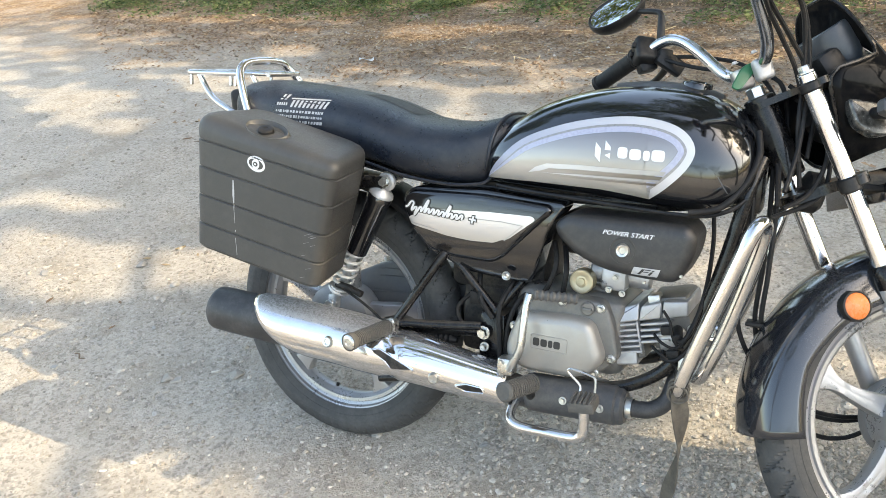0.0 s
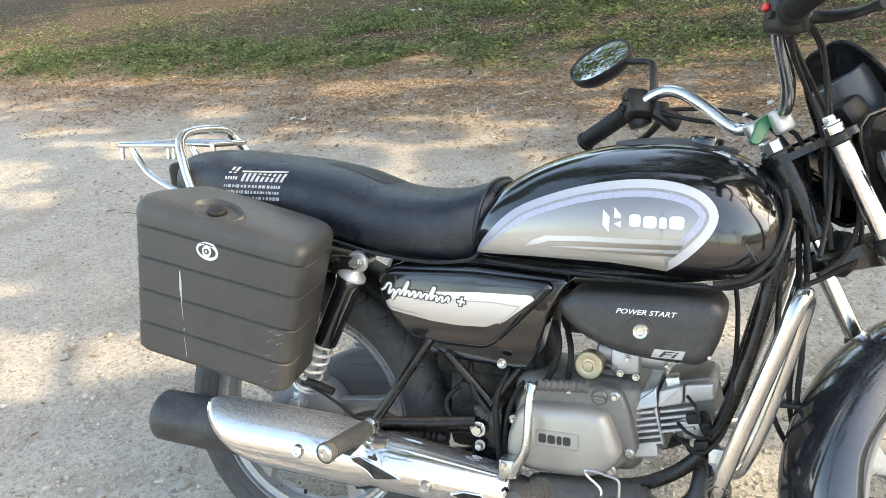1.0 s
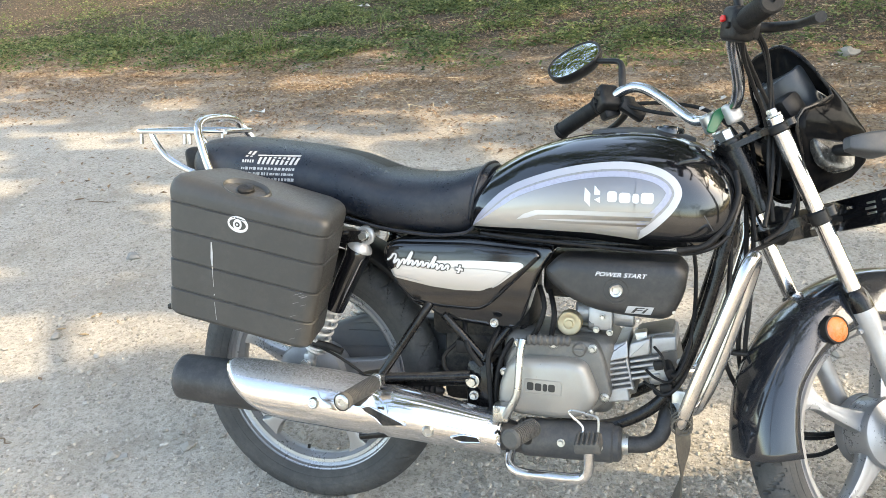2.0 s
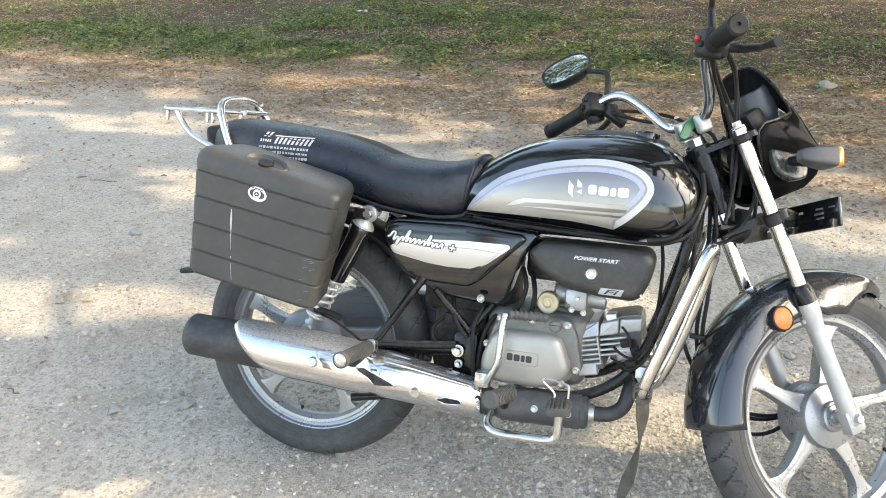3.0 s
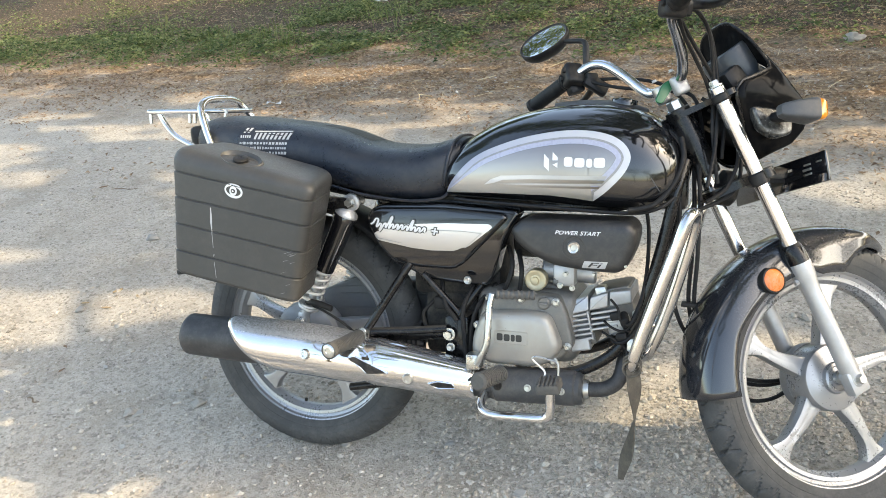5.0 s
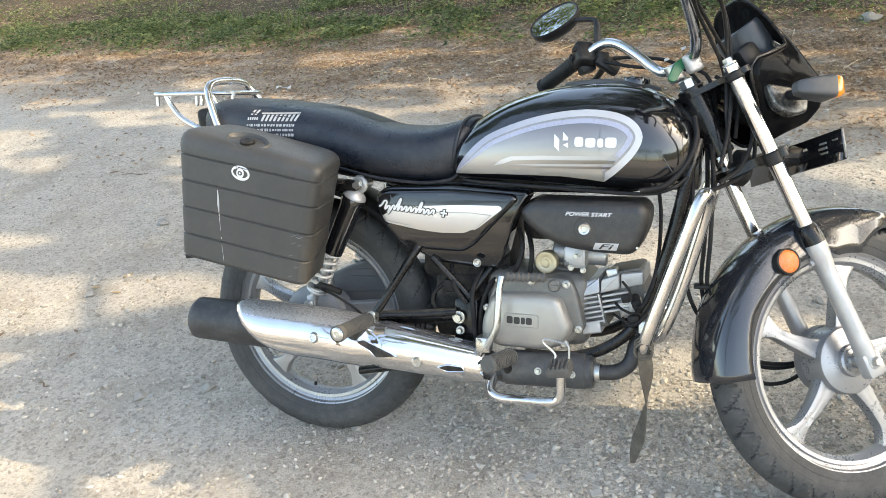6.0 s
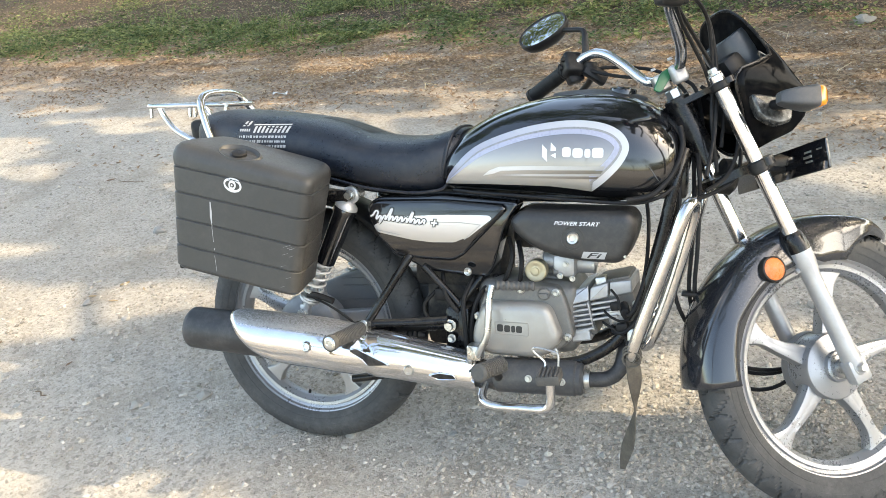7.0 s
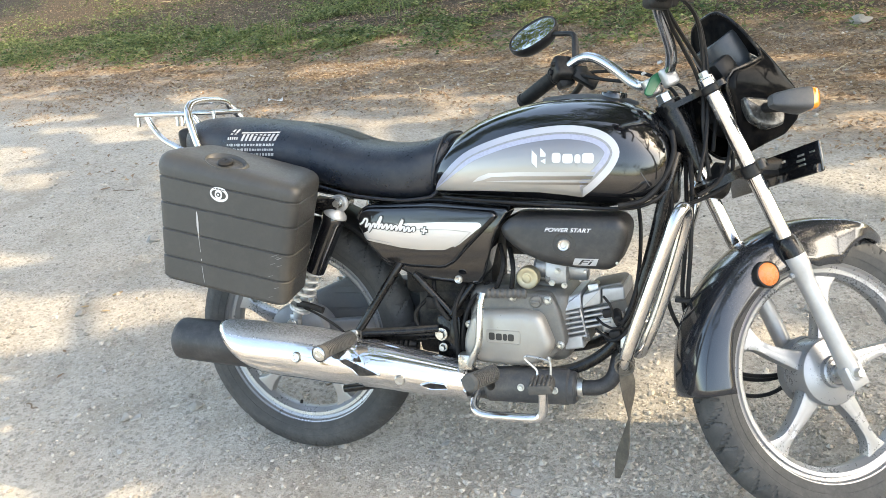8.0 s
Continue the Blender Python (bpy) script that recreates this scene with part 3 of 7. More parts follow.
# seat
def seat_section(x, top, low, w, slant=0.0):
    ring = []
    mid = low + 0.45 * (top - low)
    for k in range(36):
        a = 2 * math.pi * k / 36
        c, s = math.cos(a), math.sin(a)
        y = w * math.copysign(abs(c) ** 0.72, c)
        z = mid + ((top - mid) * abs(s) ** 0.80 if s > 0 else -(mid - low) * abs(s) ** 0.55)
        ring.append(Vector((x + slant * (z - top), y, z)))
    return ring


def eased(rows, n):
    """More rows between the given ones, on a smooth line."""
    width = len(rows[0])
    out = []
    for i in range(len(rows) - 1):
        a, b, c, d = rows[max(i - 1, 0)], rows[i], rows[i + 1], rows[min(i + 2, len(rows) - 1)]
        for k in range(n):
            t = k / n
            out.append([0.5 * (2 * b[j] + (c[j] - a[j]) * t + (2 * a[j] - 5 * b[j] + 4 * c[j] - d[j]) * t * t + (3 * b[j] - a[j] - 3 * c[j] + d[j]) * t ** 3) for j in range(width)])
    out.append(list(rows[-1]))
    return out


def build_seat():
    rows = [(-0.268, 0.812, 0.772, 0.055), (-0.258, 0.832, 0.752, 0.088), (-0.232, 0.846, 0.740, 0.108), (-0.17, 0.849, 0.728, 0.120), (-0.07, 0.842, 0.714, 0.128), (0.03, 0.832, 0.700, 0.132),
            (0.11, 0.818, 0.688, 0.134), (0.16, 0.802, 0.677, 0.134), (0.21, 0.787, 0.666, 0.133), (0.28, 0.782, 0.658, 0.130), (0.34, 0.786, 0.655, 0.124),
            (0.385, 0.797, 0.658, 0.114), (0.412, 0.803, 0.664, 0.102), (0.424, 0.800, 0.684, 0.090)]
    bm = bmesh.new()
    loft(bm, [seat_section(x, a, b, w, 0.18 * max(0, (x - 0.2) / 0.22)) for x, a, b, w in eased(rows, 5)])
    seat = part("seat", bm, VINYL, bike, "black vinyl dual seat with a stepped pillion", 50)
    skin = tree_of(seat)
    bm = bmesh.new()
    line = [(x + 0.18 * max(0, (x - 0.2) / 0.22) * (b - a) * 0.93, -w * 0.97, b + 0.008) for x, a, b, w in eased(rows, 4)[8:-2]]
    tube(bm, line, 0.0035, 6, 1)
    part("seat_piping", bm, VINYL, seat)
    hoop = [q for q in seat_section(0.409, 0.8045, 0.672, 0.105, 0.17)]
    bm = bmesh.new()
    tube(bm, hoop, 0.0042, 8, 1, closed=True)
    part("front_piping", bm, VINYL, seat, "raised seam round the front of the seat")
    # dark printed ornament on the step and pale bars of print behind it
    sticker("ornament", [[(0.06, -0.03), (0.19, -0.035), (0.20, 0.035), (0.07, 0.03)]], TopView(skin), PLASTIC, seat, 0.0006, "grey printed ornament", 0.01)
    rows_of_print = bars(-0.078, 0.797, 0.020, 0.812, 9, 0.004, 0.45) + bars(-0.110, 0.812, -0.088, 0.823, 2, 0.006, 0.45) + bars(-0.115, 0.800, -0.085, 0.806, 5, 0.0, 0.35)
    rows_of_print += [[(-0.080, 0.814), (0.018, 0.814), (0.018, 0.8165), (-0.080, 0.8165)]]
    rnd = random.Random(4)
    for z, x0, x1 in ((0.788, -0.117, 0.014), (0.777, -0.120, 0.012), (0.766, -0.108, 0.011)):
        x = x0
        while x < x1:
            w = rnd.uniform(0.002, 0.007)
            h = rnd.uniform(0.0022, 0.0034)
            rows_of_print.append([(x, z - h), (x + w, z - h), (x + w + 0.001, z + h * 0.8), (x + 0.001, z + h)])
            x += w + rnd.uniform(0.0012, 0.004)
    sticker("printed_lettering", rows_of_print, skin, OFFWHITE, seat, 0.0007, "pale worn lines of print", 0.02)
    return seat


class TopView:
    """Lets a sticker fall from above: its (x, z) outline is read as (x, y)."""
    def __init__(self, skin):
        self.skin = skin

    def ray_cast(self, co, way):
        hit, normal, i, d = self.skin.ray_cast(Vector((co.x, co.z, 2.0)), Vector((0, 0, -1)))
        if hit is None:
            return None, None, None, None
        return hit + Vector((0, 0.0006, 0.0008)), normal, i, d


build_seat()


# tank
def tank_section(x, top, low, w):
    ring = []
    mid = low + 0.40 * (top - low)
    for k in range(48):
        a = 2 * math.pi * k / 48
        c, s = math.cos(a), math.sin(a)
        y = w * math.copysign(abs(c) ** 0.80, c)
        z = mid + ((top - mid) * abs(s) ** 0.93 if s > 0 else -(mid - low) * abs(s) ** 0.62)
        ring.append(Vector((x, y, z)))
    return ring


def tank_edge():
    return [(0.398, 0.684), (0.422, 0.719), (0.474, 0.766), (0.548, 0.797), (0.621, 0.815), (0.693, 0.822), (0.752, 0.815), (0.788, 0.797),
            (0.804, 0.769), (0.792, 0.736), (0.759, 0.700), (0.728, 0.676)]


def build_tank():
    rows = [(0.386, 0.735, 0.676, 0.092), (0.394, 0.758, 0.669, 0.106), (0.415, 0.785, 0.666, 0.119), (0.45, 0.811, 0.664, 0.130), (0.50, 0.837, 0.662, 0.140), (0.56, 0.857, 0.660, 0.148),
            (0.63, 0.871, 0.657, 0.153), (0.71, 0.876, 0.653, 0.155), (0.78, 0.869, 0.650, 0.152), (0.83, 0.852, 0.652, 0.144), (0.866, 0.830, 0.664, 0.128),
            (0.888, 0.808, 0.682, 0.108), (0.900, 0.786, 0.702, 0.080), (0.905, 0.765, 0.726, 0.045)]
    bm = bmesh.new()
    loft(bm, [tank_section(*r) for r in eased(rows, 5)])
    tank = part("fuel_tank", bm, PAINT, bike, "glossy black fuel tank with silver stickers", 60)
    skin = tree_of(tank)
    edge = tank_edge()
    low = [(0.695, 0.681), (0.640, 0.6865), (0.50, 0.687)]
    whole = [tuple(q) for q in spline([Vector((*q, 0)) for q in edge], 4)] + [(*q, 0) for q in low]
    whole = [(q[0], q[1]) for q in whole]
    sticker("outer_sticker", [whole], skin, BAND, tank, 0.0005, "white sweep sticker", 0.006)

    def band(depth_top, depth_low):
        """The outline moved inwards by a depth that changes along it."""
        n = len(whole)
        out = []
        for i in range(n):
            a, b = Vector(whole[i - 1]), Vector(whole[(i + 1) % n])
            d = (b - a).normalized()
            f = min(1.0, max(0.0, i / (n - 4)))
            k = depth_top + (depth_low - depth_top) * f if i < n - 4 else 0.0
            if i < 4:
                k *= i / 4
            out.append((whole[i][0] + d.y * k, whole[i][1] - d.x * k))
        return out

    sticker("grey_band", [band(0.012, 0.014)], skin, GREY_LINE, tank, 0.0013, "thin grey line sticker", 0.006)
    sticker("lilac_band", [band(0.0155, 0.019)], skin, LILAC, tank, 0.0021, "pale lilac band sticker", 0.006)
    sticker("silver_panel", [band(0.024, 0.030)], skin, SILVER, tank, 0.0029, "silver panel sticker fading to grey", 0.006)
    sticker("spear", [[(0.496, 0.706), (0.512, 0.718), (0.535, 0.7265), (0.600, 0.7295), (0.759, 0.7305), (0.755, 0.7235), (0.60, 0.721), (0.54, 0.718), (0.52, 0.711)]], skin, SPEAR_LIGHT, tank, 0.0036, "white spear stripe fading to grey", 0.006)
    sticker("spear_shade", [[(0.545, 0.7165), (0.60, 0.7195), (0.7545, 0.722), (0.750, 0.7155), (0.60, 0.7130)], [(0.535, 0.7045), (0.60, 0.7065), (0.745, 0.7085), (0.742, 0.7040), (0.60, 0.7035)]], skin, SPEAR, tank, 0.0036, "", 0.006)
    sticker("spear_line", [[(0.525, 0.7085), (0.60, 0.712), (0.750, 0.7145), (0.7475, 0.711), (0.60, 0.7085)]], skin, SPEAR_LIGHT, tank, 0.0036, "", 0.006)
    mark = [[(0.629, 0.774), (0.640, 0.763), (0.640, 0.738), (0.629, 0.749)], [(0.647, 0.778), (0.658, 0.767), (0.658, 0.761), (0.647, 0.761)], [(0.647, 0.752), (0.658, 0.757), (0.658, 0.746)]]
    sticker("maker_mark", mark, skin, WHITE, tank, 0.0036, "white angular maker mark")
    plain = []
    for x, z, w, h in ((0.671, 0.7485, 0.018, 0.020), (0.6925, 0.7475, 0.021, 0.019), (0.717, 0.7475, 0.012, 0.018), (0.732, 0.7475, 0.023, 0.020)):
        plain.append([(q.x, q.y) for q in rounded([(x, z), (x + w, z), (x + w, z + h), (x, z + h)], 0.006, 3)])
    sticker("maker_name", plain, skin, WHITE, tank, 0.0036, "four white blocks of the maker's name")
    sticker("crease", [[(0.8435, 0.728), (0.8455, 0.7285), (0.868, 0.690), (0.866, 0.6895)]], skin, CAN, tank, 0.0006)
    # lower seam
    bm = bmesh.new()
    tube(bm, [(r[0], -r[3] * 0.83, r[2] + 0.003) for r in rows[2:-2]], 0.004, 8, 4)
    part("tank_seam", bm, PLASTIC, tank)
    bm = bmesh.new()
    tube(bm, [(0.80, -0.135, 0.660), (0.85, -0.125, 0.672), (0.885, -0.108, 0.712), (0.902, -0.088, 0.762), (0.895, -0.07, 0.805)], 0.006, 10, 6)
    part("front_trim", bm, SOFT, tank)
    # centre pad with the filler cap
    bm = bmesh.new()
    ring_rows = []
    for i in range(17):
        x = 0.62 + 0.20 * i / 16
        f = math.sin(math.pi * min(1, max(0, (i + 0.6) / 17.2))) ** 0.35
        hit = skin.ray_cast(Vector((x, 0, 2)), Vector((0, 0, -1)))[0]
        ring_rows.append([Vector((x, 0.058 * f * math.cos(a) , hit.z - 0.012 - 0.012 * abs(math.cos(a)) ** 2 + (0.0185 * math.sin(a) ** 0.4 if math.sin(a) > 0 else 0))) for a in [math.pi * k / 14 for k in range(15)]])
    loft(bm, ring_rows)
    pad = part("tank_pad", bm, AIRBOX, tank, "satin black tank pad", 50)
    bm = bmesh.new()
    lathe(bm, [(0.0001, 0.008), (0.014, 0.008), (0.016, 0.006), (0.026, 0.005), (0.028, 0.002), (0.028, -0.01)], (0.77, 0, 0.878), (0.1, 0, 1), 36)
    part("filler_cap", bm, PAINT, pad, "glossy black filler cap")


build_tank()


# side cover
def build_side_cover():
    outline = [Vector(q) for q in ((0.211, 0.637), (0.205, 0.612), (0.232, 0.556), (0.266, 0.512), (0.304, 0.500), (0.336, 0.479), (0.424, 0.470), (0.488, 0.470),
                                   (0.508, 0.505), (0.533, 0.590), (0.566, 0.640), (0.56, 0.649), (0.387, 0.658), (0.237, 0.651))]
    bow = lambda x, z: 0.030 * max(-0.2, 1 - ((z - 0.605) / 0.13) ** 2) - 0.022
    bm = bmesh.new()
    pillow(bm, rounded(outline, 0.012, 3), -0.106, 0.05, 0.006, bow, fine=0.014)
    cover = part("side_cover", bm, PAINT, bike, "glossy black side cover with pearl sticker", 40)
    bowl = rounded([(0.218, 0.634), (0.214, 0.612), (0.238, 0.560), (0.272, 0.520), (0.330, 0.509), (0.413, 0.508), (0.440, 0.524), (0.545, 0.632), (0.535, 0.643), (0.39, 0.650), (0.24, 0.645)], 0.012, 3)
    bm = bmesh.new()
    pillow(bm, bowl, -0.117, 0.02, 0.009, lambda x, z: 0.034 * max(0, 1 - ((z - 0.605) / 0.13) ** 2) - 0.022, fine=0.012)
    blade = part("raised_panel", bm, PAINT, cover, "raised glossy black panel", 45)
    skin = tree_of(blade)
    shape = [(q.x, q.y) for q in rounded([(0.227, 0.586), (0.262, 0.603), (0.31, 0.611), (0.41, 0.617), (0.505, 0.6185), (0.512, 0.612), (0.455, 0.566), (0.440, 0.563), (0.424, 0.555), (0.37, 0.553), (0.319, 0.557), (0.236, 0.572)], 0.007, 3)]
    sticker("pearl_sticker", [shape], skin, PEARL, blade, 0.0006, "pearl white sweep sticker")
    sticker("sticker_line", [[(0.226, 0.580), (0.30, 0.567), (0.30, 0.5655), (0.228, 0.577)], [(0.29, 0.592), (0.34, 0.600), (0.44, 0.6015), (0.485, 0.598), (0.485, 0.5965), (0.44, 0.600), (0.34, 0.5985)], [(0.485, 0.598), (0.487, 0.5975), (0.448, 0.562), (0.446, 0.563)]], skin, GREY_LINE, blade, 0.0009)

    def swashes(grow):
        """One slanted pen stroke that rises and falls along a sinking base line, and a small cross."""
        pen = [(0.221, 0.004)]
        for x, w, h, low in ((0.226, 0.010, 0.018, 0.0), (0.241, 0.006, 0.008, -0.009), (0.252, 0.006, 0.010, 0.001), (0.262, 0.004, 0.026, 0.0), (0.270, 0.006, 0.010, 0.001), (0.281, 0.006, 0.011, 0.0),
                             (0.292, 0.006, 0.011, 0.001), (0.303, 0.007, 0.010, 0.0), (0.314, 0.004, 0.024, 0.001), (0.322, 0.007, 0.010, 0.0), (0.334, 0.006, 0.010, 0.001), (0.346, 0.006, 0.011, 0.002)):
            pen += [(x, 0.45 * h), (x + 0.15 * w, 0.9 * h), (x + 0.55 * w, h), (x + 0.95 * w, 0.8 * h), (x + w + 0.0005, 0.3 * h), (x + w + 0.002, low)]
        line = spline([Vector((x + 0.5 * h, 0.604 + h - 0.085 * (x - 0.221), 0)) for x, h in pen], 3)
        sides = []
        for i, q in enumerate(line):
            d = (line[min(i + 1, len(line) - 1)] - line[max(i - 1, 0)]).normalized()
            w = 0.0016 + 0.0006 * abs(d.y) + grow
            sides.append((q + Vector((-d.y, d.x, 0)) * w, q - Vector((-d.y, d.x, 0)) * w))
        out = [[(a.x, a.y), (b.x, b.y), (d.x, d.y), (c.x, c.y)] for (a, b), (c, d) in zip(sides, sides[1:])]
        g = grow
        out += [[(0.371 - g, 0.5965 - g), (0.386 + g, 0.595 - g), (0.386 + g, 0.599 + g), (0.371 - g, 0.6005 + g)], [(0.3745 - g, 0.590 - g), (0.3785 + g, 0.590 - g), (0.3825 + g, 0.6055 + g), (0.3785 - g, 0.6055 + g)]]
        return out

    sticker("model_name_outline", swashes(0.0022), skin, INK, blade, 0.0011)
    sticker("model_name", swashes(0.0), skin, WHITE, blade, 0.0018, "white slanted model name shapes")
    bm = bmesh.new()
    lathe(bm, [(0.0001, 0.004), (0.0025, 0.005), (0.0048, 0.0055), (0.0062, 0.004), (0.0074, 0.002), (0.0088, 0.003), (0.0096, 0.0)], (0.447, -0.105, 0.486), (0, -1, 0), 28)
    part("cover_screw", bm, STEEL, cover, "bright round cover screw")


build_side_cover()


# air filter cover
def build_airbox():
    outline = rounded([(0.552, 0.610), (0.578, 0.635), (0.70, 0.637), (0.806, 0.638), (0.822, 0.618), (0.818, 0.580), (0.800, 0.538), (0.782, 0.528), (0.72, 0.530), (0.655, 0.537), (0.60, 0.558), (0.562, 0.587)], 0.022, 4)
    bm = bmesh.new()
    pillow(bm, outline, -0.146, 0.10, 0.020, lambda x, z: 0.010 * (1 - ((x - 0.70) / 0.15) ** 2) * (1 - ((z - 0.58) / 0.09) ** 2), steps=6, fine=0.02)
    cover = part("air_filter_cover", bm, AIRBOX, bike, "satin black plastic air filter cover", 50)
    skin = tree_of(cover)
    bm = bmesh.new()
    lathe(bm, [(0.0001, 0.006), (0.006, 0.006), (0.007, 0.009), (0.011, 0.010), (0.0132, 0.007), (0.0138, 0.003), (0.018, 0.002), (0.0195, -0.004)], (0.694, -0.151, 0.581), (0, -1, 0), 32)
    part("cover_bolt", bm, STEEL, cover, "bright round cover bolt")
    bm = bmesh.new()
    tube(bm, [Vector((0.694 + 0.023 * math.cos(a), -0.1535, 0.581 + 0.023 * math.sin(a))) for a in [2 * math.pi * k / 24 for k in range(24)]], 0.003, 6, 1, closed=True)
    part("bolt_boss", bm, AIRBOX, cover)
    words("POWER START", (0.654, 0.6075), 0.0082, skin, cover, width=0.096)
    frame_box = [[(0.711, 0.5385), (0.759, 0.5385), (0.765, 0.5540), (0.717, 0.5540)]]
    sticker("badge_plate", frame_box, skin, OFFWHITE, cover, 0.0006, "pale slanted badge plate", step=0.004)
    words("Fi", (0.723, 0.5408), 0.0110, skin, cover, width=0.032, off=0.0014, mat=INK)
    for x, z in ((0.80, 0.545), (0.735, 0.524)):
        bm = bmesh.new()
        disc(bm, (x, -0.140, z), (0, -1, 0), 0.003, 0.006, 0.0005, 10)
        part("small_screw", bm, STEEL, cover)


def words(text, corner, height, skin, parent, width=None, off=0.0008, mat=None):
    """Lettering in the built-in font, laid on a part's near side."""
    c = bpy.data.curves.new("lettering", 'FONT')
    c.body, c.size, c.shear, c.offset = text, 1.0, 0.32, 0.012
    ob = bpy.data.objects.new("lettering", c)
    scene.collection.objects.link(ob)
    bpy.context.view_layer.update()
    me = bpy.data.meshes.new_from_object(ob.evaluated_get(bpy.context.evaluated_depsgraph_get()))
    bpy.data.objects.remove(ob)
    bm = bmesh.new()
    bm.from_mesh(me)
    xs, ys = [v.co.x for v in bm.verts], [v.co.y for v in bm.verts]
    sx = (width / (max(xs) - min(xs))) if width else height / (max(ys) - min(ys))
    sz = height / (max(ys) - min(ys))
    for v in bm.verts:
        p = Vector((corner[0] + (v.co.x - min(xs)) * sx, -0.5, corner[1] + (v.co.y - min(ys)) * sz))
        hit = skin.ray_cast(p, Vector((0, 1, 0)))[0]
        v.co = (hit if hit is not None else Vector((p.x, -0.15, p.z))) - Vector((0, off, 0))
    return part("lettering", bm, mat or WHITE, parent, "white lettering", 80)


build_airbox()


# ---- engine and exhaust ----
def build_engine():
    bm = bmesh.new()
    box(bm, (0.575, 0.0, 0.385), (0.235, 0.17, 0.165), 0.03, steps=3)
    crankcase = part("crankcase", bm, ENGINE_DARK, bike, "dark grey cast crankcase")
    outline = rounded([(0.462, 0.362), (0.478, 0.425), (0.497, 0.452), (0.560, 0.464), (0.655, 0.462), (0.672, 0.425), (0.690, 0.352), (0.655, 0.318), (0.61, 0.300), (0.52, 0.302), (0.462, 0.322)], 0.016, 4)
    bm = bmesh.new()
    pillow(bm, outline, -0.105, 0.05, 0.008)
    base = part("clutch_cover", bm, ENGINE_DARK, bike, "grey engine cover with bolts", 40)
    outline = rounded([(0.463, 0.362), (0.482, 0.412), (0.496, 0.424), (0.60, 0.430), (0.638, 0.424), (0.668, 0.352), (0.640, 0.316), (0.60, 0.304), (0.50, 0.304), (0.463, 0.322)], 0.020, 5)
    bm = bmesh.new()
    pillow(bm, outline, -0.137, 0.045, 0.019, steps=3)
    shell = part("cover_shell", bm, ENGINE, base, "silver-grey painted cover shell", 34)
    face = shell
    skin = tree_of(shell)
    plate = rounded([(0.519, 0.356), (0.594, 0.356), (0.594, 0.385), (0.519, 0.385)], 0.004, 3)
    bm = bmesh.new()
    tube(bm, [(q.x, -0.1372, q.y) for q in plate], 0.0011, 6, 1, closed=True, smooth=False)
    part("badge_border", bm, ENGINE, face)
    plain = []
    for x, w, h in ((0.524, 0.0135, 0.0165), (0.540, 0.0135, 0.0155), (0.556, 0.009, 0.0155), (0.567, 0.0135, 0.0155)):
        plain.append([(q.x, q.y) for q in rounded([(x, 0.3625), (x + w, 0.3625), (x + w, 0.3625 + h), (x, 0.3625 + h)], 0.004, 3)])
    sticker("maker_name", plain, skin, INK, face, 0.0006, "dark blocks of the maker's name")
    for x, z in ((0.498, 0.448), (0.57, 0.452), (0.648, 0.450), (0.675, 0.352), (0.645, 0.317), (0.470, 0.385), (0.470, 0.325), (0.59, 0.308)):
        bm = bmesh.new()
        lathe(bm, [(0.009, -0.006), (0.009, 0.004), (0.0075, 0.005)], (x, -0.105, z), (0, -1, 0), 16)
        bolt(bm, (x, -0.108, z), (0, -1, 0), 0.0052, 0.008)
        part("cover_bolt", bm, STEEL, base)
    bm = bmesh.new()
    disc(bm, (0.622, -0.100, 0.446), (0, -1, 0), 0.014, 0.012, 0.003, 20)
    box(bm, (0.622, -0.113, 0.446), (0.02, 0.006, 0.006), 0.002)
    part("oil_plug", bm, ENGINE_DARK, base)
    # cylinder with slanted fins and the head ahead of it
    tilt = Matrix.Rotation(radians(-14), 4, 'Y')
    hub = Vector((0.6888, 0, 0.3878))
    # the core takes the dark grey, which paints the shade between the fins
    bm = bmesh.new()
    box(bm, hub, (0.072, 0.13, 0.09), 0.006, tilt)
    barrel = part("cylinder", bm, ENGINE_DARK, bike, "finned cast aluminium cylinder")
    for i in range(6):
        bm = bmesh.new()
        box(bm, hub + tilt @ Vector((0.001 * (2.5 - i), 0, -0.0275 + 0.0110 * i)), (0.062, 0.156, 0.0052), 0.0014, tilt, 1)
        part("fin", bm, CAST, barrel)
    for x in (-0.031, 0.031):
        bm = bmesh.new()
        box(bm, hub + tilt @ Vector((x, 0, 0.0)), (0.005, 0.153, 0.066), 0.0016, tilt, 1)
        part("fin_post", bm, CAST, barrel)
    bm = bmesh.new()
    pillow(bm, rounded([(0.6547, 0.4383), (0.7111, 0.4626), (0.7151, 0.4299), (0.6528, 0.4108)], 0.004, 2), -0.079, 0.13, 0.004, lambda x, z: -0.35 * (z - 0.411 - 0.30 * (x - 0.652)))
    part("top_rib", bm, CAST, barrel)
    bm = bmesh.new()
    pillow(bm, rounded([(0.6586, 0.3552), (0.7165, 0.3673), (0.7222, 0.3404), (0.6577, 0.3276)], 0.004, 2), -0.078, 0.13, 0.004)
    part("lower_rib", bm, CAST, barrel)
    top = Vector((0.772, 0, 0.428))
    bm = bmesh.new()
    box(bm, top, (0.080, 0.11, 0.105), 0.01, tilt)
    head = part("cylinder_head", bm, ENGINE_DARK, bike, "cast aluminium cylinder head")
    for i in range(4):
        bm = bmesh.new()
        box(bm, Vector((0.7471 + 0.0008 * i, 0, 0.4280 - 0.0117 * i)), (0.058, 0.150, 0.0056), 0.0014, tilt, 1)
        part("fin", bm, CAST, head)
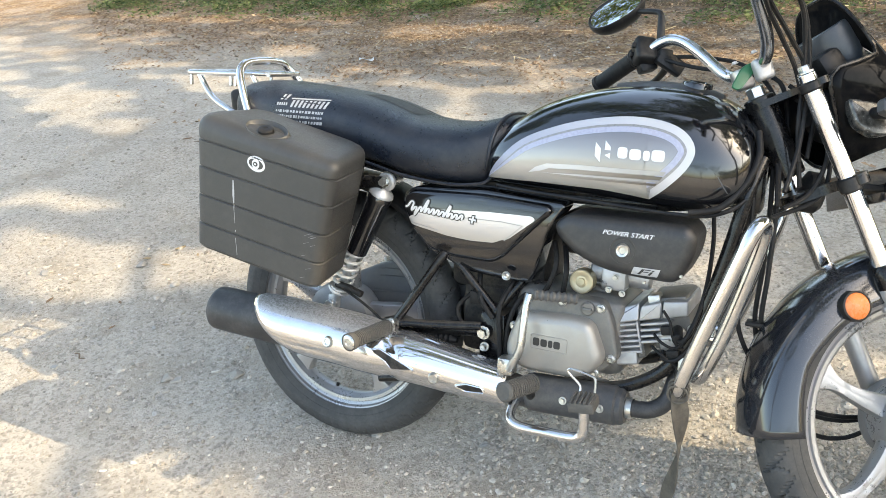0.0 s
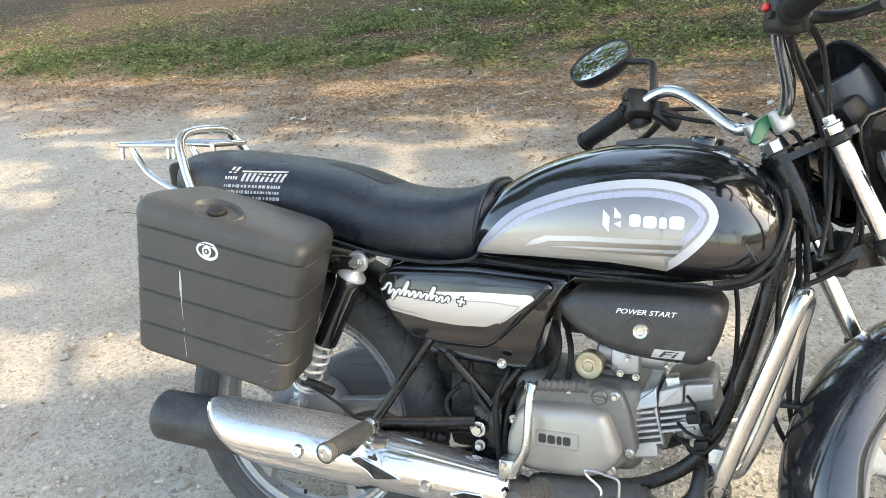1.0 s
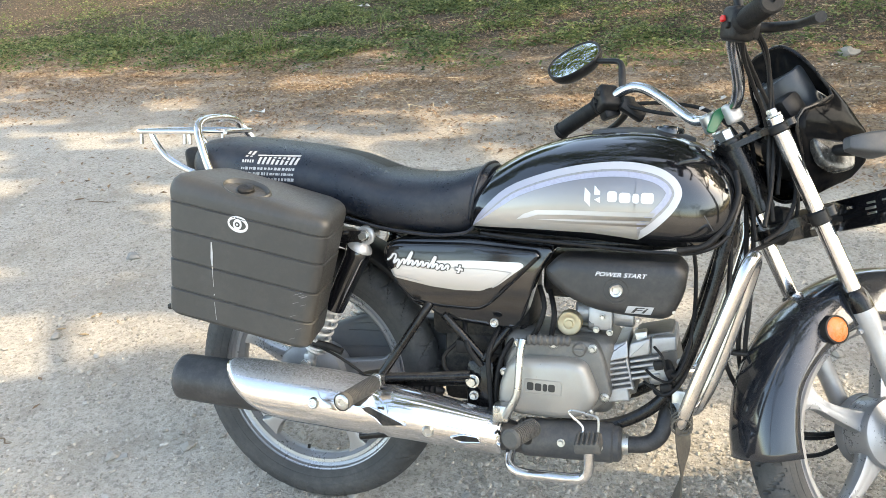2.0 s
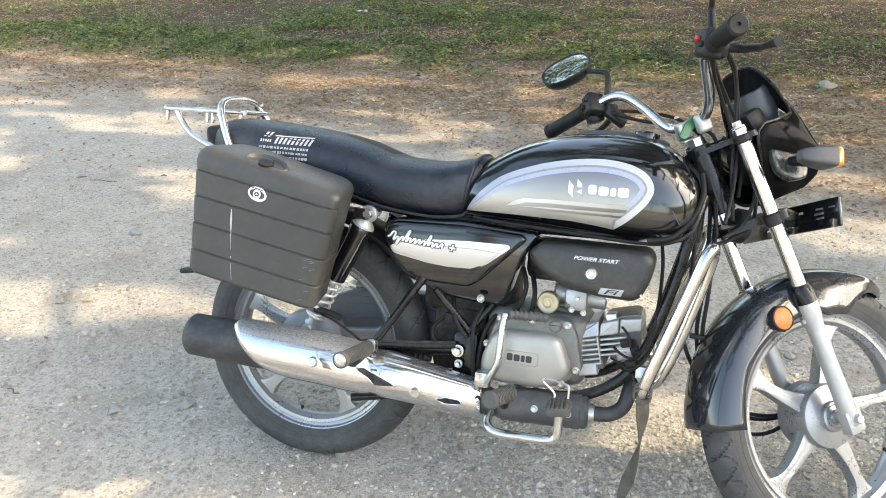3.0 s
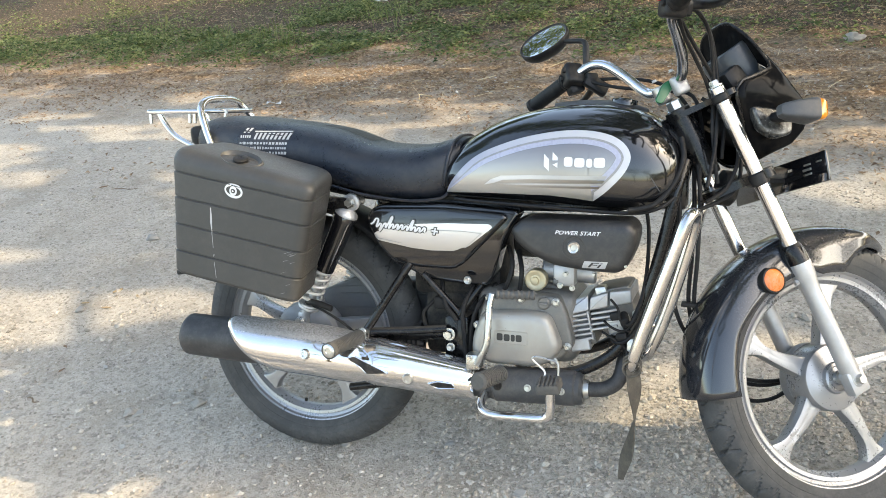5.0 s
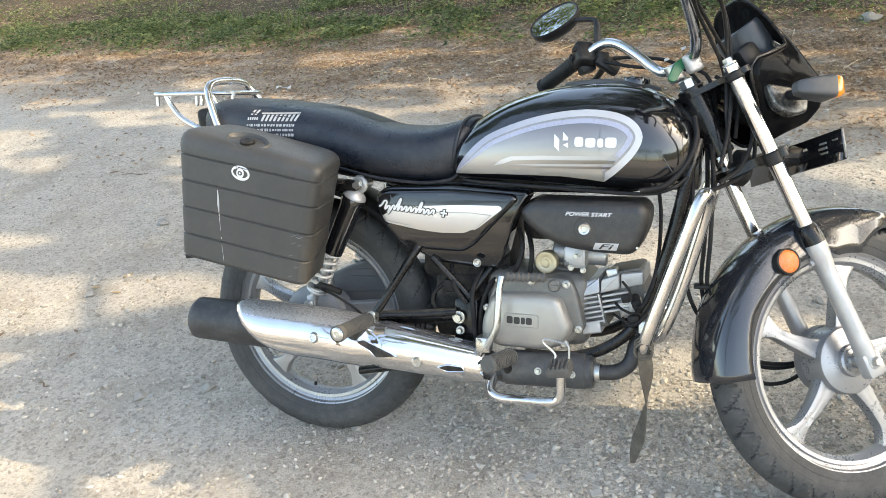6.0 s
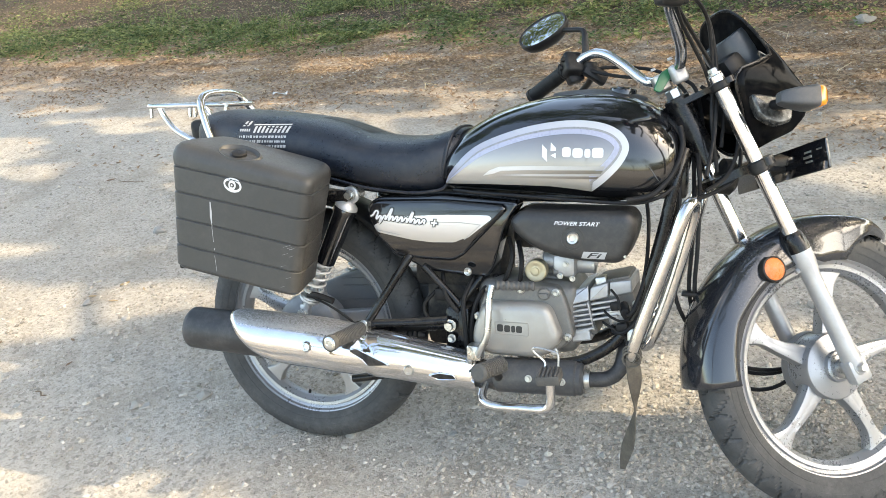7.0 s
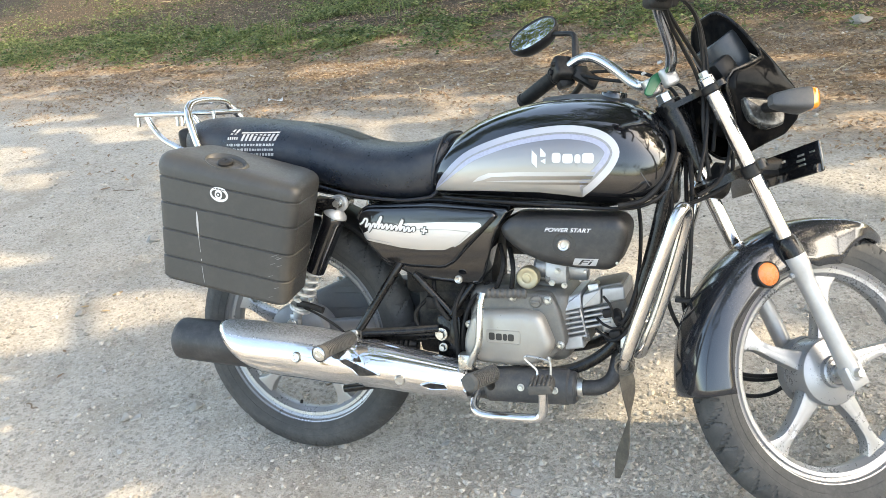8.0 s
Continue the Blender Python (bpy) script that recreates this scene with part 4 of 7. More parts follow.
    for shape in (((0.7166, 0.4584), (0.7557, 0.4733), (0.7566, 0.4399), (0.7151, 0.4274)), ((0.7583, 0.4742), (0.8048, 0.4818), (0.8076, 0.4527), (0.7592, 0.4406))):
        bm = bmesh.new()
        pillow(bm, rounded(shape, 0.005, 2), -0.075, 0.12, 0.004)
        part("head_lug", bm, CAST, head)
    bm = bmesh.new()
    box(bm, (0.7380, -0.045, 0.4684), (0.024, 0.032, 0.024), 0.004, tilt)
    part("head_cap", bm, STEEL, head)
    bm = bmesh.new()
    box(bm, top + tilt @ Vector((0.0, -0.035, -0.030)), (0.052, 0.070, 0.044), 0.010, tilt, 3)
    part("valve_cover", bm, CAST, head)
    for line in ([(0.765, -0.095, 0.462), (0.782, -0.112, 0.448), (0.790, -0.114, 0.420), (0.806, -0.104, 0.396), (0.826, -0.088, 0.420)],
                 [(0.752, -0.098, 0.415), (0.772, -0.116, 0.406), (0.800, -0.112, 0.402), (0.830, -0.092, 0.446)],
                 [(0.748, -0.090, 0.388), (0.768, -0.112, 0.384), (0.796, -0.108, 0.366), (0.812, -0.090, 0.350)]):
        bm = bmesh.new()
        tube(bm, line, 0.0028, 8)
        part("sensor_wire", bm, SOFT, head)
    for c, w in (((0.776, -0.108, 0.430), 0.020), ((0.792, -0.106, 0.385), 0.024)):
        bm = bmesh.new()
        box(bm, c, (w, 0.016, 0.018), 0.004, tilt)
        part("wire_connector", bm, SOFT, head)
    for x, z, r in ((0.815, 0.44, 0.0055), (0.818, 0.405, 0.0055)):
        bm = bmesh.new()
        bolt(bm, (x, -0.074, z - 0.01), (0, -1, 0), r, 0.008)
        part("head_bolt", bm, STEEL, head)
    bm = bmesh.new()
    rod(bm, (0.79, -0.075, 0.425), (0.80, -0.12, 0.418), 0.010, 14, 0.002)
    tube(bm, [(0.80, -0.115, 0.418), (0.812, -0.125, 0.42), (0.828, -0.11, 0.46), (0.836, -0.08, 0.52), (0.835, -0.05, 0.60), (0.825, -0.03, 0.66)], 0.0042, 8)
    part("spark_lead", bm, SOFT, head, "black spark plug lead")
    bm = bmesh.new()
    tube(bm, [(0.765, -0.07, 0.375), (0.775, -0.105, 0.372), (0.80, -0.115, 0.378), (0.825, -0.10, 0.41), (0.838, -0.08, 0.47)], 0.004, 8)
    part("sensor_wire", bm, SOFT, head)
    # fuel injection body over the crankcase
    bm = bmesh.new()
    rod(bm, (0.60, -0.02, 0.505), (0.72, -0.01, 0.50), 0.024, 20, 0.004)
    box(bm, (0.655, -0.035, 0.50), (0.05, 0.05, 0.05), 0.008)
    body = part("throttle_body", bm, CAST, bike, "cast throttle body")
    bm = bmesh.new()
    lathe(bm, [(0.0001, 0.015), (0.0075, 0.015), (0.0085, 0.0115), (0.012, 0.011), (0.013, 0.0118), (0.0225, 0.012), (0.0245, 0.0105), (0.025, 0.004), (0.025, -0.012), (0.020, -0.014)], (0.594, -0.060, 0.488), (0, -1, 0), 32)
    part("solenoid", bm, BRASS, body, "gold plated round valve")
    for p, q, r in (((0.56, -0.03, 0.475), (0.64, -0.04, 0.468), 0.009), ((0.63, -0.05, 0.485), (0.67, -0.045, 0.49), 0.012)):
        bm = bmesh.new()
        rod(bm, p, q, r, 12, 0.002)
        part("pipe_stub", bm, ENGINE_DARK, body)
    for x, z in ((0.66, 0.505), (0.648, 0.478), (0.675, 0.474)):
        bm = bmesh.new()
        bolt(bm, (x, -0.062, z), (0, -1, 0), 0.005, 0.007)
        part("body_bolt", bm, STEEL, body)
    # dark filling behind: battery tray, intake, wiring
    bm = bmesh.new()
    box(bm, (0.40, 0.02, 0.53), (0.22, 0.13, 0.20), 0.02)
    box(bm, (0.66, 0.03, 0.575), (0.26, 0.13, 0.09), 0.02)
    box(bm, (0.385, 0.015, 0.39), (0.135, 0.11, 0.21), 0.02)
    part("inner_tray", bm, GRIME_SHADE, bike, "grimy black inner tray")
    for line in ([(0.53, -0.06, 0.56), (0.545, -0.085, 0.52), (0.53, -0.09, 0.47), (0.50, -0.08, 0.43)], [(0.55, -0.05, 0.55), (0.565, -0.08, 0.51), (0.56, -0.08, 0.46)],
                 [(0.50, -0.05, 0.47), (0.47, -0.09, 0.43), (0.455, -0.10, 0.38), (0.45, -0.10, 0.31)], [(0.45, -0.06, 0.47), (0.435, -0.10, 0.42), (0.44, -0.11, 0.36), (0.445, -0.11, 0.30)],
                 [(0.37, -0.06, 0.48), (0.39, -0.10, 0.43), (0.42, -0.10, 0.39)]):
        bm = bmesh.new()
        tube(bm, line, 0.0055, 8)
        part("cable", bm, SOFT, bike)
    for p, q in (((0.335, -0.09, 0.49), (0.42, -0.09, 0.405)), ((0.47, -0.07, 0.47), (0.42, -0.09, 0.40))):
        bm = bmesh.new()
        rod(bm, p, q, 0.009, 10)
        part("frame_stay", bm, FRAME, bike)
    bm = bmesh.new()
    box(bm, (0.375, -0.085, 0.425), (0.03, 0.02, 0.03), 0.006)
    tube(bm, [(0.36, -0.085, 0.43), (0.335, -0.09, 0.40), (0.34, -0.09, 0.37), (0.365, -0.09, 0.355)], 0.0045, 8)
    part("wire_connector", bm, SOFT, bike)
    # kick starter
    bm = bmesh.new()
    box(bm, (0.477, -0.150, 0.315), (0.034, 0.032, 0.036), 0.006)
    rod(bm, (0.477, -0.10, 0.318), (0.477, -0.145, 0.318), 0.011, 14)
    tube(bm, [(0.487, -0.160, 0.312), (0.497, -0.168, 0.330), (0.511, -0.172, 0.360), (0.514, -0.170, 0.40), (0.514, -0.160, 0.445), (0.516, -0.150, 0.468)], [0.009, 0.0085, 0.008, 0.0075, 0.0075, 0.009], 12)
    bolt(bm, (0.470, -0.166, 0.325), (0, -1, 0), 0.0055, 0.006)
    kick = part("kick_starter", bm, STEEL, bike, "bright folding kick starter lever")
    bm = bmesh.new()
    lathe(bm, [(0.0001, 0), (0.009, 0)] + [(0.0085 if k % 2 else 0.0115, 0.004 + 0.0055 * k) for k in range(14)] + [(0.0115, 0.082), (0.009, 0.086), (0.0001, 0.086)], (0.523, -0.145, 0.468), (1, 0.35, -0.04), 16)
    part("rubber_sleeve", bm, SLEEVE, kick, "ribbed black rubber sleeve")


build_engine()

MUFFLER = [Vector(q) for q in ((-0.243, -0.172, 0.320), (-0.10, -0.172, 0.316), (0.10, -0.168, 0.308), (0.30, -0.150, 0.286), (0.45, -0.128, 0.262), (0.53, -0.115, 0.248))]


def muffler_at(x):
    for a, b in zip(MUFFLER, MUFFLER[1:]):
        if x <= b.x or b is MUFFLER[-1]:
            return a.lerp(b, (x - a.x) / (b.x - a.x))


def build_exhaust():
    bm = bmesh.new()
    tube(bm, MUFFLER, [0.051, 0.052, 0.050, 0.043, 0.034, 0.027], 32, 8, caps=False)
    muffler = part("muffler", bm, EXHAUST, bike, "matt black exhaust muffler with chrome heat shield", 40)
    bm = bmesh.new()
    lathe(bm, [(0.051, 0), (0.0505, 0.006), (0.046, 0.011), (0.030, 0.010), (0.022, -0.004), (0.018, -0.05), (0.0001, -0.05)], MUFFLER[0], MUFFLER[0] - MUFFLER[1], 32)
    part("end_cap", bm, EXHAUST, muffler)
    # heat shield: a curved sheet round the outer side, cut on the slant behind
    rows = []
    steps, around = 44, 22
    for i in range(steps + 1):
        t = i / steps
        ring = []
        for k in range(around + 1):
            u = k / around
            a = radians(118 - 190 * u)
            start = -0.118 + 0.012 * math.sin(u * math.pi) * -1 + 0.19 * max(0, u - 0.22) ** 1.4 + 0.03 * max(0, 0.12 - u) / 0.12
            x = start + (0.478 - start) * t
            c = muffler_at(x)
            r = 0.0565 - 0.0185 * max(0, (x - 0.15) / 0.33) + 0.0025 * math.sin(min(1, t * 14) * math.pi / 2)
            if 0.205 < x < 0.245:
                r -= 0.006 * math.sin((x - 0.205) / 0.04 * math.pi)
            ring.append(c + Vector((0, -math.cos(a) * r, math.sin(a) * r)))
        rows.append(ring)
    bm = bmesh.new()
    loft(bm, rows, caps=False, wrap=False)
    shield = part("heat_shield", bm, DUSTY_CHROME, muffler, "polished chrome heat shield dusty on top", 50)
    solid = shield.modifiers.new("thickness", 'SOLIDIFY')
    solid.thickness, solid.offset = 0.0022, 1.0
    skin = tree_of(shield)
    # no holes are cut: dark film on the shield paints the shaded openings
    for slot in ([(0.196, 0.313), (0.210, 0.317), (0.292, 0.283), (0.240, 0.278), (0.226, 0.291)], [(0.378, 0.262), (0.402, 0.269), (0.434, 0.265), (0.440, 0.254), (0.40, 0.252)]):
        sticker("painted_slot", [[(q.x, q.y) for q in rounded(slot, 0.004, 3)]], skin, GRIME_SHADE, shield, 0.0042, "dark film painted as a shaded vent slot", 0.005)
        lip = [skin.ray_cast(Vector((q.x, -0.5, q.y)), Vector((0, 1, 0)))[0] for q in rounded(slot, 0.004, 3)]
        if all(q is not None for q in lip):
            bm = bmesh.new()
            tube(bm, [q - Vector((0, 0.0036, 0)) for q in lip], 0.0018, 6, 1, closed=True, smooth=False)
            part("slot_lip", bm, CHROME, shield)
    for x, z in ((0.334, 0.273), (0.096, 0.316)):
        hit, normal = skin.ray_cast(Vector((x, -0.5, z)), Vector((0, 1, 0)))[:2]
        if normal.y > 0:
            normal = -normal
        bm = bmesh.new()
        lathe(bm, [(0.0001, 0.004), (0.006, 0.004), (0.0065, 0.007), (0.0095, 0.007), (0.0115, 0.003), (0.0125, 0)], hit + normal * 0.002, normal, 24)
        part("shield_bolt", bm, STEEL, shield)
    # catalyst box and header pipe
    bm = bmesh.new()
    rod(bm, (0.503, -0.112, 0.254), (0.713, -0.108, 0.261), 0.036, 28, 0.006)
    can = part("catalyst_box", bm, CAN, bike, "dark grey catalyst cylinder")
    bm = bmesh.new()
    rod(bm, (0.516, -0.114, 0.255), (0.698, -0.110, 0.2615), 0.039, 28, 0.004)
    part("catalyst_sleeve", bm, CAN, can)
    for x in (0.598, 0.672):
        bm = bmesh.new()
        bolt(bm, (x, -0.151, 0.265), (0, -1, 0.1), 0.006, 0.008)
        part("sleeve_bolt", bm, STEEL, can)
    bm = bmesh.new()
    tube(bm, [(0.708, -0.108, 0.261), (0.756, -0.104, 0.264), (0.784, -0.092, 0.282), (0.794, -0.075, 0.318), (0.797, -0.05, 0.355), (0.795, -0.02, 0.385)], 0.0165, 20, 7)
    part("header_pipe", bm, EXHAUST, can, "black exhaust header pipe")
    bm = bmesh.new()
    lathe(bm, [(0.019, -0.006), (0.021, -0.006), (0.021, 0.006), (0.019, 0.006)], (0.720, -0.107, 0.2615), (1, 0, 0.05), 24, closed=True)
    part("pipe_clamp", bm, STEEL, can)


build_exhaust()


# ---- chassis ----
def build_chassis():
    for y in (-0.05, 0.05):
        bm = bmesh.new()
        tube(bm, [(0.88, y * 0.4, 0.73), (0.80, y, 0.665), (0.60, y * 1.2, 0.655), (0.40, y * 1.2, 0.655), (0.20, y * 1.3, 0.668), (0.0, y * 1.5, 0.70), (-0.20, y * 1.5, 0.735)], 0.0125, 12)
        part("frame_rail", bm, FRAME, bike, "black painted frame tube")
    bm = bmesh.new()
    rod(bm, PIVOT + RAKE * 0.50, PIVOT + RAKE * 0.655, 0.027, 24, 0.003)
    part("steering_head", bm, FRAME, bike, "black steering head tube")
    bm = bmesh.new()
    tube(bm, [(0.905, -0.045, 0.755), (0.890, -0.078, 0.70), (0.868, -0.085, 0.59), (0.842, -0.088, 0.485), (0.812, -0.09, 0.40), (0.775, -0.09, 0.345), (0.72, -0.09, 0.305), (0.66, -0.09, 0.285), (0.58, -0.09, 0.280)], 0.0125, 14)
    part("down_tube", bm, FRAME, bike, "glossy black down tube")
    bm = bmesh.new()
    tube(bm, [(0.905, 0.045, 0.755), (0.868, 0.085, 0.59), (0.812, 0.09, 0.40), (0.72, 0.09, 0.305), (0.58, 0.09, 0.280)], 0.0125, 12)
    part("down_tube", bm, FRAME, bike)
    bm = bmesh.new()
    box(bm, (0.875, -0.01, 0.70), (0.07, 0.05, 0.10), 0.012)
    part("head_gusset", bm, FRAME, bike)
    # swing arm with pivot bolts
    for s in (-1, 1):
        bm = bmesh.new()
        tube(bm, [(0.40, s * 0.082, 0.356), (0.30, s * 0.088, 0.345), (0.15, s * 0.092, 0.325), (-0.03, s * 0.092, 0.303)], 0.0155, 14)
        part("swing_arm", bm, FRAME, bike, "black swing arm tube")
    bm = bmesh.new()
    box(bm, (0.415, -0.03, 0.34), (0.06, 0.13, 0.12), 0.012)
    part("pivot_plate", bm, FRAME, bike)
    for x, z, r in ((0.402, 0.357, 0.011), (0.406, 0.327, 0.0075)):
        bm = bmesh.new()
        bolt(bm, (x, -0.104, z), (0, -1, 0), r, 0.014)
        part("pivot_bolt", bm, STEEL, bike, "bright pivot bolt")
    bm = bmesh.new()
    bolt(bm, (0.0, -0.112, 0.303), (0, -1, 0), 0.010, 0.014)
    rod(bm, (0, -0.115, 0.303), (0, 0.115, 0.303), 0.0075, 12)
    part("rear_axle", bm, STEEL, bike)
    # triangular pillion peg hanger
    bm = bmesh.new()
    tube(bm, [(0.310, -0.098, 0.520), (0.302, -0.112, 0.505), (0.255, -0.126, 0.430), (0.212, -0.136, 0.362), (0.202, -0.138, 0.347)], 0.0095, 12)
    hanger = part("peg_hanger", bm, FRAME, bike, "black tubular pillion peg hanger")
    bm = bmesh.new()
    tube(bm, [(0.205, -0.136, 0.350), (0.23, -0.132, 0.356), (0.31, -0.115, 0.360), (0.395, -0.10, 0.368)], 0.0095, 12)
    part("hanger_strut", bm, FRAME, hanger)
    bm = bmesh.new()
    box(bm, (0.207, -0.150, 0.352), (0.026, 0.026, 0.026), 0.005)
    bolt(bm, (0.212, -0.163, 0.362), (0, -1, 0.3), 0.006, 0.006)
    part("peg_joint", bm, STEEL, hanger)
    a, b = Vector((0.206, -0.165, 0.352)), Vector((0.189, -0.292, 0.350))
    bm = bmesh.new()
    n = 22
    prof = [(0.0001, 0), (0.013, 0)]
    for k in range(n):
        h = 0.004 + (a - b).length * 0.88 * k / n
        prof += [(0.0165, h), (0.0165, h + 0.0025), (0.0138, h + 0.0033), (0.0138, h + 0.0048)]
    prof += [(0.0185, (a - b).length * 0.91), (0.0185, (a - b).length - 0.001), (0.0165, (a - b).length)]
    lathe(bm, prof, a, b - a, 26)
    peg = part("pillion_peg", bm, PEG, hanger, "ribbed grey-brown rubber pillion peg")
    bm = bmesh.new()
    lathe(bm, [(0.0001, 0.0), (0.006, 0.0), (0.007, 0.0015), (0.0125, 0.0015), (0.0155, -0.0005), (0.0155, -0.004)], b, b - a, 26)
    part("peg_end", bm, STEEL, peg, "bright metal peg end")
    # shock absorbers
    for s in (-1, 1):
        top, low = Vector((0.172, s * 0.122, 0.655)), Vector((0.030, s * 0.108, 0.368))
        d = (low - top).normalized()
        L = (low - top).length
        bm = bmesh.new()
        lathe(bm, [(0.014, 0.028), (0.026, 0.030), (0.029, 0.036), (0.029, 0.045), (0.0275, 0.050), (0.024, L * 0.565), (0.020, L * 0.575), (0.012, L * 0.575)], top, d, 32)
        shock = part("shock_absorber", bm, PAINT, bike, "black covered shock absorber with bright spring")
        bm = bmesh.new()
        lathe(bm, [(0.010, 0.014), (0.014, 0.016), (0.026, 0.027), (0.0275, 0.032), (0.027, 0.036), (0.024, 0.038)], top, d, 32)
        tube(bm, [top + Vector((0.0155 * math.cos(t), 0, 0.0155 * math.sin(t))) for t in [2 * math.pi * k / 20 for k in range(20)]], 0.0058, 8, 1, closed=True)
        part("top_eye", bm, FORK, shock, "bright alloy top eye")
        bm = bmesh.new()
        bolt(bm, top + Vector((0, s * 0.008, 0)), (0, s, 0), 0.009, 0.016)
        rod(bm, top + Vector((0, s * 0.012, 0)), top - Vector((0, s * 0.05, 0)), 0.012, 14)
        part("top_bolt", bm, STEEL, shock)
        bm = bmesh.new()
        side = d.orthogonal().normalized()
        up = d.cross(side)
        turns, steps = 6.0, 120
        line = []
        for k in range(steps + 1):
            t = k / steps
            ang = 2 * math.pi * turns * t
            line.append(top + d * (L * (0.53 + 0.36 * t)) + 0.0205 * (math.cos(ang) * side + math.sin(ang) * up))
        tube(bm, line, 0.0036, 8, 1, smooth=False)
        part("spring", bm, COIL, shock, "bright coil spring")
        bm = bmesh.new()
        lathe(bm, [(0.009, L * 0.55), (0.009, L * 0.88), (0.026, L * 0.885), (0.027, L * 0.90), (0.022, L * 0.915), (0.012, L * 0.92), (0.011, L + 0.012)], top, d, 24)
        box(bm, low, (0.024, 0.022, 0.034), 0.006)
        part("damper", bm, FORK, shock, "dusty alloy damper foot")
        bm = bmesh.new()
        bolt(bm, low + Vector((-0.004, s * 0.012, -0.008)), (0, s, 0), 0.009, 0.018)
        part("foot_bolt", bm, STEEL, shock)
    # rear brake panel, adjuster rod and cable
    bm = bmesh.new()
    lathe(bm, [(0.0001, 0.072), (0.022, 0.072), (0.026, 0.062), (0.064, 0.058), (0.082, 0.050), (0.087, 0.036)], REAR, (0, -1, 0), 48)
    brake = part("rear_brake_panel", bm, DRUM, bike, "grey rear drum brake panel")
    bm = bmesh.new()
    tube(bm, [(0.03, -0.105, 0.325), (0.12, -0.125, 0.300), (0.22, -0.105, 0.305), (0.36, -0.10, 0.300)], 0.004, 8)
    rod(bm, (0.02, -0.10, 0.332), (0.055, -0.108, 0.323), 0.009, 10, 0.002)
    part("brake_rod", bm, STEEL, brake)
    bm = bmesh.new()
    tube(bm, [(0.06, -0.118, 0.40), (0.10, -0.135, 0.395), (0.15, -0.14, 0.372), (0.185, -0.145, 0.350), (0.198, -0.15, 0.335)], 0.003, 8)
    tube(bm, [(0.05, -0.125, 0.412), (0.085, -0.135, 0.412), (0.12, -0.135, 0.402)], 0.008, 8)
    part("brake_cable", bm, SOFT, brake)
    bm = bmesh.new()
    lathe(bm, [(0.006, 0)] + [(0.008 if k % 2 else 0.014, 0.006 * k) for k in range(8)] + [(0.006, 0.05)], (0.285, -0.09, 0.322), (1, 0, 0.02), 14)
    part("brake_switch_boot", bm, SOFT, brake)
    # chain case on the far side and inner rear guard
    outline = rounded([(-0.05, 0.25), (0.02, 0.23), (0.30, 0.28), (0.36, 0.33), (0.36, 0.42), (0.30, 0.442), (0.10, 0.438), (0.02, 0.41), (-0.06, 0.37), (-0.09, 0.32)], 0.03, 4)
    bm = bmesh.new()
    pillow(bm, outline, 0.058, 0.045, 0.012)
    case = part("chain_case", bm, CHAINCASE, bike, "dark grey plastic chain case")
    bm = bmesh.new()
    tube(bm, [(0.02, 0.057, 0.352), (0.15, 0.057, 0.362), (0.31, 0.057, 0.372)], 0.003, 6)
    part("case_rib", bm, CHAINCASE, case)
    for z in (0.400, 0.418):
        bm = bmesh.new()
        tube(bm, [(0.05, 0.057, z - 0.006), (0.16, 0.057, z), (0.33, 0.057, z + 0.004)], 0.0022, 6)
        part("case_rib", bm, CHAINCASE, case)
    bm = bmesh.new()
    lathe(bm, [(0.006, 0)] + [(0.011 if k % 2 else 0.021, 0.008 * k) for k in range(9)] + [(0.006, 0.072)], (0.13, 0.105, 0.47), (0.12, 0, 1), 16)
    part("breather_boot", bm, SOFT, case, "ribbed black rubber boot")
    rows = []
    for k in range(30):
        a = radians(48 + 100 * k / 29)
        r = 0.335 + 0.015 * max(0, (k - 18) / 11)
        c = REAR + Vector((0, 0, 0.012))
        rows.append([c + Vector((math.cos(a) * (r - dz), y, math.sin(a) * (r - dz))) for y, dz in ((-0.066, 0.020), (-0.064, 0.010), (-0.052, 0.001), (0, -0.004), (0.052, 0.001), (0.064, 0.010), (0.066, 0.020))])
    bm = bmesh.new()
    loft(bm, rows, caps=False, wrap=False)
    guard = part("rear_mudguard", bm, PLASTIC, bike, "black plastic rear mudguard")
    guard.modifiers.new("thickness", 'SOLIDIFY').thickness = 0.003
    bm = bmesh.new()
    box(bm, (-0.335, 0, 0.450), (0.08, 0.11, 0.014), 0.004, Matrix.Rotation(radians(-10), 4, 'Y'))
    box(bm, (-0.30, 0, 0.468), (0.05, 0.10, 0.03), 0.004, Matrix.Rotation(radians(-20), 4, 'Y'))
    part("mud_flap", bm, PLASTIC, guard)
    bm = bmesh.new()
    box(bm, (-0.27, 0, 0.790), (0.055, 0.14, 0.075), 0.014, Matrix.Rotation(radians(-8), 4, 'Y'), 3)
    box(bm, (-0.19, 0, 0.752), (0.20, 0.16, 0.05), 0.015)
    tail = part("tail_cowl", bm, PLASTIC, bike, "black plastic tail cowl")
    bm = bmesh.new()
    box(bm, (-0.268, 0, 0.728), (0.03, 0.10, 0.045), 0.006)
    part("tail_lamp", bm, RED, tail, "red tail lamp lens")
    # grab rail and luggage rack
    bm = bmesh.new()
    tube(bm, [(-0.165, -0.135, 0.735), (-0.198, -0.124, 0.790), (-0.228, -0.108, 0.848), (-0.239, -0.094, 0.873), (-0.242, -0.066, 0.888), (-0.242, 0, 0.892), (-0.242, 0.058, 0.887), (-0.238, 0.082, 0.872), (-0.218, 0.105, 0.835), (-0.175, 0.125, 0.745)], 0.0095, 14, 6)
    rail = part("grab_rail", bm, CHROME, bike, "chromed tubular grab rail and rack")
    bm = bmesh.new()
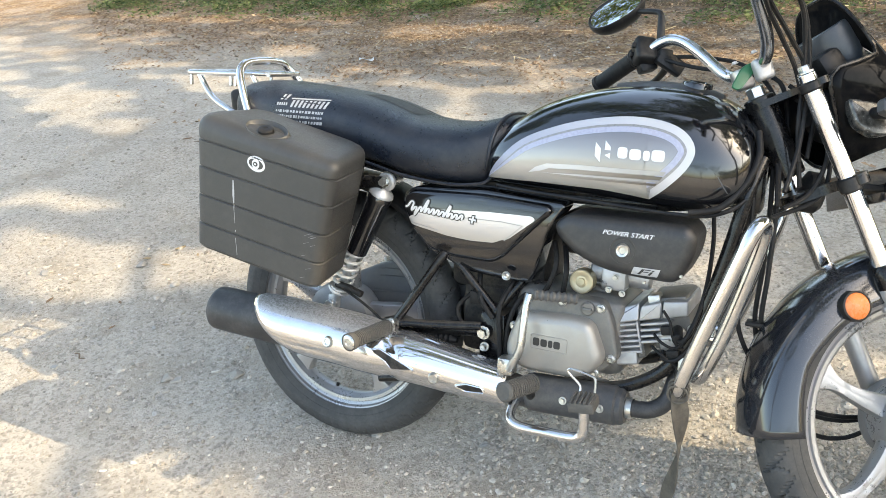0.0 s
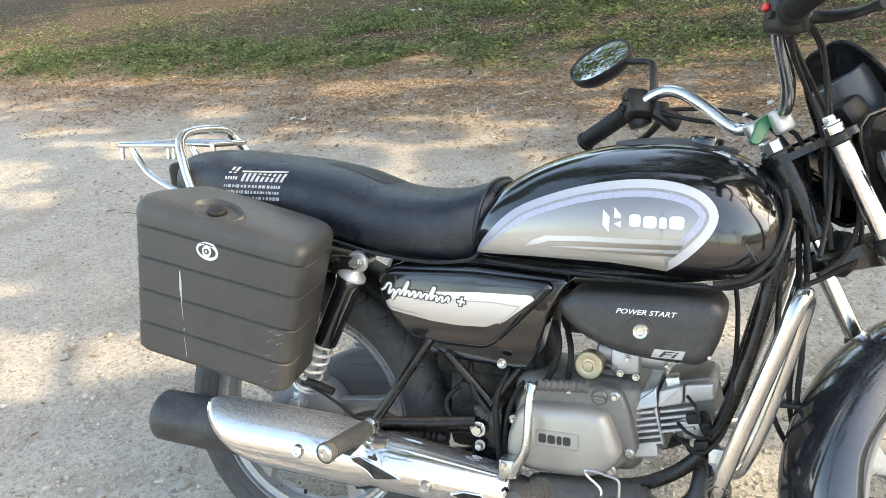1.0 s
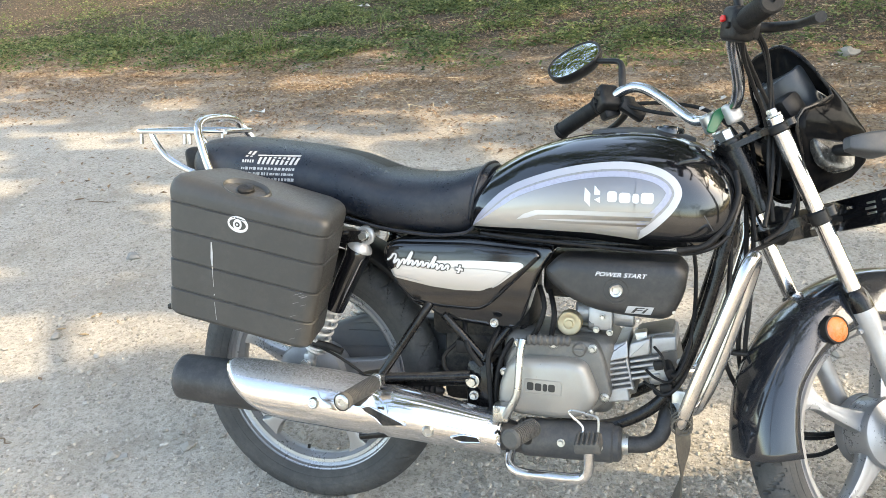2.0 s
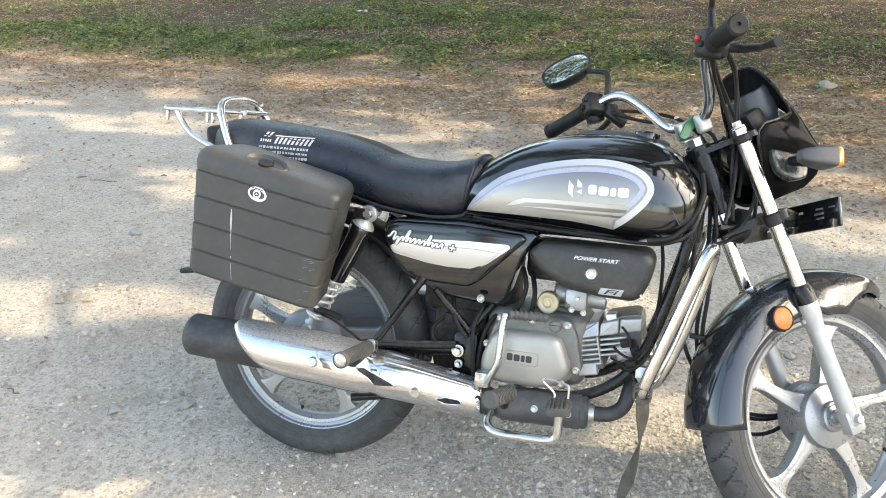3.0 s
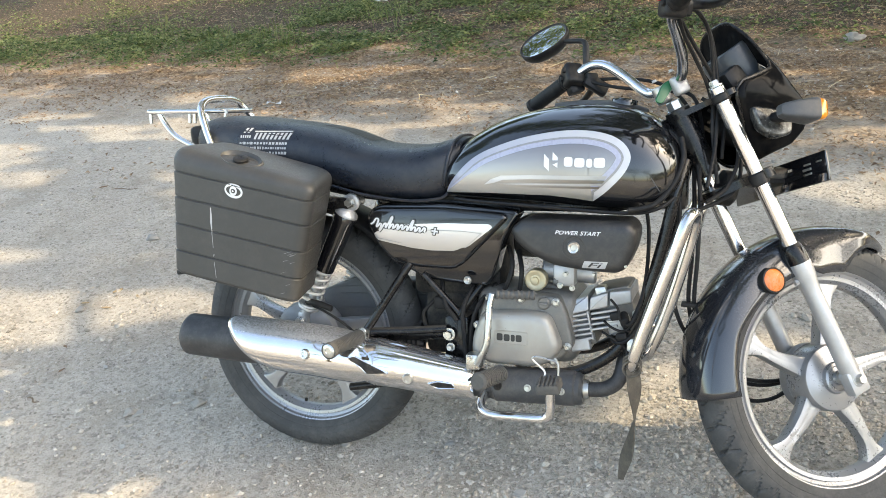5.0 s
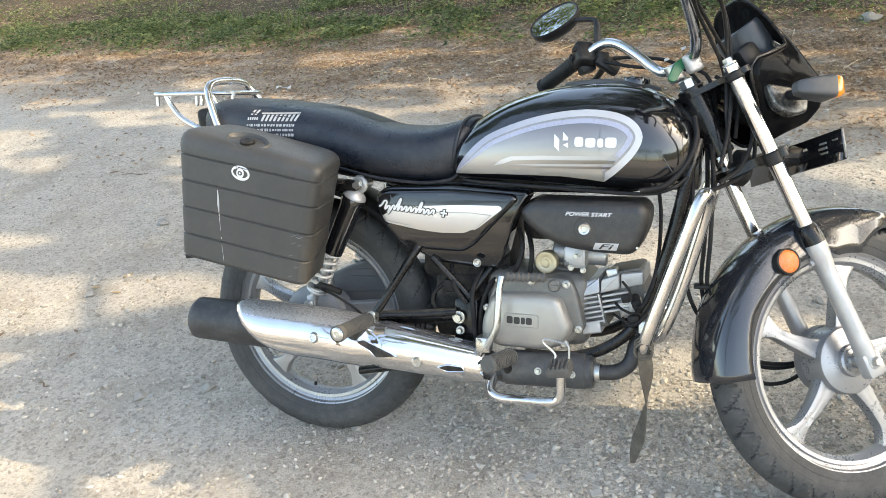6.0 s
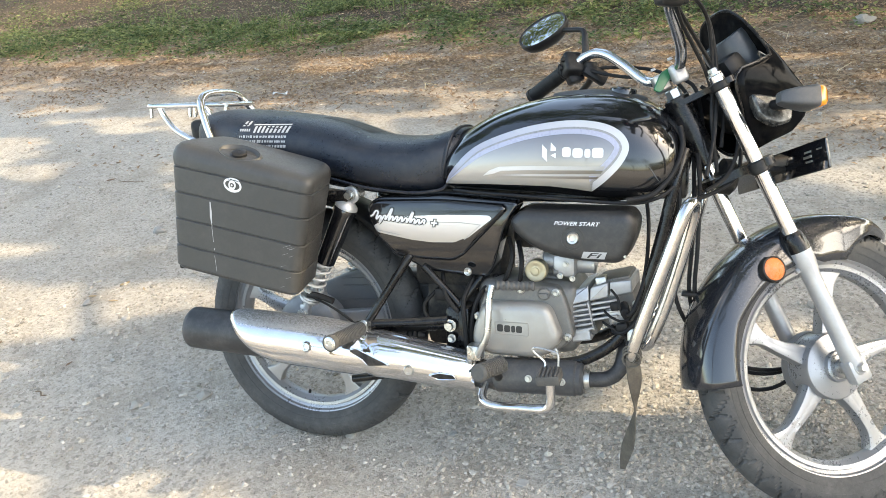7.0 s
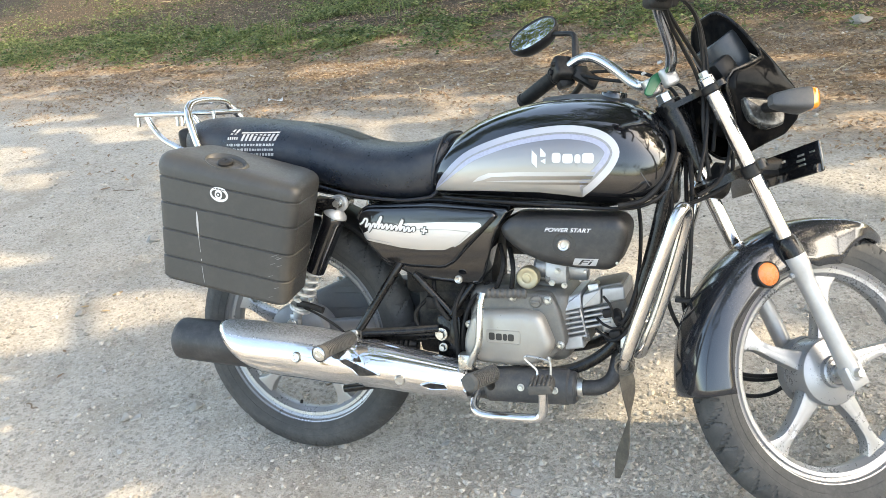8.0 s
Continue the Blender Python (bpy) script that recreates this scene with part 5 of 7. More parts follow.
    tube(bm, [(-0.235, -0.092, 0.862), (-0.30, -0.095, 0.862), (-0.38, -0.095, 0.861), (-0.402, -0.080, 0.861), (-0.405, 0, 0.861), (-0.402, 0.080, 0.861), (-0.38, 0.095, 0.861), (-0.30, 0.095, 0.862), (-0.222, 0.092, 0.862), (-0.212, 0.06, 0.862), (-0.212, -0.03, 0.862)], 0.0062, 12, 5)
    part("rack_loop", bm, CHROME, rail)
    for y in (-0.03, 0.03):
        bm = bmesh.new()
        tube(bm, [(-0.403, y, 0.861), (-0.30, y, 0.862), (-0.215, y, 0.862)], 0.005, 10)
        part("rack_bar", bm, CHROME, rail)
    for x, y in ((-0.392, -0.092), (-0.30, -0.06), (-0.392, 0.092), (-0.275, 0.06), (-0.285, -0.06)):
        bm = bmesh.new()
        rod(bm, (x, y, 0.860), (x, y, 0.832), 0.0045, 10, 0.001)
        part("rack_pin", bm, CHROME, rail)
    for s in (-1, 1):
        bm = bmesh.new()
        tube(bm, [(-0.365, s * 0.093, 0.858), (-0.352, s * 0.094, 0.835), (-0.322, s * 0.098, 0.805), (-0.28, s * 0.105, 0.785), (-0.22, s * 0.115, 0.765)], 0.0075, 12)
        part("rack_stay", bm, CHROME, rail)
    # crash guard loops
    for s in (-1, 1):
        bm = bmesh.new()
        tube(bm, [(0.805, s * 0.085, 0.352), (0.820, s * 0.15, 0.343), (0.824, s * 0.195, 0.347), (0.830, s * 0.211, 0.372), (0.862, s * 0.214, 0.475), (0.895, s * 0.214, 0.575), (0.917, s * 0.212, 0.642), (0.928, s * 0.200, 0.664), (0.934, s * 0.178, 0.660),
                  (0.930, s * 0.160, 0.628), (0.910, s * 0.154, 0.545), (0.885, s * 0.150, 0.455), (0.860, s * 0.145, 0.385), (0.842, s * 0.122, 0.354), (0.815, s * 0.085, 0.36)], 0.0130, 16, 6)
        guard = part("crash_guard", bm, GUARD, bike, "chromed tubular leg guard with road dust")
        bm = bmesh.new()
        box(bm, (0.818, s * 0.105, 0.36), (0.03, 0.02, 0.05), 0.005)
        part("guard_clamp", bm, STEEL, guard)
    # rider pegs and brake pedal
    bm = bmesh.new()
    tube(bm, [(0.52, -0.10, 0.235), (0.53, -0.15, 0.262), (0.535, -0.19, 0.298), (0.538, -0.215, 0.305)], 0.010, 12)
    foot = part("rider_peg_bar", bm, GRIME_SHADE, bike, "black footrest bar")
    bm = bmesh.new()
    a, b = Vector((0.549, -0.190, 0.306)), Vector((0.524, -0.280, 0.312))
    L = (b - a).length
    prof = [(0.0001, 0), (0.013, 0)]
    for k in range(13):
        prof += [(0.0185, 0.003 + L * 0.92 * k / 13), (0.0185, 0.003 + L * 0.92 * k / 13 + 0.004), (0.0158, 0.003 + L * 0.92 * k / 13 + 0.0047)]
    prof += [(0.020, L * 0.94), (0.020, L - 0.004), (0.015, L), (0.0001, L)]
    lathe(bm, prof, a, b - a, 24)
    part("peg_rubber", bm, PEG, foot, "ribbed rubber rider peg")
    bm = bmesh.new()
    tube(bm, [(0.500, -0.13, 0.250), (0.500, -0.175, 0.232), (0.510, -0.198, 0.221), (0.535, -0.206, 0.216), (0.58, -0.208, 0.218), (0.635, -0.210, 0.221), (0.655, -0.212, 0.228), (0.662, -0.214, 0.245), (0.662, -0.217, 0.290)], 0.0102, 14, 6)
    pedal = part("brake_pedal", bm, CHROME, bike, "chromed bent brake pedal")
    bm = bmesh.new()
    turn = Matrix.Rotation(radians(-8), 4, 'Y') @ Matrix.Rotation(radians(12), 4, 'X')
    box(bm, (0.661, -0.222, 0.300), (0.050, 0.042, 0.022), 0.004, turn)
    for k in range(5):
        box(bm, Vector((0.661, -0.222, 0.300)) + turn @ Vector((-0.018 + 0.009 * k, 0, 0.012)), (0.005, 0.040, 0.005), 0.001, turn, 1)
    part("pedal_pad", bm, PEG, pedal, "ribbed rubber pedal pad")
    bm = bmesh.new()
    tube(bm, [(0.648, -0.205, 0.312), (0.645, -0.200, 0.325), (0.622, -0.196, 0.342), (0.620, -0.196, 0.349), (0.632, -0.198, 0.352), (0.665, -0.204, 0.349), (0.676, -0.206, 0.343), (0.677, -0.208, 0.318)], 0.0024, 8, 5)
    part("wire_loop", bm, STEEL, pedal, "bent bright wire loop")
    # side stand on the far side
    bm = bmesh.new()
    tip = BIKE.inverted() @ Vector((0.52, 0.355, 0.012))
    tube(bm, [Vector((0.50, 0.10, 0.26)), Vector((0.505, 0.14, 0.22)), tip.lerp(Vector((0.50, 0.12, 0.24)), 0.3), tip], 0.011, 12)
    stand = part("side_stand", bm, FRAME, bike, "black side stand propping the machine")
    bm = bmesh.new()
    box(bm, tip, (0.06, 0.045, 0.008), 0.002, BIKE.inverted().to_3x3().to_4x4())
    part("stand_foot", bm, FRAME, stand)
    bm = bmesh.new()
    tube(bm, [(0.44, 0.07, 0.265), (0.30, 0.072, 0.228), (0.14, 0.075, 0.192)], 0.010, 12)
    part("centre_stand", bm, FRAME, bike)
    bm = bmesh.new()
    tube(bm, [(0.44, -0.07, 0.265), (0.30, -0.072, 0.228), (0.135, -0.076, 0.192)], 0.010, 12)
    part("centre_stand", bm, FRAME, bike)


build_chassis()


# ---- front end, built straight ahead and then turned with the bars ----
def fpart(name, bm, mat, parent=None, label="", sharp=38):
    return part(name, steered(bm), mat, parent or bike, label, sharp)


def kpart(name, bm, mat, parent=None, label="", sharp=38):
    return part(name, forked(bm), mat, parent or bike, label, sharp)


def along_fork(d, y, off=0.05):
    """A point d above the axle along the fork line."""
    return PIVOT + RAKE * d + Vector((0.887, 0, 0.462)) * off + Vector((0, y, 0))


def build_front():
    for s in (-1, 1):
        y = s * 0.085
        bm = bmesh.new()
        rod(bm, along_fork(0.25, y), along_fork(0.657, y), 0.0155, 24, 0.002)
        leg = kpart("fork_tube", bm, CHROME, None, "chromed telescopic fork tube")
        bm = bmesh.new()
        lathe(bm, [(0.0155, -0.016), (0.0185, -0.012), (0.0200, 0.0), (0.0185, 0.08), (0.0180, 0.19), (0.0190, 0.212), (0.0232, 0.236), (0.0236, 0.262), (0.018, 0.266)], along_fork(0.0, y), RAKE, 28)
        box(bm, along_fork(-0.006, y), (0.042, 0.030, 0.052), 0.006, Matrix.Rotation(radians(-27), 4, 'Y'))
        kpart("fork_slider", bm, FORK, leg, "dull silver fork slider")
        bm = bmesh.new()
        lathe(bm, [(0.017, 0.256), (0.0232, 0.258), (0.0234, 0.276), (0.0220, 0.290), (0.0185, 0.301), (0.0160, 0.303)], along_fork(0.0, y), RAKE, 24)
        kpart("dust_seal", bm, FRAME, leg)
        bm = bmesh.new()
        bolt(bm, along_fork(0.657, y), RAKE, 0.0105, 0.014)
        kpart("fork_cap", bm, STEEL, leg)
        bm = bmesh.new()
        bolt(bm, along_fork(0.0, y + s * 0.012), (0, s, 0), 0.010, 0.018)
        kpart("axle_nut", bm, STEEL, leg, "bright axle nut")
        bm = bmesh.new()
        rod(bm, along_fork(0.238, s * 0.060), along_fork(0.238, y), 0.012, 12)
        bolt(bm, along_fork(0.228, y - s * 0.0, 0.032), (-0.887, 0, -0.462), 0.006, 0.010)
        kpart("guard_boss", bm, FORK, leg)
    bm = bmesh.new()
    rod(bm, FRONT + Vector((0, -0.095, 0)), FRONT + Vector((0, 0.095, 0)), 0.0075, 14)
    rod(bm, FRONT + Vector((0, -0.072, 0)), FRONT + Vector((0, -0.045, 0)), 0.013, 20, 0.002)
    kpart("front_axle", bm, STEEL)
    # yokes
    for d, mat, th in ((0.636, FRAME, 0.012), (0.456, FRAME, 0.018)):
        bm = bmesh.new()
        c = along_fork(d, 0, 0.05)
        turn = Matrix.Rotation(radians(-27.5), 4, 'Y')
        shape = rounded([(-0.075, -0.03), (-0.075, 0.03), (-0.02, 0.055), (0.005, 0.112), (0.03, 0.108), (0.03, -0.108), (0.005, -0.112), (-0.02, -0.055)], 0.012, 3)
        low = [c + turn @ Vector((q.x, q.y, -th / 2)) for q in shape]
        high = [c + turn @ Vector((q.x, q.y, th / 2)) for q in shape]
        loft(bm, [low, high])
        kpart("fork_yoke", bm, mat, None, "black fork yoke")
        for s in (-1, 1):
            bm = bmesh.new()
            rod(bm, along_fork(d - th, s * 0.085), along_fork(d + th * 0.5, s * 0.085), 0.0195, 20, 0.003)
            kpart("yoke_clamp", bm, PLASTIC)
    bm = bmesh.new()
    rod(bm, PIVOT + RAKE * 0.645, PIVOT + RAKE * 0.675, 0.016, 6, 0.002)
    rod(bm, PIVOT + RAKE * 0.62, PIVOT + RAKE * 0.648, 0.025, 24, 0.003)
    fpart("steering_nut", bm, STEEL, None, "bright steering stem nut")
    # handlebar
    left = [(0.862, 0.0, 0.910), (0.860, 0.055, 0.911), (0.850, 0.085, 0.924), (0.818, 0.125, 0.972), (0.793, 0.160, 1.004), (0.772, 0.190, 1.012), (0.748, 0.225, 0.998), (0.730, 0.260, 0.985), (0.690, 0.355, 0.956)]
    right = [(0.862, 0.0, 0.910), (0.860, -0.050, 0.913), (0.845, -0.086, 0.936), (0.814, -0.124, 0.961), (0.784, -0.158, 0.982), (0.764, -0.188, 0.991), (0.751, -0.220, 0.989), (0.741, -0.255, 0.984), (0.706, -0.362, 0.965)]
    bm = bmesh.new()
    tube(bm, right[::-1] + left[1:], 0.0112, 16, 6)
    bar = fpart("handlebar", bm, CHROME, None, "chromed raised handlebar")
    for s in (-1, 1):
        bm = bmesh.new()
        box(bm, (0.866, s * 0.036, 0.902), (0.034, 0.022, 0.040), 0.007, Matrix.Rotation(radians(-24), 4, 'Y'), 3)
        bolt(bm, (0.848, s * 0.036, 0.929), (-0.4, 0, 0.9), 0.005, 0.005)
        fpart("bar_clamp", bm, CAST, bar, "cast alloy bar clamp")
        a, b = (Vector((0.7355, 0.246, 0.990)), Vector((0.688, 0.362, 0.954))) if s > 0 else (Vector((0.744, -0.246, 0.985)), Vector((0.704, -0.368, 0.964)))
        lift = Vector((0, 0, 0)) if s > 0 else Vector((0.004, 0, -0.010))
        L = (b - a).length
        prof = [(0.012, 0), (0.0215, 0.001), (0.0225, 0.006), (0.019, 0.012)] + [(0.0168 + (0.0012 if k % 2 else 0), 0.014 + (L - 0.026) * k / 26) for k in range(27)] + [(0.0195, L - 0.010), (0.0195, L - 0.003), (0.016, L), (0.004, L), (0.003, L - 0.004), (0.0001, L - 0.004)]
        bm = bmesh.new()
        lathe(bm, prof, a, b - a, 24)
        fpart("grip", bm, SOFT, bar, "black rubber grip")
        bm = bmesh.new()
        turn = Matrix.Rotation(radians(18), 4, 'X') if s < 0 else Matrix.Rotation(radians(-18), 4, 'X')
        box(bm, Vector((0.742, s * 0.228, 0.997)) + lift, (0.046, 0.040, 0.056), 0.009, turn, 3)
        box(bm, Vector((0.765, s * 0.225, 0.990)) + lift, (0.022, 0.034, 0.030), 0.006, turn)
        switch = fpart("switch_box", bm, PLASTIC, bar, "black plastic switch box")
        for k in range(2):
            bm = bmesh.new()
            box(bm, Vector((0.718, s * (0.222 + 0.012 * k), 1.006 - 0.016 * k)) + lift, (0.010, 0.009, 0.010), 0.002)
            fpart("switch_button", bm, RED if (s < 0 and k == 0) else SOFT, switch)
        bm = bmesh.new()
        tube(bm, [(0.775, s * 0.228, 0.985), (0.800, s * 0.250, 0.980), (0.800, s * 0.300, 0.965), (0.780, s * 0.350, 0.948), (0.765, s * 0.395, 0.935)], [0.009, 0.0085, 0.007, 0.0065, 0.009], 10, 5)
        fpart("lever", bm, PLASTIC, bar, "black hand lever")
        bm = bmesh.new()
        box(bm, (0.778, s * 0.212, 0.988), (0.03, 0.035, 0.022), 0.006)
        fpart("lever_perch", bm, PLASTIC, bar)
        if s > 0:
            bm = bmesh.new()
            box(bm, (0.790, 0.205, 0.972), (0.060, 0.020, 0.034), 0.006, Matrix.Rotation(radians(28), 4, 'Y'), 2)
            box(bm, (0.752, 0.236, 0.968), (0.038, 0.030, 0.022), 0.006, Matrix.Rotation(radians(-20), 4, 'Y'), 2)
            fpart("clutch_perch", bm, PLASTIC, bar, "black clutch lever perch")
            bm = bmesh.new()
            bolt(bm, (0.756, 0.212, 1.004), (-0.3, -0.9, 0.3), 0.006, 0.006)
            fpart("perch_screw", bm, STEEL, bar, "bright perch screw")
        # mirror
        bm = bmesh.new()
        tube(bm, [(0.766, s * 0.205, 1.012), (0.765, s * 0.203, 1.052), (0.763, s * 0.204, 1.070), (0.757, s * 0.215, 1.079), (0.738, s * 0.245, 1.088), (0.722, s * 0.285, 1.100)], [0.0085, 0.008, 0.0065, 0.006, 0.006, 0.006], 12, 6)
        stalk = fpart("mirror_stalk", bm, PLASTIC, bar, "black mirror stalk")
        c = Vector((0.694, s * 0.292, 1.102))
        wide = Vector((0.73, -s * 0.50, 0.44)).normalized()
        face = wide.cross(Vector((0.24, -0.24 * s, 0.94))) * (1 if s > 0 else -1)
        face.normalize()
        if face.x > 0:
            face = -face
        side = face.cross(wide).normalized()
        if side.z < 0:
            side = -side
        face, side = face * 0.82 + side * 0.57, side * 0.82 - face * 0.57
        if s < 0:
            face = Vector((-0.95, 0.12, 0.28)).normalized()
            wide = face.cross(Vector((0, 0, 1))).normalized()
            side = wide.cross(face)
        outline = [c + wide * (0.061 * math.copysign(abs(math.cos(t)) ** 0.85, math.cos(t))) + side * (0.041 * math.copysign(abs(math.sin(t)) ** 0.85, math.sin(t))) for t in [2 * math.pi * k / 40 for k in range(40)]]
        rings = []
        for off, k in ((0.0, 0.94), (0.003, 1.0), (0.0, 1.05), (-0.010, 1.05), (-0.022, 0.96), (-0.032, 0.78), (-0.038, 0.45), (-0.039, 0.1)):
            rings.append([c + (q - c) * k + face * off for q in outline])
        bm = bmesh.new()
        loft(bm, rings, caps=False)
        bm.faces.new(bm.verts[-40:])
        shell = fpart("mirror_shell", bm, PLASTIC, stalk, "black oval mirror shell")
        bm = bmesh.new()
        rings = []
        for k, off in ((0.945, 0.0), (0.7, 0.0012), (0.4, 0.0019), (0.1, 0.0022)):
            rings.append([c + (q - c) * k + face * off for q in outline])
        loft(bm, rings, caps=False)
        bm.faces.new(bm.verts[-40:])
        fpart("mirror_face", bm, MIRROR, stalk, "mirror glass showing trees", 80)
    # ignition lock with a green key tag
    bm = bmesh.new()
    rod(bm, (0.845, 0.0, 0.885), (0.835, 0.0, 0.905), 0.015, 20, 0.002)
    lock = fpart("ignition_lock", bm, STEEL)
    bm = bmesh.new()
    pillow(bm, rounded([(0.812, 0.864), (0.829, 0.860), (0.857, 0.902), (0.848, 0.915), (0.830, 0.903)], 0.008, 3), -0.030, 0.004, 0.0015)
    part("key_tag", steered(bm), GREEN, lock, "green plastic key tag")
    # instrument pod
    bm = bmesh.new()
    axis = Vector((-0.62, 0, 0.78))
    lathe(bm, [(0.0001, 0.034), (0.044, 0.034), (0.048, 0.038), (0.054, 0.036), (0.057, 0.026), (0.057, -0.01), (0.050, -0.05), (0.030, -0.062), (0.0001, -0.064)], (1.012, -0.012, 0.965), axis, 40)
    pod = fpart("instrument_pod", bm, POD, None, "dark grey round instrument pod", 30)
    bm = bmesh.new()
    disc(bm, Vector((1.012, -0.012, 0.965)) + axis * 0.034, axis, 0.042, 0.001, 0.0004, 36)
    fpart("dial", bm, INK, pod)
    bm = bmesh.new()
    box(bm, (0.985, -0.045, 0.915), (0.05, 0.05, 0.06), 0.012, Matrix.Rotation(radians(-38), 4, 'Y'))
    fpart("pod_bracket", bm, PLASTIC, pod)
    # headlamp cowl: a shell open behind
    def along(s, table):
        for (a, u), (b, v) in zip(table, table[1:]):
            if s <= b:
                return u + (v - u) * (s - a) / (b - a)
        return table[-1][1]

    def ring(d, inset=0.0):
        """One ring of the cowl from its open rear edge (0) to its nose (1)."""
        out = []
        for k in range(56):
            a = 2 * math.pi * k / 56
            c, s = math.cos(a), math.sin(a)
            w = (0.110 - 0.020 * d ** 2.5 - inset) * (1 - 0.14 * max(0, s) ** 1.5 - 0.25 * max(0, -s))
            z = (0.150 - 0.045 * d ** 1.6 - inset) * s
            rear = along(s, ((-1.0, 1.015), (-0.85, 1.005), (-0.16, 0.950), (-0.02, 0.957), (0.20, 1.032), (0.30, 1.032), (1.0, 0.972)))
            nose = along(s, ((-1.0, 1.075), (-0.8, 1.120), (-0.5, 1.140), (-0.1, 1.132), (0.4, 1.088), (1.0, 1.000)))
            out.append(Vector((rear + (nose - rear) * d, w * math.copysign(abs(c) ** (0.85 if s < 0 else 0.85 - 0.30 * min(1, s * 2.5)), c), 0.897 - 0.022 * d + z)))
        return out
    bm = bmesh.new()
    loft(bm, [ring(d) for d in (0, 0.12, 0.28, 0.45, 0.62, 0.78, 0.88, 0.94, 0.98)], caps=False)
    cowl = fpart("headlamp_cowl", bm, COWL, None, "glossy black headlamp cowl", 60)
    cowl.modifiers.new("thickness", 'SOLIDIFY').thickness = 0.003
    bm = bmesh.new()
    loft(bm, [ring(0.97, 0.004), [v + Vector((0.012, 0, 0)) for v in ring(0.99, 0.02)], [v + Vector((0.016, 0, 0)) for v in ring(1.0, 0.045)]], caps=False)
    bm.verts.ensure_lookup_table()
    bm.faces.new(bm.verts[-56:])
    fpart("headlamp_lens", bm, LENS, cowl, "clear headlamp lens")
    bm = bmesh.new()
    lathe(bm, [(0.0001, 0), (0.03, 0.01), (0.06, 0.045), (0.062, 0.05)], (1.075, 0, 0.862), (1, 0, -0.06), 36)
    fpart("reflector_bowl", bm, CHROME, cowl, "chrome headlamp reflector bowl")
    bm = bmesh.new()
    shape = rounded([(0.985, 0.848), (1.06, 0.846), (1.082, 0.835), (1.078, 0.795), (1.04, 0.785), (1.005, 0.80)], 0.012, 3)
    pillow(bm, shape, -0.1075, 0.02, 0.006)
    fpart("side_lens", bm, SMOKE, cowl, "smoky silvered side window of the headlamp")
    bm = bmesh.new()
    tube(bm, [v * 1.0 for v in ring(0)], 0.0035, 8, 1, closed=True)
    fpart("cowl_rim", bm, FRAME, cowl)
    # turn signals
    for s in (-1, 1):
        bm = bmesh.new()
        tube(bm, [(1.030, s * 0.065, 0.834), (1.034, s * 0.10, 0.827), (1.042, s * 0.150, 0.819)], [0.011, 0.010, 0.013], 14, 4)
        lamp = fpart("turn_signal", bm, PLASTIC, None, "slate grey turn signal on a short stalk")
        squares = lambda x, w, h: [Vector((x, s * 0.170 + 0.88 * w * math.copysign(abs(math.cos(a)) ** 0.36, math.cos(a)), 0.823 + 0.06 * (x - 1.05) + 0.88 * h * math.copysign(abs(math.sin(a)) ** 0.36, math.sin(a)))) for a in [2 * math.pi * (k + 0.5) / 28 for k in range(28)]]
        bm = bmesh.new()
        loft(bm, [squares(1.002, 0.010, 0.010), squares(1.008, 0.016, 0.015), squares(1.036, 0.025, 0.0215), squares(1.064, 0.0305, 0.0255), squares(1.074, 0.031, 0.026), squares(1.078, 0.030, 0.025)])
        fpart("lamp_body", bm, SIGNAL, lamp, "", 40)
        bm = bmesh.new()
        loft(bm, [squares(1.078, 0.0300, 0.025), squares(1.088, 0.0292, 0.0243), squares(1.096, 0.024, 0.020), squares(1.100, 0.012, 0.010), squares(1.1005, 0.003, 0.002)])
        fpart("amber_lens", bm, AMBER, lamp, "amber lens", 50)
    # number plate with plain bars
    bm = bmesh.new()
    box(bm, (1.118, 0, 0.722), (0.006, 0.315, 0.062), 0.003, Matrix.Rotation(radians(-6), 4, 'Y'))
    plate = fpart("number_plate", bm, PAINT, None, "black number plate seen from behind with a carrier")
    for y, z, w, h in ((-0.10, 0.735, 0.022, 0.006), (-0.098, 0.724, 0.026, 0.005), (-0.10, 0.714, 0.024, 0.004), (-0.045, 0.733, 0.014, 0.006), (-0.135, 0.736, 0.018, 0.007), (0.06, 0.708, 0.01, 0.004), (0.03, 0.706, 0.012, 0.004)):
        bm = bmesh.new()
        box(bm, (1.1145, y, z), (0.002, w, h), 0.0005, None, 1)
        fpart("plate_bar", bm, STEEL, plate)
    bm = bmesh.new()
    box(bm, (1.085, 0, 0.715), (0.07, 0.05, 0.012), 0.003)
    fpart("plate_bracket", bm, PLASTIC, plate)
    # front mudguard
    rows = []
    for k in range(49):
        t = k / 48
        ang = radians(62 + 126 * t)
        r = 0.318 + 0.020 * max(0, (t - 0.25) / 0.75) ** 1.2 - 0.008 * max(0, 1 - t / 0.15) ** 2
        w = 0.058 * min(1.0, 0.10 + 0.90 * (t / 0.14) ** 0.7) + 0.004 * math.sin(t * math.pi)
        skirt = along(t, ((0.0, 0.010), (0.05, 0.024), (0.12, 0.038), (0.16, 0.052), (0.205, 0.086), (0.225, 0.100), (0.36, 0.100), (0.42, 0.078), (0.50, 0.078), (0.80, 0.0502), (1.0, 0.068)))
        ring_pts = []
        spread = min(1.0, max(0.0, (t - 0.25) / 0.2))
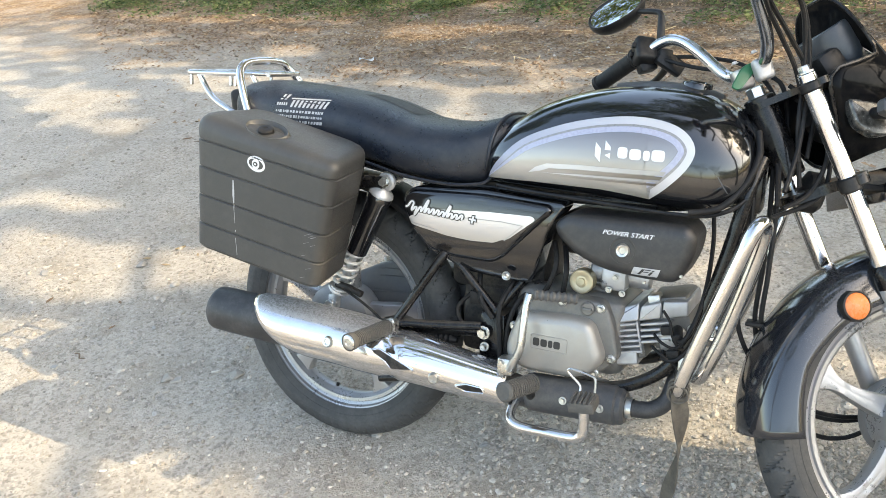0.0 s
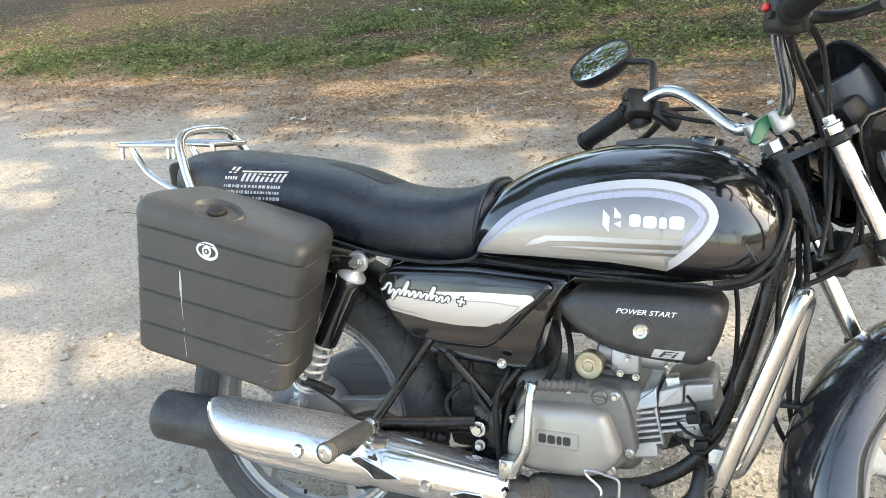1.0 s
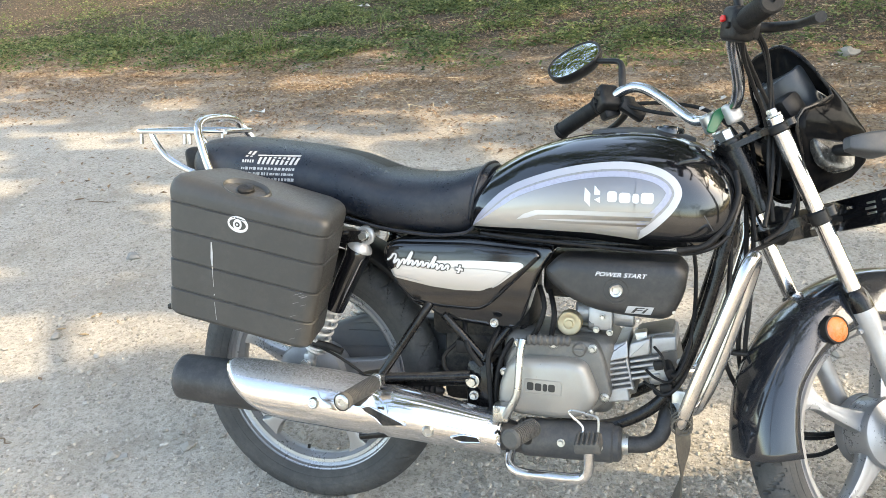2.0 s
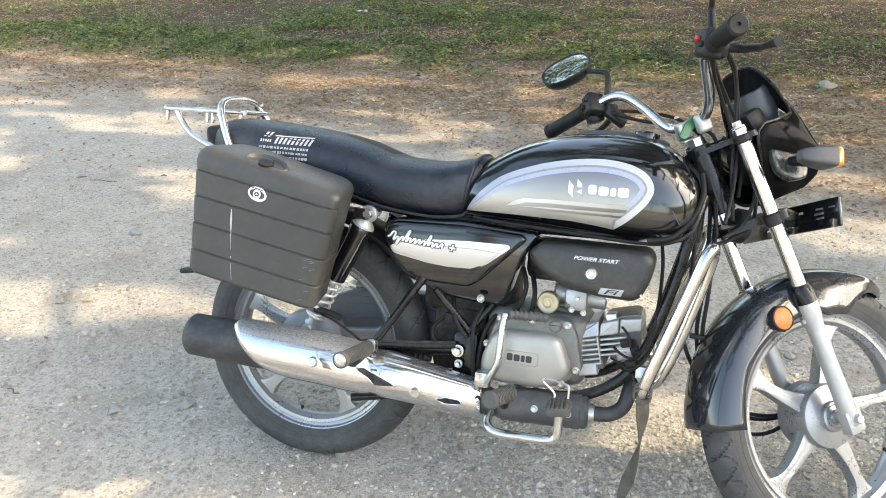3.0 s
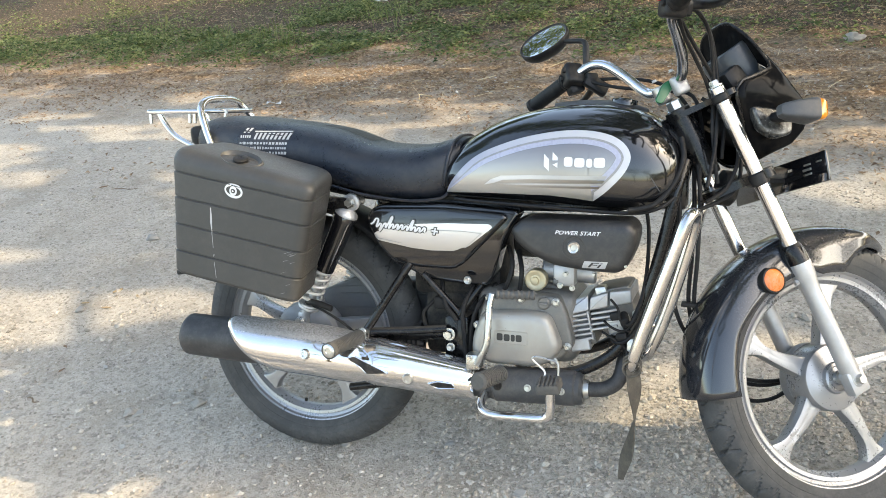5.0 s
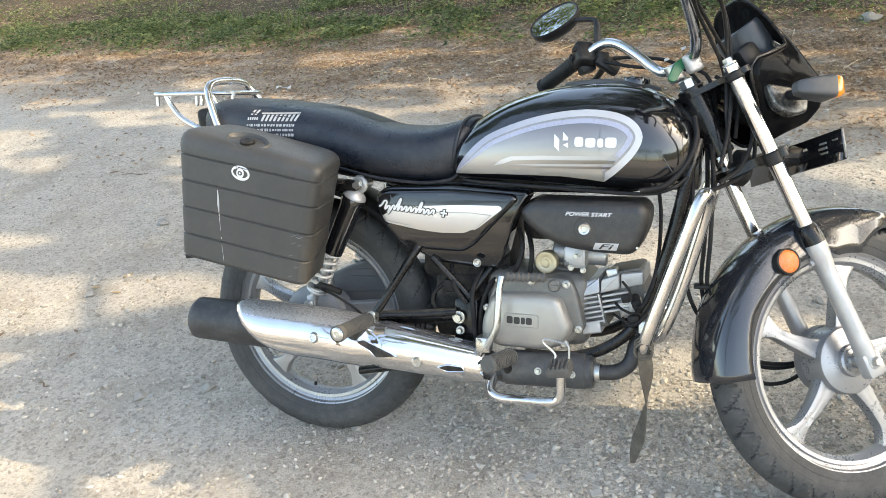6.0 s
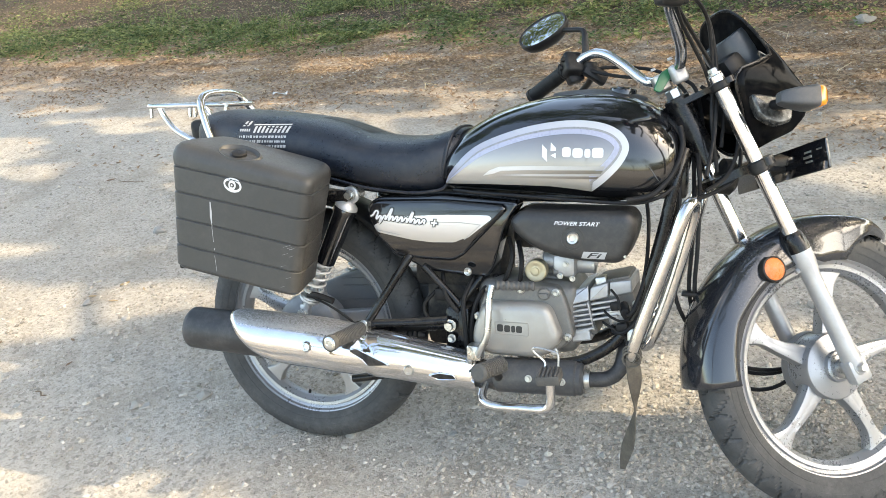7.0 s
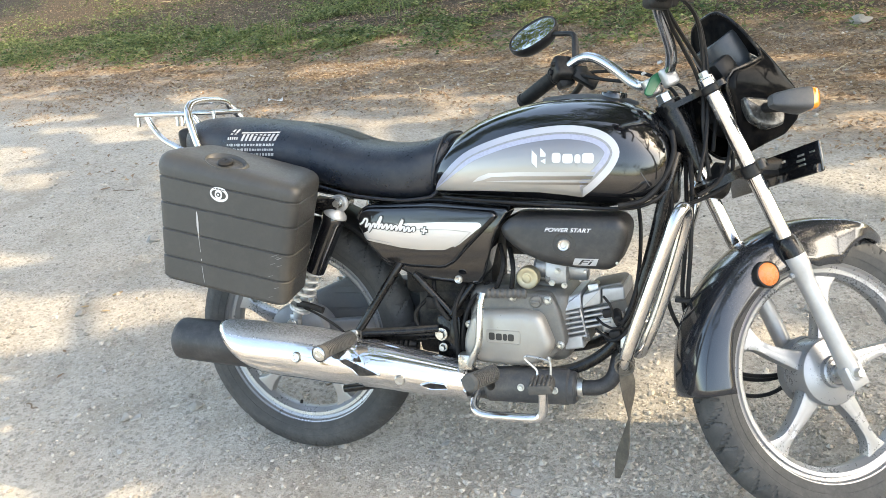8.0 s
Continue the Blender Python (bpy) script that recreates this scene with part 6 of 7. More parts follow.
        for y, dz in ((-1.34, 1.0), (-1.30, 0.80), (-1.20, 0.50), (-1.06, 0.24), (-0.86, 0.08), (-0.55, 0.0), (-0.2, -0.04), (0, -0.05), (0.2, -0.04), (0.55, 0.0), (0.86, 0.08), (1.06, 0.24), (1.20, 0.50), (1.30, 0.80), (1.34, 1.0)):
            y = math.copysign(min(abs(y), 1.02 + (abs(y) - 1.02) * spread), y)
            ring_pts.append(FRONT + Vector((math.cos(ang) * (r - dz * skirt), y * w, math.sin(ang) * (r - dz * skirt))))
        rows.append(ring_pts)
    bm = bmesh.new()
    loft(bm, rows, caps=False, wrap=False)
    fender = fpart("front_mudguard", bm, FENDER, None, "glossy black front mudguard with dust specks", 60)
    fender.modifiers.new("thickness", 'SOLIDIFY').thickness = 0.003
    bm = bmesh.new()
    lathe(bm, [(0.0001, 0.012), (0.020, 0.011), (0.023, 0.009), (0.0235, 0.0)], FRONT + Vector((-0.194, -0.082, 0.192)), (0, -1, 0.05), 32)
    lamp = fpart("side_reflector", bm, ORANGE, fender, "round orange side reflector")
    bm = bmesh.new()
    lathe(bm, [(0.0232, 0.010), (0.0262, 0.009), (0.0268, -0.006)], FRONT + Vector((-0.194, -0.082, 0.192)), (0, -1, 0.05), 32)
    box(bm, FRONT + Vector((-0.188, -0.072, 0.192)), (0.050, 0.010, 0.040), 0.006, Matrix.Rotation(radians(25), 4, 'Y'))
    fpart("reflector_rim", bm, PLASTIC, lamp)
    bm = bmesh.new()
    shape = [(-0.162, 0.280), (-0.142, 0.284), (-0.122, 0.232), (-0.128, 0.200), (-0.146, 0.208), (-0.160, 0.240)]
    pillow(bm, rounded([(FRONT.x + x, FRONT.z + z) for x, z in shape], 0.01, 3), -0.082, 0.014, 0.003)
    fpart("mudguard_stay", bm, PLASTIC, fender, "black mudguard stay")
    # cables
    lines = [[(0.775, -0.215, 0.98), (0.835, -0.16, 1.01), (0.90, -0.10, 0.99), (0.93, -0.06, 0.90), (0.93, -0.05, 0.80), (0.95, -0.03, 0.70)],
             [(0.76, -0.21, 0.985), (0.82, -0.15, 1.03), (0.91, -0.08, 1.01), (0.945, -0.05, 0.92), (0.93, -0.06, 0.78), (0.90, -0.07, 0.68)],
             [(0.775, 0.215, 0.985), (0.84, 0.17, 0.98), (0.90, 0.10, 0.95), (0.93, 0.04, 0.88), (0.92, 0.0, 0.78), (0.91, -0.03, 0.66)],
             [(0.765, 0.205, 0.98), (0.82, 0.16, 0.955), (0.88, 0.09, 0.93), (0.93, 0.02, 0.90), (0.94, 0.0, 0.80)],
             [(0.768, -0.205, 0.978), (0.812, -0.150, 0.962), (0.862, -0.105, 0.935), (0.912, -0.066, 0.895), (0.935, -0.050, 0.83), (0.935, -0.045, 0.74)],
             [(0.770, -0.198, 0.984), (0.825, -0.140, 0.972), (0.885, -0.090, 0.945), (0.938, -0.055, 0.905), (0.962, -0.045, 0.84), (0.955, -0.040, 0.75)],
             [(0.92, -0.03, 0.88), (0.965, -0.05, 0.84), (0.985, -0.055, 0.76), (0.96, -0.05, 0.69), (0.91, -0.05, 0.655)],
             [(0.94, -0.02, 0.86), (0.985, -0.035, 0.82), (1.0, -0.04, 0.74), (0.98, -0.035, 0.68), (0.90, -0.03, 0.64)]]
    for line in lines:
        bm = bmesh.new()
        tube(bm, line, 0.0042, 8, 6)
        fpart("cable", bm, SOFT, None, "black control cable")
    for y, x in ((0.0, 0.0), (0.012, 0.012), (-0.006, 0.040)):
        bm = bmesh.new()
        tube(bm, [(0.930 - x, y - 0.02, 0.76), (0.936 - x, y - 0.04, 0.66), (0.936 - x, y - 0.05, 0.55), (0.934 - x, y - 0.05, 0.45), (0.955 - x * 0.5, y - 0.03, 0.36), (1.02, y + 0.02, 0.285 - x), (1.10, y + 0.07, 0.262 - x), (1.18, y + 0.09, 0.285)], 0.0045, 8, 6)
        part("wheel_cable", bm, SOFT, bike, "black cable looping to the front hub")
    bm = bmesh.new()
    box(bm, (0.925, -0.045, 0.452), (0.036, 0.028, 0.008), 0.002)
    part("cable_guide", bm, PLASTIC, bike)
    # headlamp shell behind the cowl, horn
    bm = bmesh.new()
    lathe(bm, [(0.0001, -0.055), (0.035, -0.05), (0.062, -0.02), (0.068, 0.02), (0.068, 0.05)], (1.03, 0.0, 0.855), (1, 0, 0), 32)
    fpart("headlamp_bucket", bm, PLASTIC, None, "black headlamp bucket")
    bm = bmesh.new()
    lathe(bm, [(0.0001, 0.02), (0.03, 0.018), (0.038, 0.010), (0.038, -0.01), (0.02, -0.02), (0.0001, -0.02)], (0.995, 0.01, 0.70), (0.9, -0.2, -0.1), 28)
    fpart("horn", bm, GRIME_SHADE, None, "black round horn")


build_front()


# ---- pannier case on its bracket ----
def build_pannier():
    """A moulded box: rounded outline stacked in levels with grooves, a domed lid and a lock recess."""
    case = new("pannier_case")
    case.matrix_world = BIKE @ pose(0.005, -0.242, 0.469, 0, 13.0, 0)
    tagged(case, "dark grey plastic motorcycle pannier case with a white scratch", "pannier")

    def level(z, inset=0.0, drop=0.0):
        """The outline at one height."""
        t = z / 0.29
        xr, xf = -0.188 - 0.044 * t, 0.130 - 0.001 * t
        y0, y1 = -0.086 - 0.011 * t, 0.080
        c = [(xr + 0.02 + inset, y1 - inset * 0.4), (xr + inset, y0 + inset), (xf - inset, y0 + inset), (xf - 0.040 - inset, y1 - inset * 0.4)]
        slope = 0.018 * (1 - max(0.0, (t - 0.85) / 0.15))
        return [Vector((q.x, q.y, z + slope * (q.x + 0.19) / 0.31)) for q in rounded([Vector(v) for v in c], 0.030, 7)]

    rings = [level(-0.002, 0.014), level(0.001, 0.005), level(0.008, 0.0)]
    for g in (0.054, 0.114, 0.173, 0.230):
        rings += [level(g - 0.0028, 0.0), level(g - 0.0014, 0.0012), level(g - 0.0004, 0.0026), level(g + 0.0008, 0.0026), level(g + 0.0030, 0.0008)]
    rings += [level(0.250, 0.0), level(0.264, 0.0015), level(0.276, 0.006), level(0.284, 0.013), level(0.288, 0.023), level(0.290, 0.04)]
    # the lid slopes to its outer side and has a scoop for the lock
    for r in rings:
        for v in r:
            if v.z > 0.22:
                v.z -= 0.10 * max(0, -v.y - 0.01) * (v.z - 0.22) / 0.07
    bm = bmesh.new()
    made = loft(bm, rings, caps=False)
    bm.faces.new(made[0][::-1])
    top = bm.faces.new(made[-1])
    bmesh.ops.triangulate(bm, faces=[top])
    body = part("case_shell", bm, CASE, case, "ribbed matt dark grey shell", 30)
    skin = tree_of(body)

    # lock scoop: a shallow dish with a raised rim, and its button
    c = Vector((-0.070, -0.060, 0.2838))
    lean = Vector((0, -0.42, 1)).normalized()
    u = Vector((1, 0, 0))
    w = lean.cross(u)
    rows = []
    for r, h in ((1.14, -0.008), (1.07, 0.001), (1.0, 0.005), (0.93, 0.0035), (0.82, -0.0025), (0.6, -0.004), (0.3, -0.0045), (0.02, -0.0045)):
        rows.append([c + u * (0.049 * r * math.cos(a)) + w * (0.029 * r * math.sin(a)) + lean * h for a in [2 * math.pi * k / 36 for k in range(36)]])
    bm = bmesh.new()
    loft(bm, rows, caps=False)
    part("lock_scoop", bm, CASE, body, "oval lock scoop")
    bm = bmesh.new()
    lathe(bm, [(0.0001, 0.007), (0.004, 0.007), (0.0045, 0.008), (0.013, 0.008), (0.016, 0.006), (0.0165, -0.004)], c + Vector((0.003, -0.006, 0)), lean, 28)
    part("lock_button", bm, PLASTIC, body, "round black lock button")

    def oval(a, b, cx=-0.056, cz=0.2225, n=36):
        return [(cx + a * math.cos(t), cz + b * math.sin(t)) for t in [2 * math.pi * k / n for k in range(n)]]

    sticker("badge", [oval(0.0225, 0.0155)], skin, WHITE, body, 0.0006, "white oval badge", step=0.004)
    sticker("badge_ring", [oval(0.0180, 0.0098)], skin, CASE, body, 0.0014, step=0.003)
    sticker("badge_middle", [oval(0.0092, 0.0105)], skin, WHITE, body, 0.0022, step=0.003)
    sticker("badge_eye", [oval(0.0056, 0.0048)], skin, CASE, body, 0.0030, step=0.003)
    sticker("badge_centre", [oval(0.0024, 0.0020)], skin, WHITE, body, 0.0038, step=0.003)
    sticker("scratch", [[(-0.1085, 0.172), (-0.1060, 0.172), (-0.1005, 0.150), (-0.0970, 0.126), (-0.0990, 0.124), (-0.1040, 0.140)], [(-0.0985, 0.124), (-0.0972, 0.124), (-0.088, 0.085), (-0.0888, 0.085)],
                         [(-0.0855, 0.071), (-0.0835, 0.071), (-0.0845, 0.066), (-0.0855, 0.066)], [(-0.0820, 0.055), (-0.0812, 0.055), (-0.071, 0.020), (-0.0720, 0.020)]], skin, OFFWHITE, body, 0.0005, "pale scratch")
    for k in range(9):
        x, z = 0.075 + 0.03 * random.random(), 0.02 + 0.11 * random.random()
        s = 0.6 + random.random()
        sticker("scuff", [[(x, z), (x + 0.010 * s, z + 0.006 * s), (x + 0.0105 * s, z + 0.0066 * s), (x, z + 0.0008)]], skin, GREY_LINE, body, 0.0005)
    bm = bmesh.new()
    box(bm, (-0.05, 0.090, 0.145), (0.25, 0.016, 0.22), 0.005)
    part("inner_half", bm, PLASTIC, case, "black inner half")
    bm = bmesh.new()
    tube(bm, [(-0.15, -0.10, 0.735), (-0.14, -0.138, 0.70), (-0.12, -0.142, 0.56), (-0.05, -0.142, 0.50), (0.03, -0.142, 0.50), (0.07, -0.142, 0.56), (0.09, -0.142, 0.645), (0.12, -0.135, 0.660), (0.165, -0.118, 0.658)], 0.007, 10, 5)
    part("pannier_carrier", bm, FRAME, bike, "black tubular pannier carrier")
    bm = bmesh.new()
    box(bm, (0.130, -0.130, 0.652), (0.075, 0.010, 0.028), 0.003)
    part("carrier_bracket", bm, FRAME, bike)


build_pannier()


# ---- strap tied to the crash guard ----
def build_strap():
    rows = []
    top, low = BIKE @ Vector((0.827, -0.213, 0.352)), Vector((0.789, -0.121, 0.086))
    for k in range(29):
        t = k / 28
        c = top.lerp(low, t) + Vector((0.012 * math.sin(t * 4.2), 0, 0))
        a = radians(25 + 150 * t)
        w = 0.012 + 0.007 * math.sin(math.pi * min(1, t * 2.2)) if t < 0.45 else 0.016 - 0.010 * max(0, (t - 0.78) / 0.22)
        d = Vector((math.cos(a), math.sin(a), 0))
        nrm = Vector((-d.y, d.x, 0)) * 0.0012
        rows.append([c - d * w - nrm, c - nrm * 1.6, c + d * w - nrm, c + d * w + nrm, c + nrm * 1.6, c - d * w + nrm])
    bm = bmesh.new()
    loft(bm, rows)
    strap = part("hanging_strap", bm, STRAP, None)
    tagged(strap, "worn grey-brown strap hanging from the leg guard", "strap")
    bm = bmesh.new()
    for k in range(3):
        tube(bm, [top + Vector((0.018 * math.cos(a), 0.006 * k - 0.004, 0.018 * math.sin(a) + 0.004 * k)) for a in [2 * math.pi * j / 14 for j in range(14)]], 0.0022, 6, 1, closed=True)
    part("knot", bm, STRAP, strap)


build_strap()


# ---- unseen trees round the yard, added for shade; their crowns are cut to break the sunlight ----
def leaf_material(name, a, b, through=0.35):
    m = bpy.data.materials.new(name)
    m.use_nodes = True
    n, l = m.node_tree.nodes, m.node_tree.links
    bsdf = n["Principled BSDF"]
    geo = n.new("ShaderNodeNewGeometry")
    mix = n.new("ShaderNodeMix")
    mix.data_type = 'RGBA'
    mix.inputs["A"].default_value, mix.inputs["B"].default_value = (*a, 1), (*b, 1)
    l.new(geo.outputs["Random Per Island"], mix.inputs["Factor"])
    place = n.new("ShaderNodeTexCoord")
    vein = n.new("ShaderNodeTexNoise")
    vein.inputs["Scale"].default_value = 60
    l.new(place.outputs["Object"], vein.inputs["Vector"])
    hue = n.new("ShaderNodeHueSaturation")
    shift = n.new("ShaderNodeMapRange")
    shift.inputs["To Min"].default_value, shift.inputs["To Max"].default_value = 0.7, 1.3
    l.new(vein.outputs["Fac"], shift.inputs["Value"])
    l.new(shift.outputs["Result"], hue.inputs["Value"])
    l.new(mix.outputs["Result"], hue.inputs["Color"])
    l.new(hue.outputs["Color"], bsdf.inputs["Base Color"])
    bsdf.inputs["Roughness"].default_value = 0.6
    bsdf.inputs["Specular IOR Level"].default_value = 0.3
    if through:
        glow = n.new("ShaderNodeBsdfTranslucent")
        l.new(hue.outputs["Color"], glow.inputs["Color"])
        both = n.new("ShaderNodeMixShader")
        both.inputs[0].default_value = through
        l.new(bsdf.outputs[0], both.inputs[1])
        l.new(glow.outputs[0], both.inputs[2])
        l.new(both.outputs[0], n["Material Output"].inputs["Surface"])
    return m


LEAF = leaf_material("tree_leaf", (0.040, 0.072, 0.018), (0.110, 0.140, 0.040), 0.45)
BARK = material("bark", (0.12, 0.095, 0.07), 0.9, second=(0.07, 0.055, 0.04), scale=6, bump=1.0, bump_scale=40)
WEED = leaf_material("weed_leaf", (0.034, 0.074, 0.024), (0.27, 0.30, 0.125), 0.4)
GRASS = leaf_material("grass_blade", (0.08, 0.135, 0.035), (0.27, 0.28, 0.11), 0.35)
LITTER = leaf_material("dry_leaf", (0.15, 0.092, 0.058), (0.40, 0.285, 0.185), 0.1)
STRAW = leaf_material("straw", (0.30, 0.23, 0.13), (0.50, 0.42, 0.28), 0.1)
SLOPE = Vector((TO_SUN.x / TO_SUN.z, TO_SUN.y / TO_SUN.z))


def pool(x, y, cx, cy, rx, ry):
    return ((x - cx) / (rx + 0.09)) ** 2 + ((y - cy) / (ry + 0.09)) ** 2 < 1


# hand-placed patches of sun on the ground: centre and half widths
SUN_POOLS = ((-1.45, 0.47, 0.36, 0.12), (-1.05, 0.66, 0.22, 0.08), (-1.25, 0.02, 0.24, 0.11), (-1.05, -0.19, 0.26, 0.10), (-0.36, -0.31, 0.22, 0.055), (-0.75, -0.36, 0.3, 0.06),
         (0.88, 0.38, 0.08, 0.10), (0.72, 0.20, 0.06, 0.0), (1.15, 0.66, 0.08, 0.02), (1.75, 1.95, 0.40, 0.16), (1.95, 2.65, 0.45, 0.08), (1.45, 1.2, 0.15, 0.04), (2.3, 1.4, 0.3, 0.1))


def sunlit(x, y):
    """Where sun is meant to reach the ground: set pools and noise streaks that crown leaves must leave free."""
    if any(pool(x, y, *p) for p in SUN_POOLS):
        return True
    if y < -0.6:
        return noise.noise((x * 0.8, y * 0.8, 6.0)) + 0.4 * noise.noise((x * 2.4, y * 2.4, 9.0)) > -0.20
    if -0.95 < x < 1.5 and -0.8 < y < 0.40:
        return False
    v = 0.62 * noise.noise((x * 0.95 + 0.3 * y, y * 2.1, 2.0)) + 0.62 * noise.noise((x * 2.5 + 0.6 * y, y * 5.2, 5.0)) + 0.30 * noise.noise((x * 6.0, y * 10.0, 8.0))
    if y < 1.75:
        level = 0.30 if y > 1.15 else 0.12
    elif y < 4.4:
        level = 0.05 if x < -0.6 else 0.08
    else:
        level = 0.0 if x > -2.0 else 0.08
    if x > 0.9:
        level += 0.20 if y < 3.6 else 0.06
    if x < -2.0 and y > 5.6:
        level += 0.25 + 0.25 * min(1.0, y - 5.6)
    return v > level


def tree(x, y, height, crowns, leaves, seed, cut_pools=True, size=0.155):
    rnd = random.Random(seed)
    base = new("tree")
    base.matrix_world = pose(x, y, rise(x, y))
    tagged(base, "unseen broad tree with a green crown, added for shade and reflections", "tree", "trees round the yard")
    bm = bmesh.new()
    fork = Vector((rnd.uniform(-0.3, 0.3), rnd.uniform(-0.3, 0.3), height * 0.42))
    tube(bm, [(0, 0, -0.1), (0.03, 0.02, 0.5), fork * 0.6 + Vector((0.08, -0.05, 0)), fork], [0.20, 0.15, 0.12, 0.09], 14, 5)
    part("trunk", bm, BARK, base, "rough brown trunk")
    for cx, cy, cz, rx, ry, rz in crowns:
        bm = bmesh.new()
        end = Vector((cx, cy, cz))
        tube(bm, [fork - Vector((0, 0, 0.3)), fork.lerp(end, 0.4) + Vector((0, 0, -0.25)), end], [0.065, 0.035, 0.012], 9, 5)
        for k in range(7):
            tip = end + Vector((rnd.uniform(-1, 1) * rx * 0.8, rnd.uniform(-1, 1) * ry * 0.8, rnd.uniform(-0.5, 0.7) * rz))
            start = fork.lerp(end, rnd.uniform(0.5, 1.0))
            tube(bm, [start, start.lerp(tip, 0.5) + Vector((0, 0, 0.2)), tip], [0.013, 0.008, 0.004], 6, 4)
        part("limb", bm, BARK, base)
    verts, faces = [], []
    total = sum(c[3] * c[4] * c[5] for c in crowns)
    for cx, cy, cz, rx, ry, rz in crowns:
        for _ in range(int(leaves * rx * ry * rz / total)):
            d = Vector((rnd.gauss(0, 1), rnd.gauss(0, 1), rnd.gauss(0, 1))).normalized() * rnd.random() ** 0.38
            p = Vector((cx + d.x * rx, cy + d.y * ry, cz + d.z * rz))
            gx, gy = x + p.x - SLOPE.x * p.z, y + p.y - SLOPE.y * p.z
            # leave out leaves whose shadow would fall on a wanted sun patch
            if cut_pools and sunlit(gx, gy):
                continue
            a = rnd.uniform(0, 6.283)
            tilt = rnd.uniform(-0.9, 0.9)
            u = Vector((math.cos(a), math.sin(a), tilt)).normalized()
            w = u.cross(Vector((rnd.uniform(-0.5, 0.5), rnd.uniform(-0.5, 0.5), 1))).normalized()
            s = size * rnd.uniform(0.7, 1.3)
            i = len(verts)
            verts += [p - u * s, p + w * s * 0.45, p + u * s, p - w * s * 0.45]
            faces.append((i, i + 1, i + 2, i + 3))
    me = bpy.data.meshes.new("crown")
    me.from_pydata(verts, [], faces)
    me.materials.append(LEAF)
    crown = new("crown", me)
    crown.parent = base
    return base


CROWN = ((0, 0, 6.9, 3.4, 3.2, 1.5), (-2.2, 1.5, 6.3, 2.4, 2.2, 1.2), (2.0, -1.6, 6.5, 2.5, 2.3, 1.3), (1.5, 2.0, 7.4, 2.4, 2.2, 1.2), (-1.8, -1.9, 7.2, 2.4, 2.2, 1.2))
# unseen shade casters; the last four stand behind the camera to darken chrome reflections
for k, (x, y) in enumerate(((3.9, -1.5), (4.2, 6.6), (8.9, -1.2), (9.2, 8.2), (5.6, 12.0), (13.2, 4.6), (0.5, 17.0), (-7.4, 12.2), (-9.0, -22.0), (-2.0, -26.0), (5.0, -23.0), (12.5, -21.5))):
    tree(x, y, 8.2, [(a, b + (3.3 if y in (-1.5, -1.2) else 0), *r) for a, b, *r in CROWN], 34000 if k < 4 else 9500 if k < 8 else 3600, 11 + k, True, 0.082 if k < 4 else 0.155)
# unseen, set where the left mirror reflects its crown
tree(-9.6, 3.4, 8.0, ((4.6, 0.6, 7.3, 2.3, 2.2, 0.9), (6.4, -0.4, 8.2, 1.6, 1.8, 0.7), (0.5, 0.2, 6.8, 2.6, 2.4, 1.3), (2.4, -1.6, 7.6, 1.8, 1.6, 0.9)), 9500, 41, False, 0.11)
# unseen; its crown hangs overhead to darken sky reflections on the machine
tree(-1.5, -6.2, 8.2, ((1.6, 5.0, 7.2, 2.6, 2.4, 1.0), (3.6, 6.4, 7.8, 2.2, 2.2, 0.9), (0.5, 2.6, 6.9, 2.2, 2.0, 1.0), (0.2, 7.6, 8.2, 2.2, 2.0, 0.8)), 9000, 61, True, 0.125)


# ---- unseen dense bushes beyond the weeds and the open side, added to darken reflections ----
def unseen_thicket(count, seed, place, tall, label):
    """Unseen bushes added along a line; place gives a point of it for a share from 0 to 1."""
    rnd = random.Random(seed)
    verts, faces = [], []
    for _ in range(count):
        p = place(rnd.random())
        k = p.x + 0.7 * p.y
        top = tall * (1 + 0.4 * noise.noise((k * 0.22, 0, 3)) + 0.18 * noise.noise((k * 0.8, 0, 5)))
        p += Vector((rnd.gauss(0, 0.8), 1.6 * rnd.gauss(0, 1) + 1.5 * noise.noise((k * 0.3, 2, 1)), top * rnd.random() ** 0.8))
        a = rnd.uniform(0, 6.283)
        u = Vector((math.cos(a), math.sin(a), rnd.uniform(-0.8, 0.8))).normalized()
        w = u.cross(Vector((rnd.uniform(-0.6, 0.6), rnd.uniform(-0.6, 0.6), 1))).normalized()
        h = rnd.uniform(0.16, 0.34)
        i = len(verts)
        verts += [p - u * h, p + w * h * 0.5, p + u * h, p - w * h * 0.5]
        faces.append((i, i + 1, i + 2, i + 3))
    me = bpy.data.meshes.new("unseen_thicket")
    me.from_pydata(verts, [], faces)
    me.materials.append(LEAF)
    tagged(new("unseen_thicket", me), label, "bushes", kind="stuff")


unseen_thicket(26000, 77, lambda f: Vector((-34 + 68 * f, 21.5, 0)), 5.5, "unseen dense green bushes added on the far side to darken reflections")
# added only across the directions that the tank's front reflects
unseen_thicket(14000, 78, lambda f: Vector((26 * math.cos(-0.95 + 1.3 * f), 26 * math.sin(-0.95 + 1.3 * f), 0)), 4.6, "unseen dense green bushes added on the open side to darken tank reflections")


# ---- loose cover on the ground ----
def scatter(name, make, count, material_used, label, seed, category="ground cover"):
    """Many small pieces in one mesh."""
    rnd = random.Random(seed)
    verts, faces = [], []
    for _ in range(count):
        piece = make(rnd)
        if piece is None:
            continue
        v, f = piece
        i = len(verts)
        verts += v
        faces += [tuple(i + k for k in q) for q in f]
    me = bpy.data.meshes.new(name)
    me.from_pydata([tuple(v) for v in verts], [], faces)
    me.materials.append(material_used)
    return tagged(new(name, me), label, category, kind="stuff")


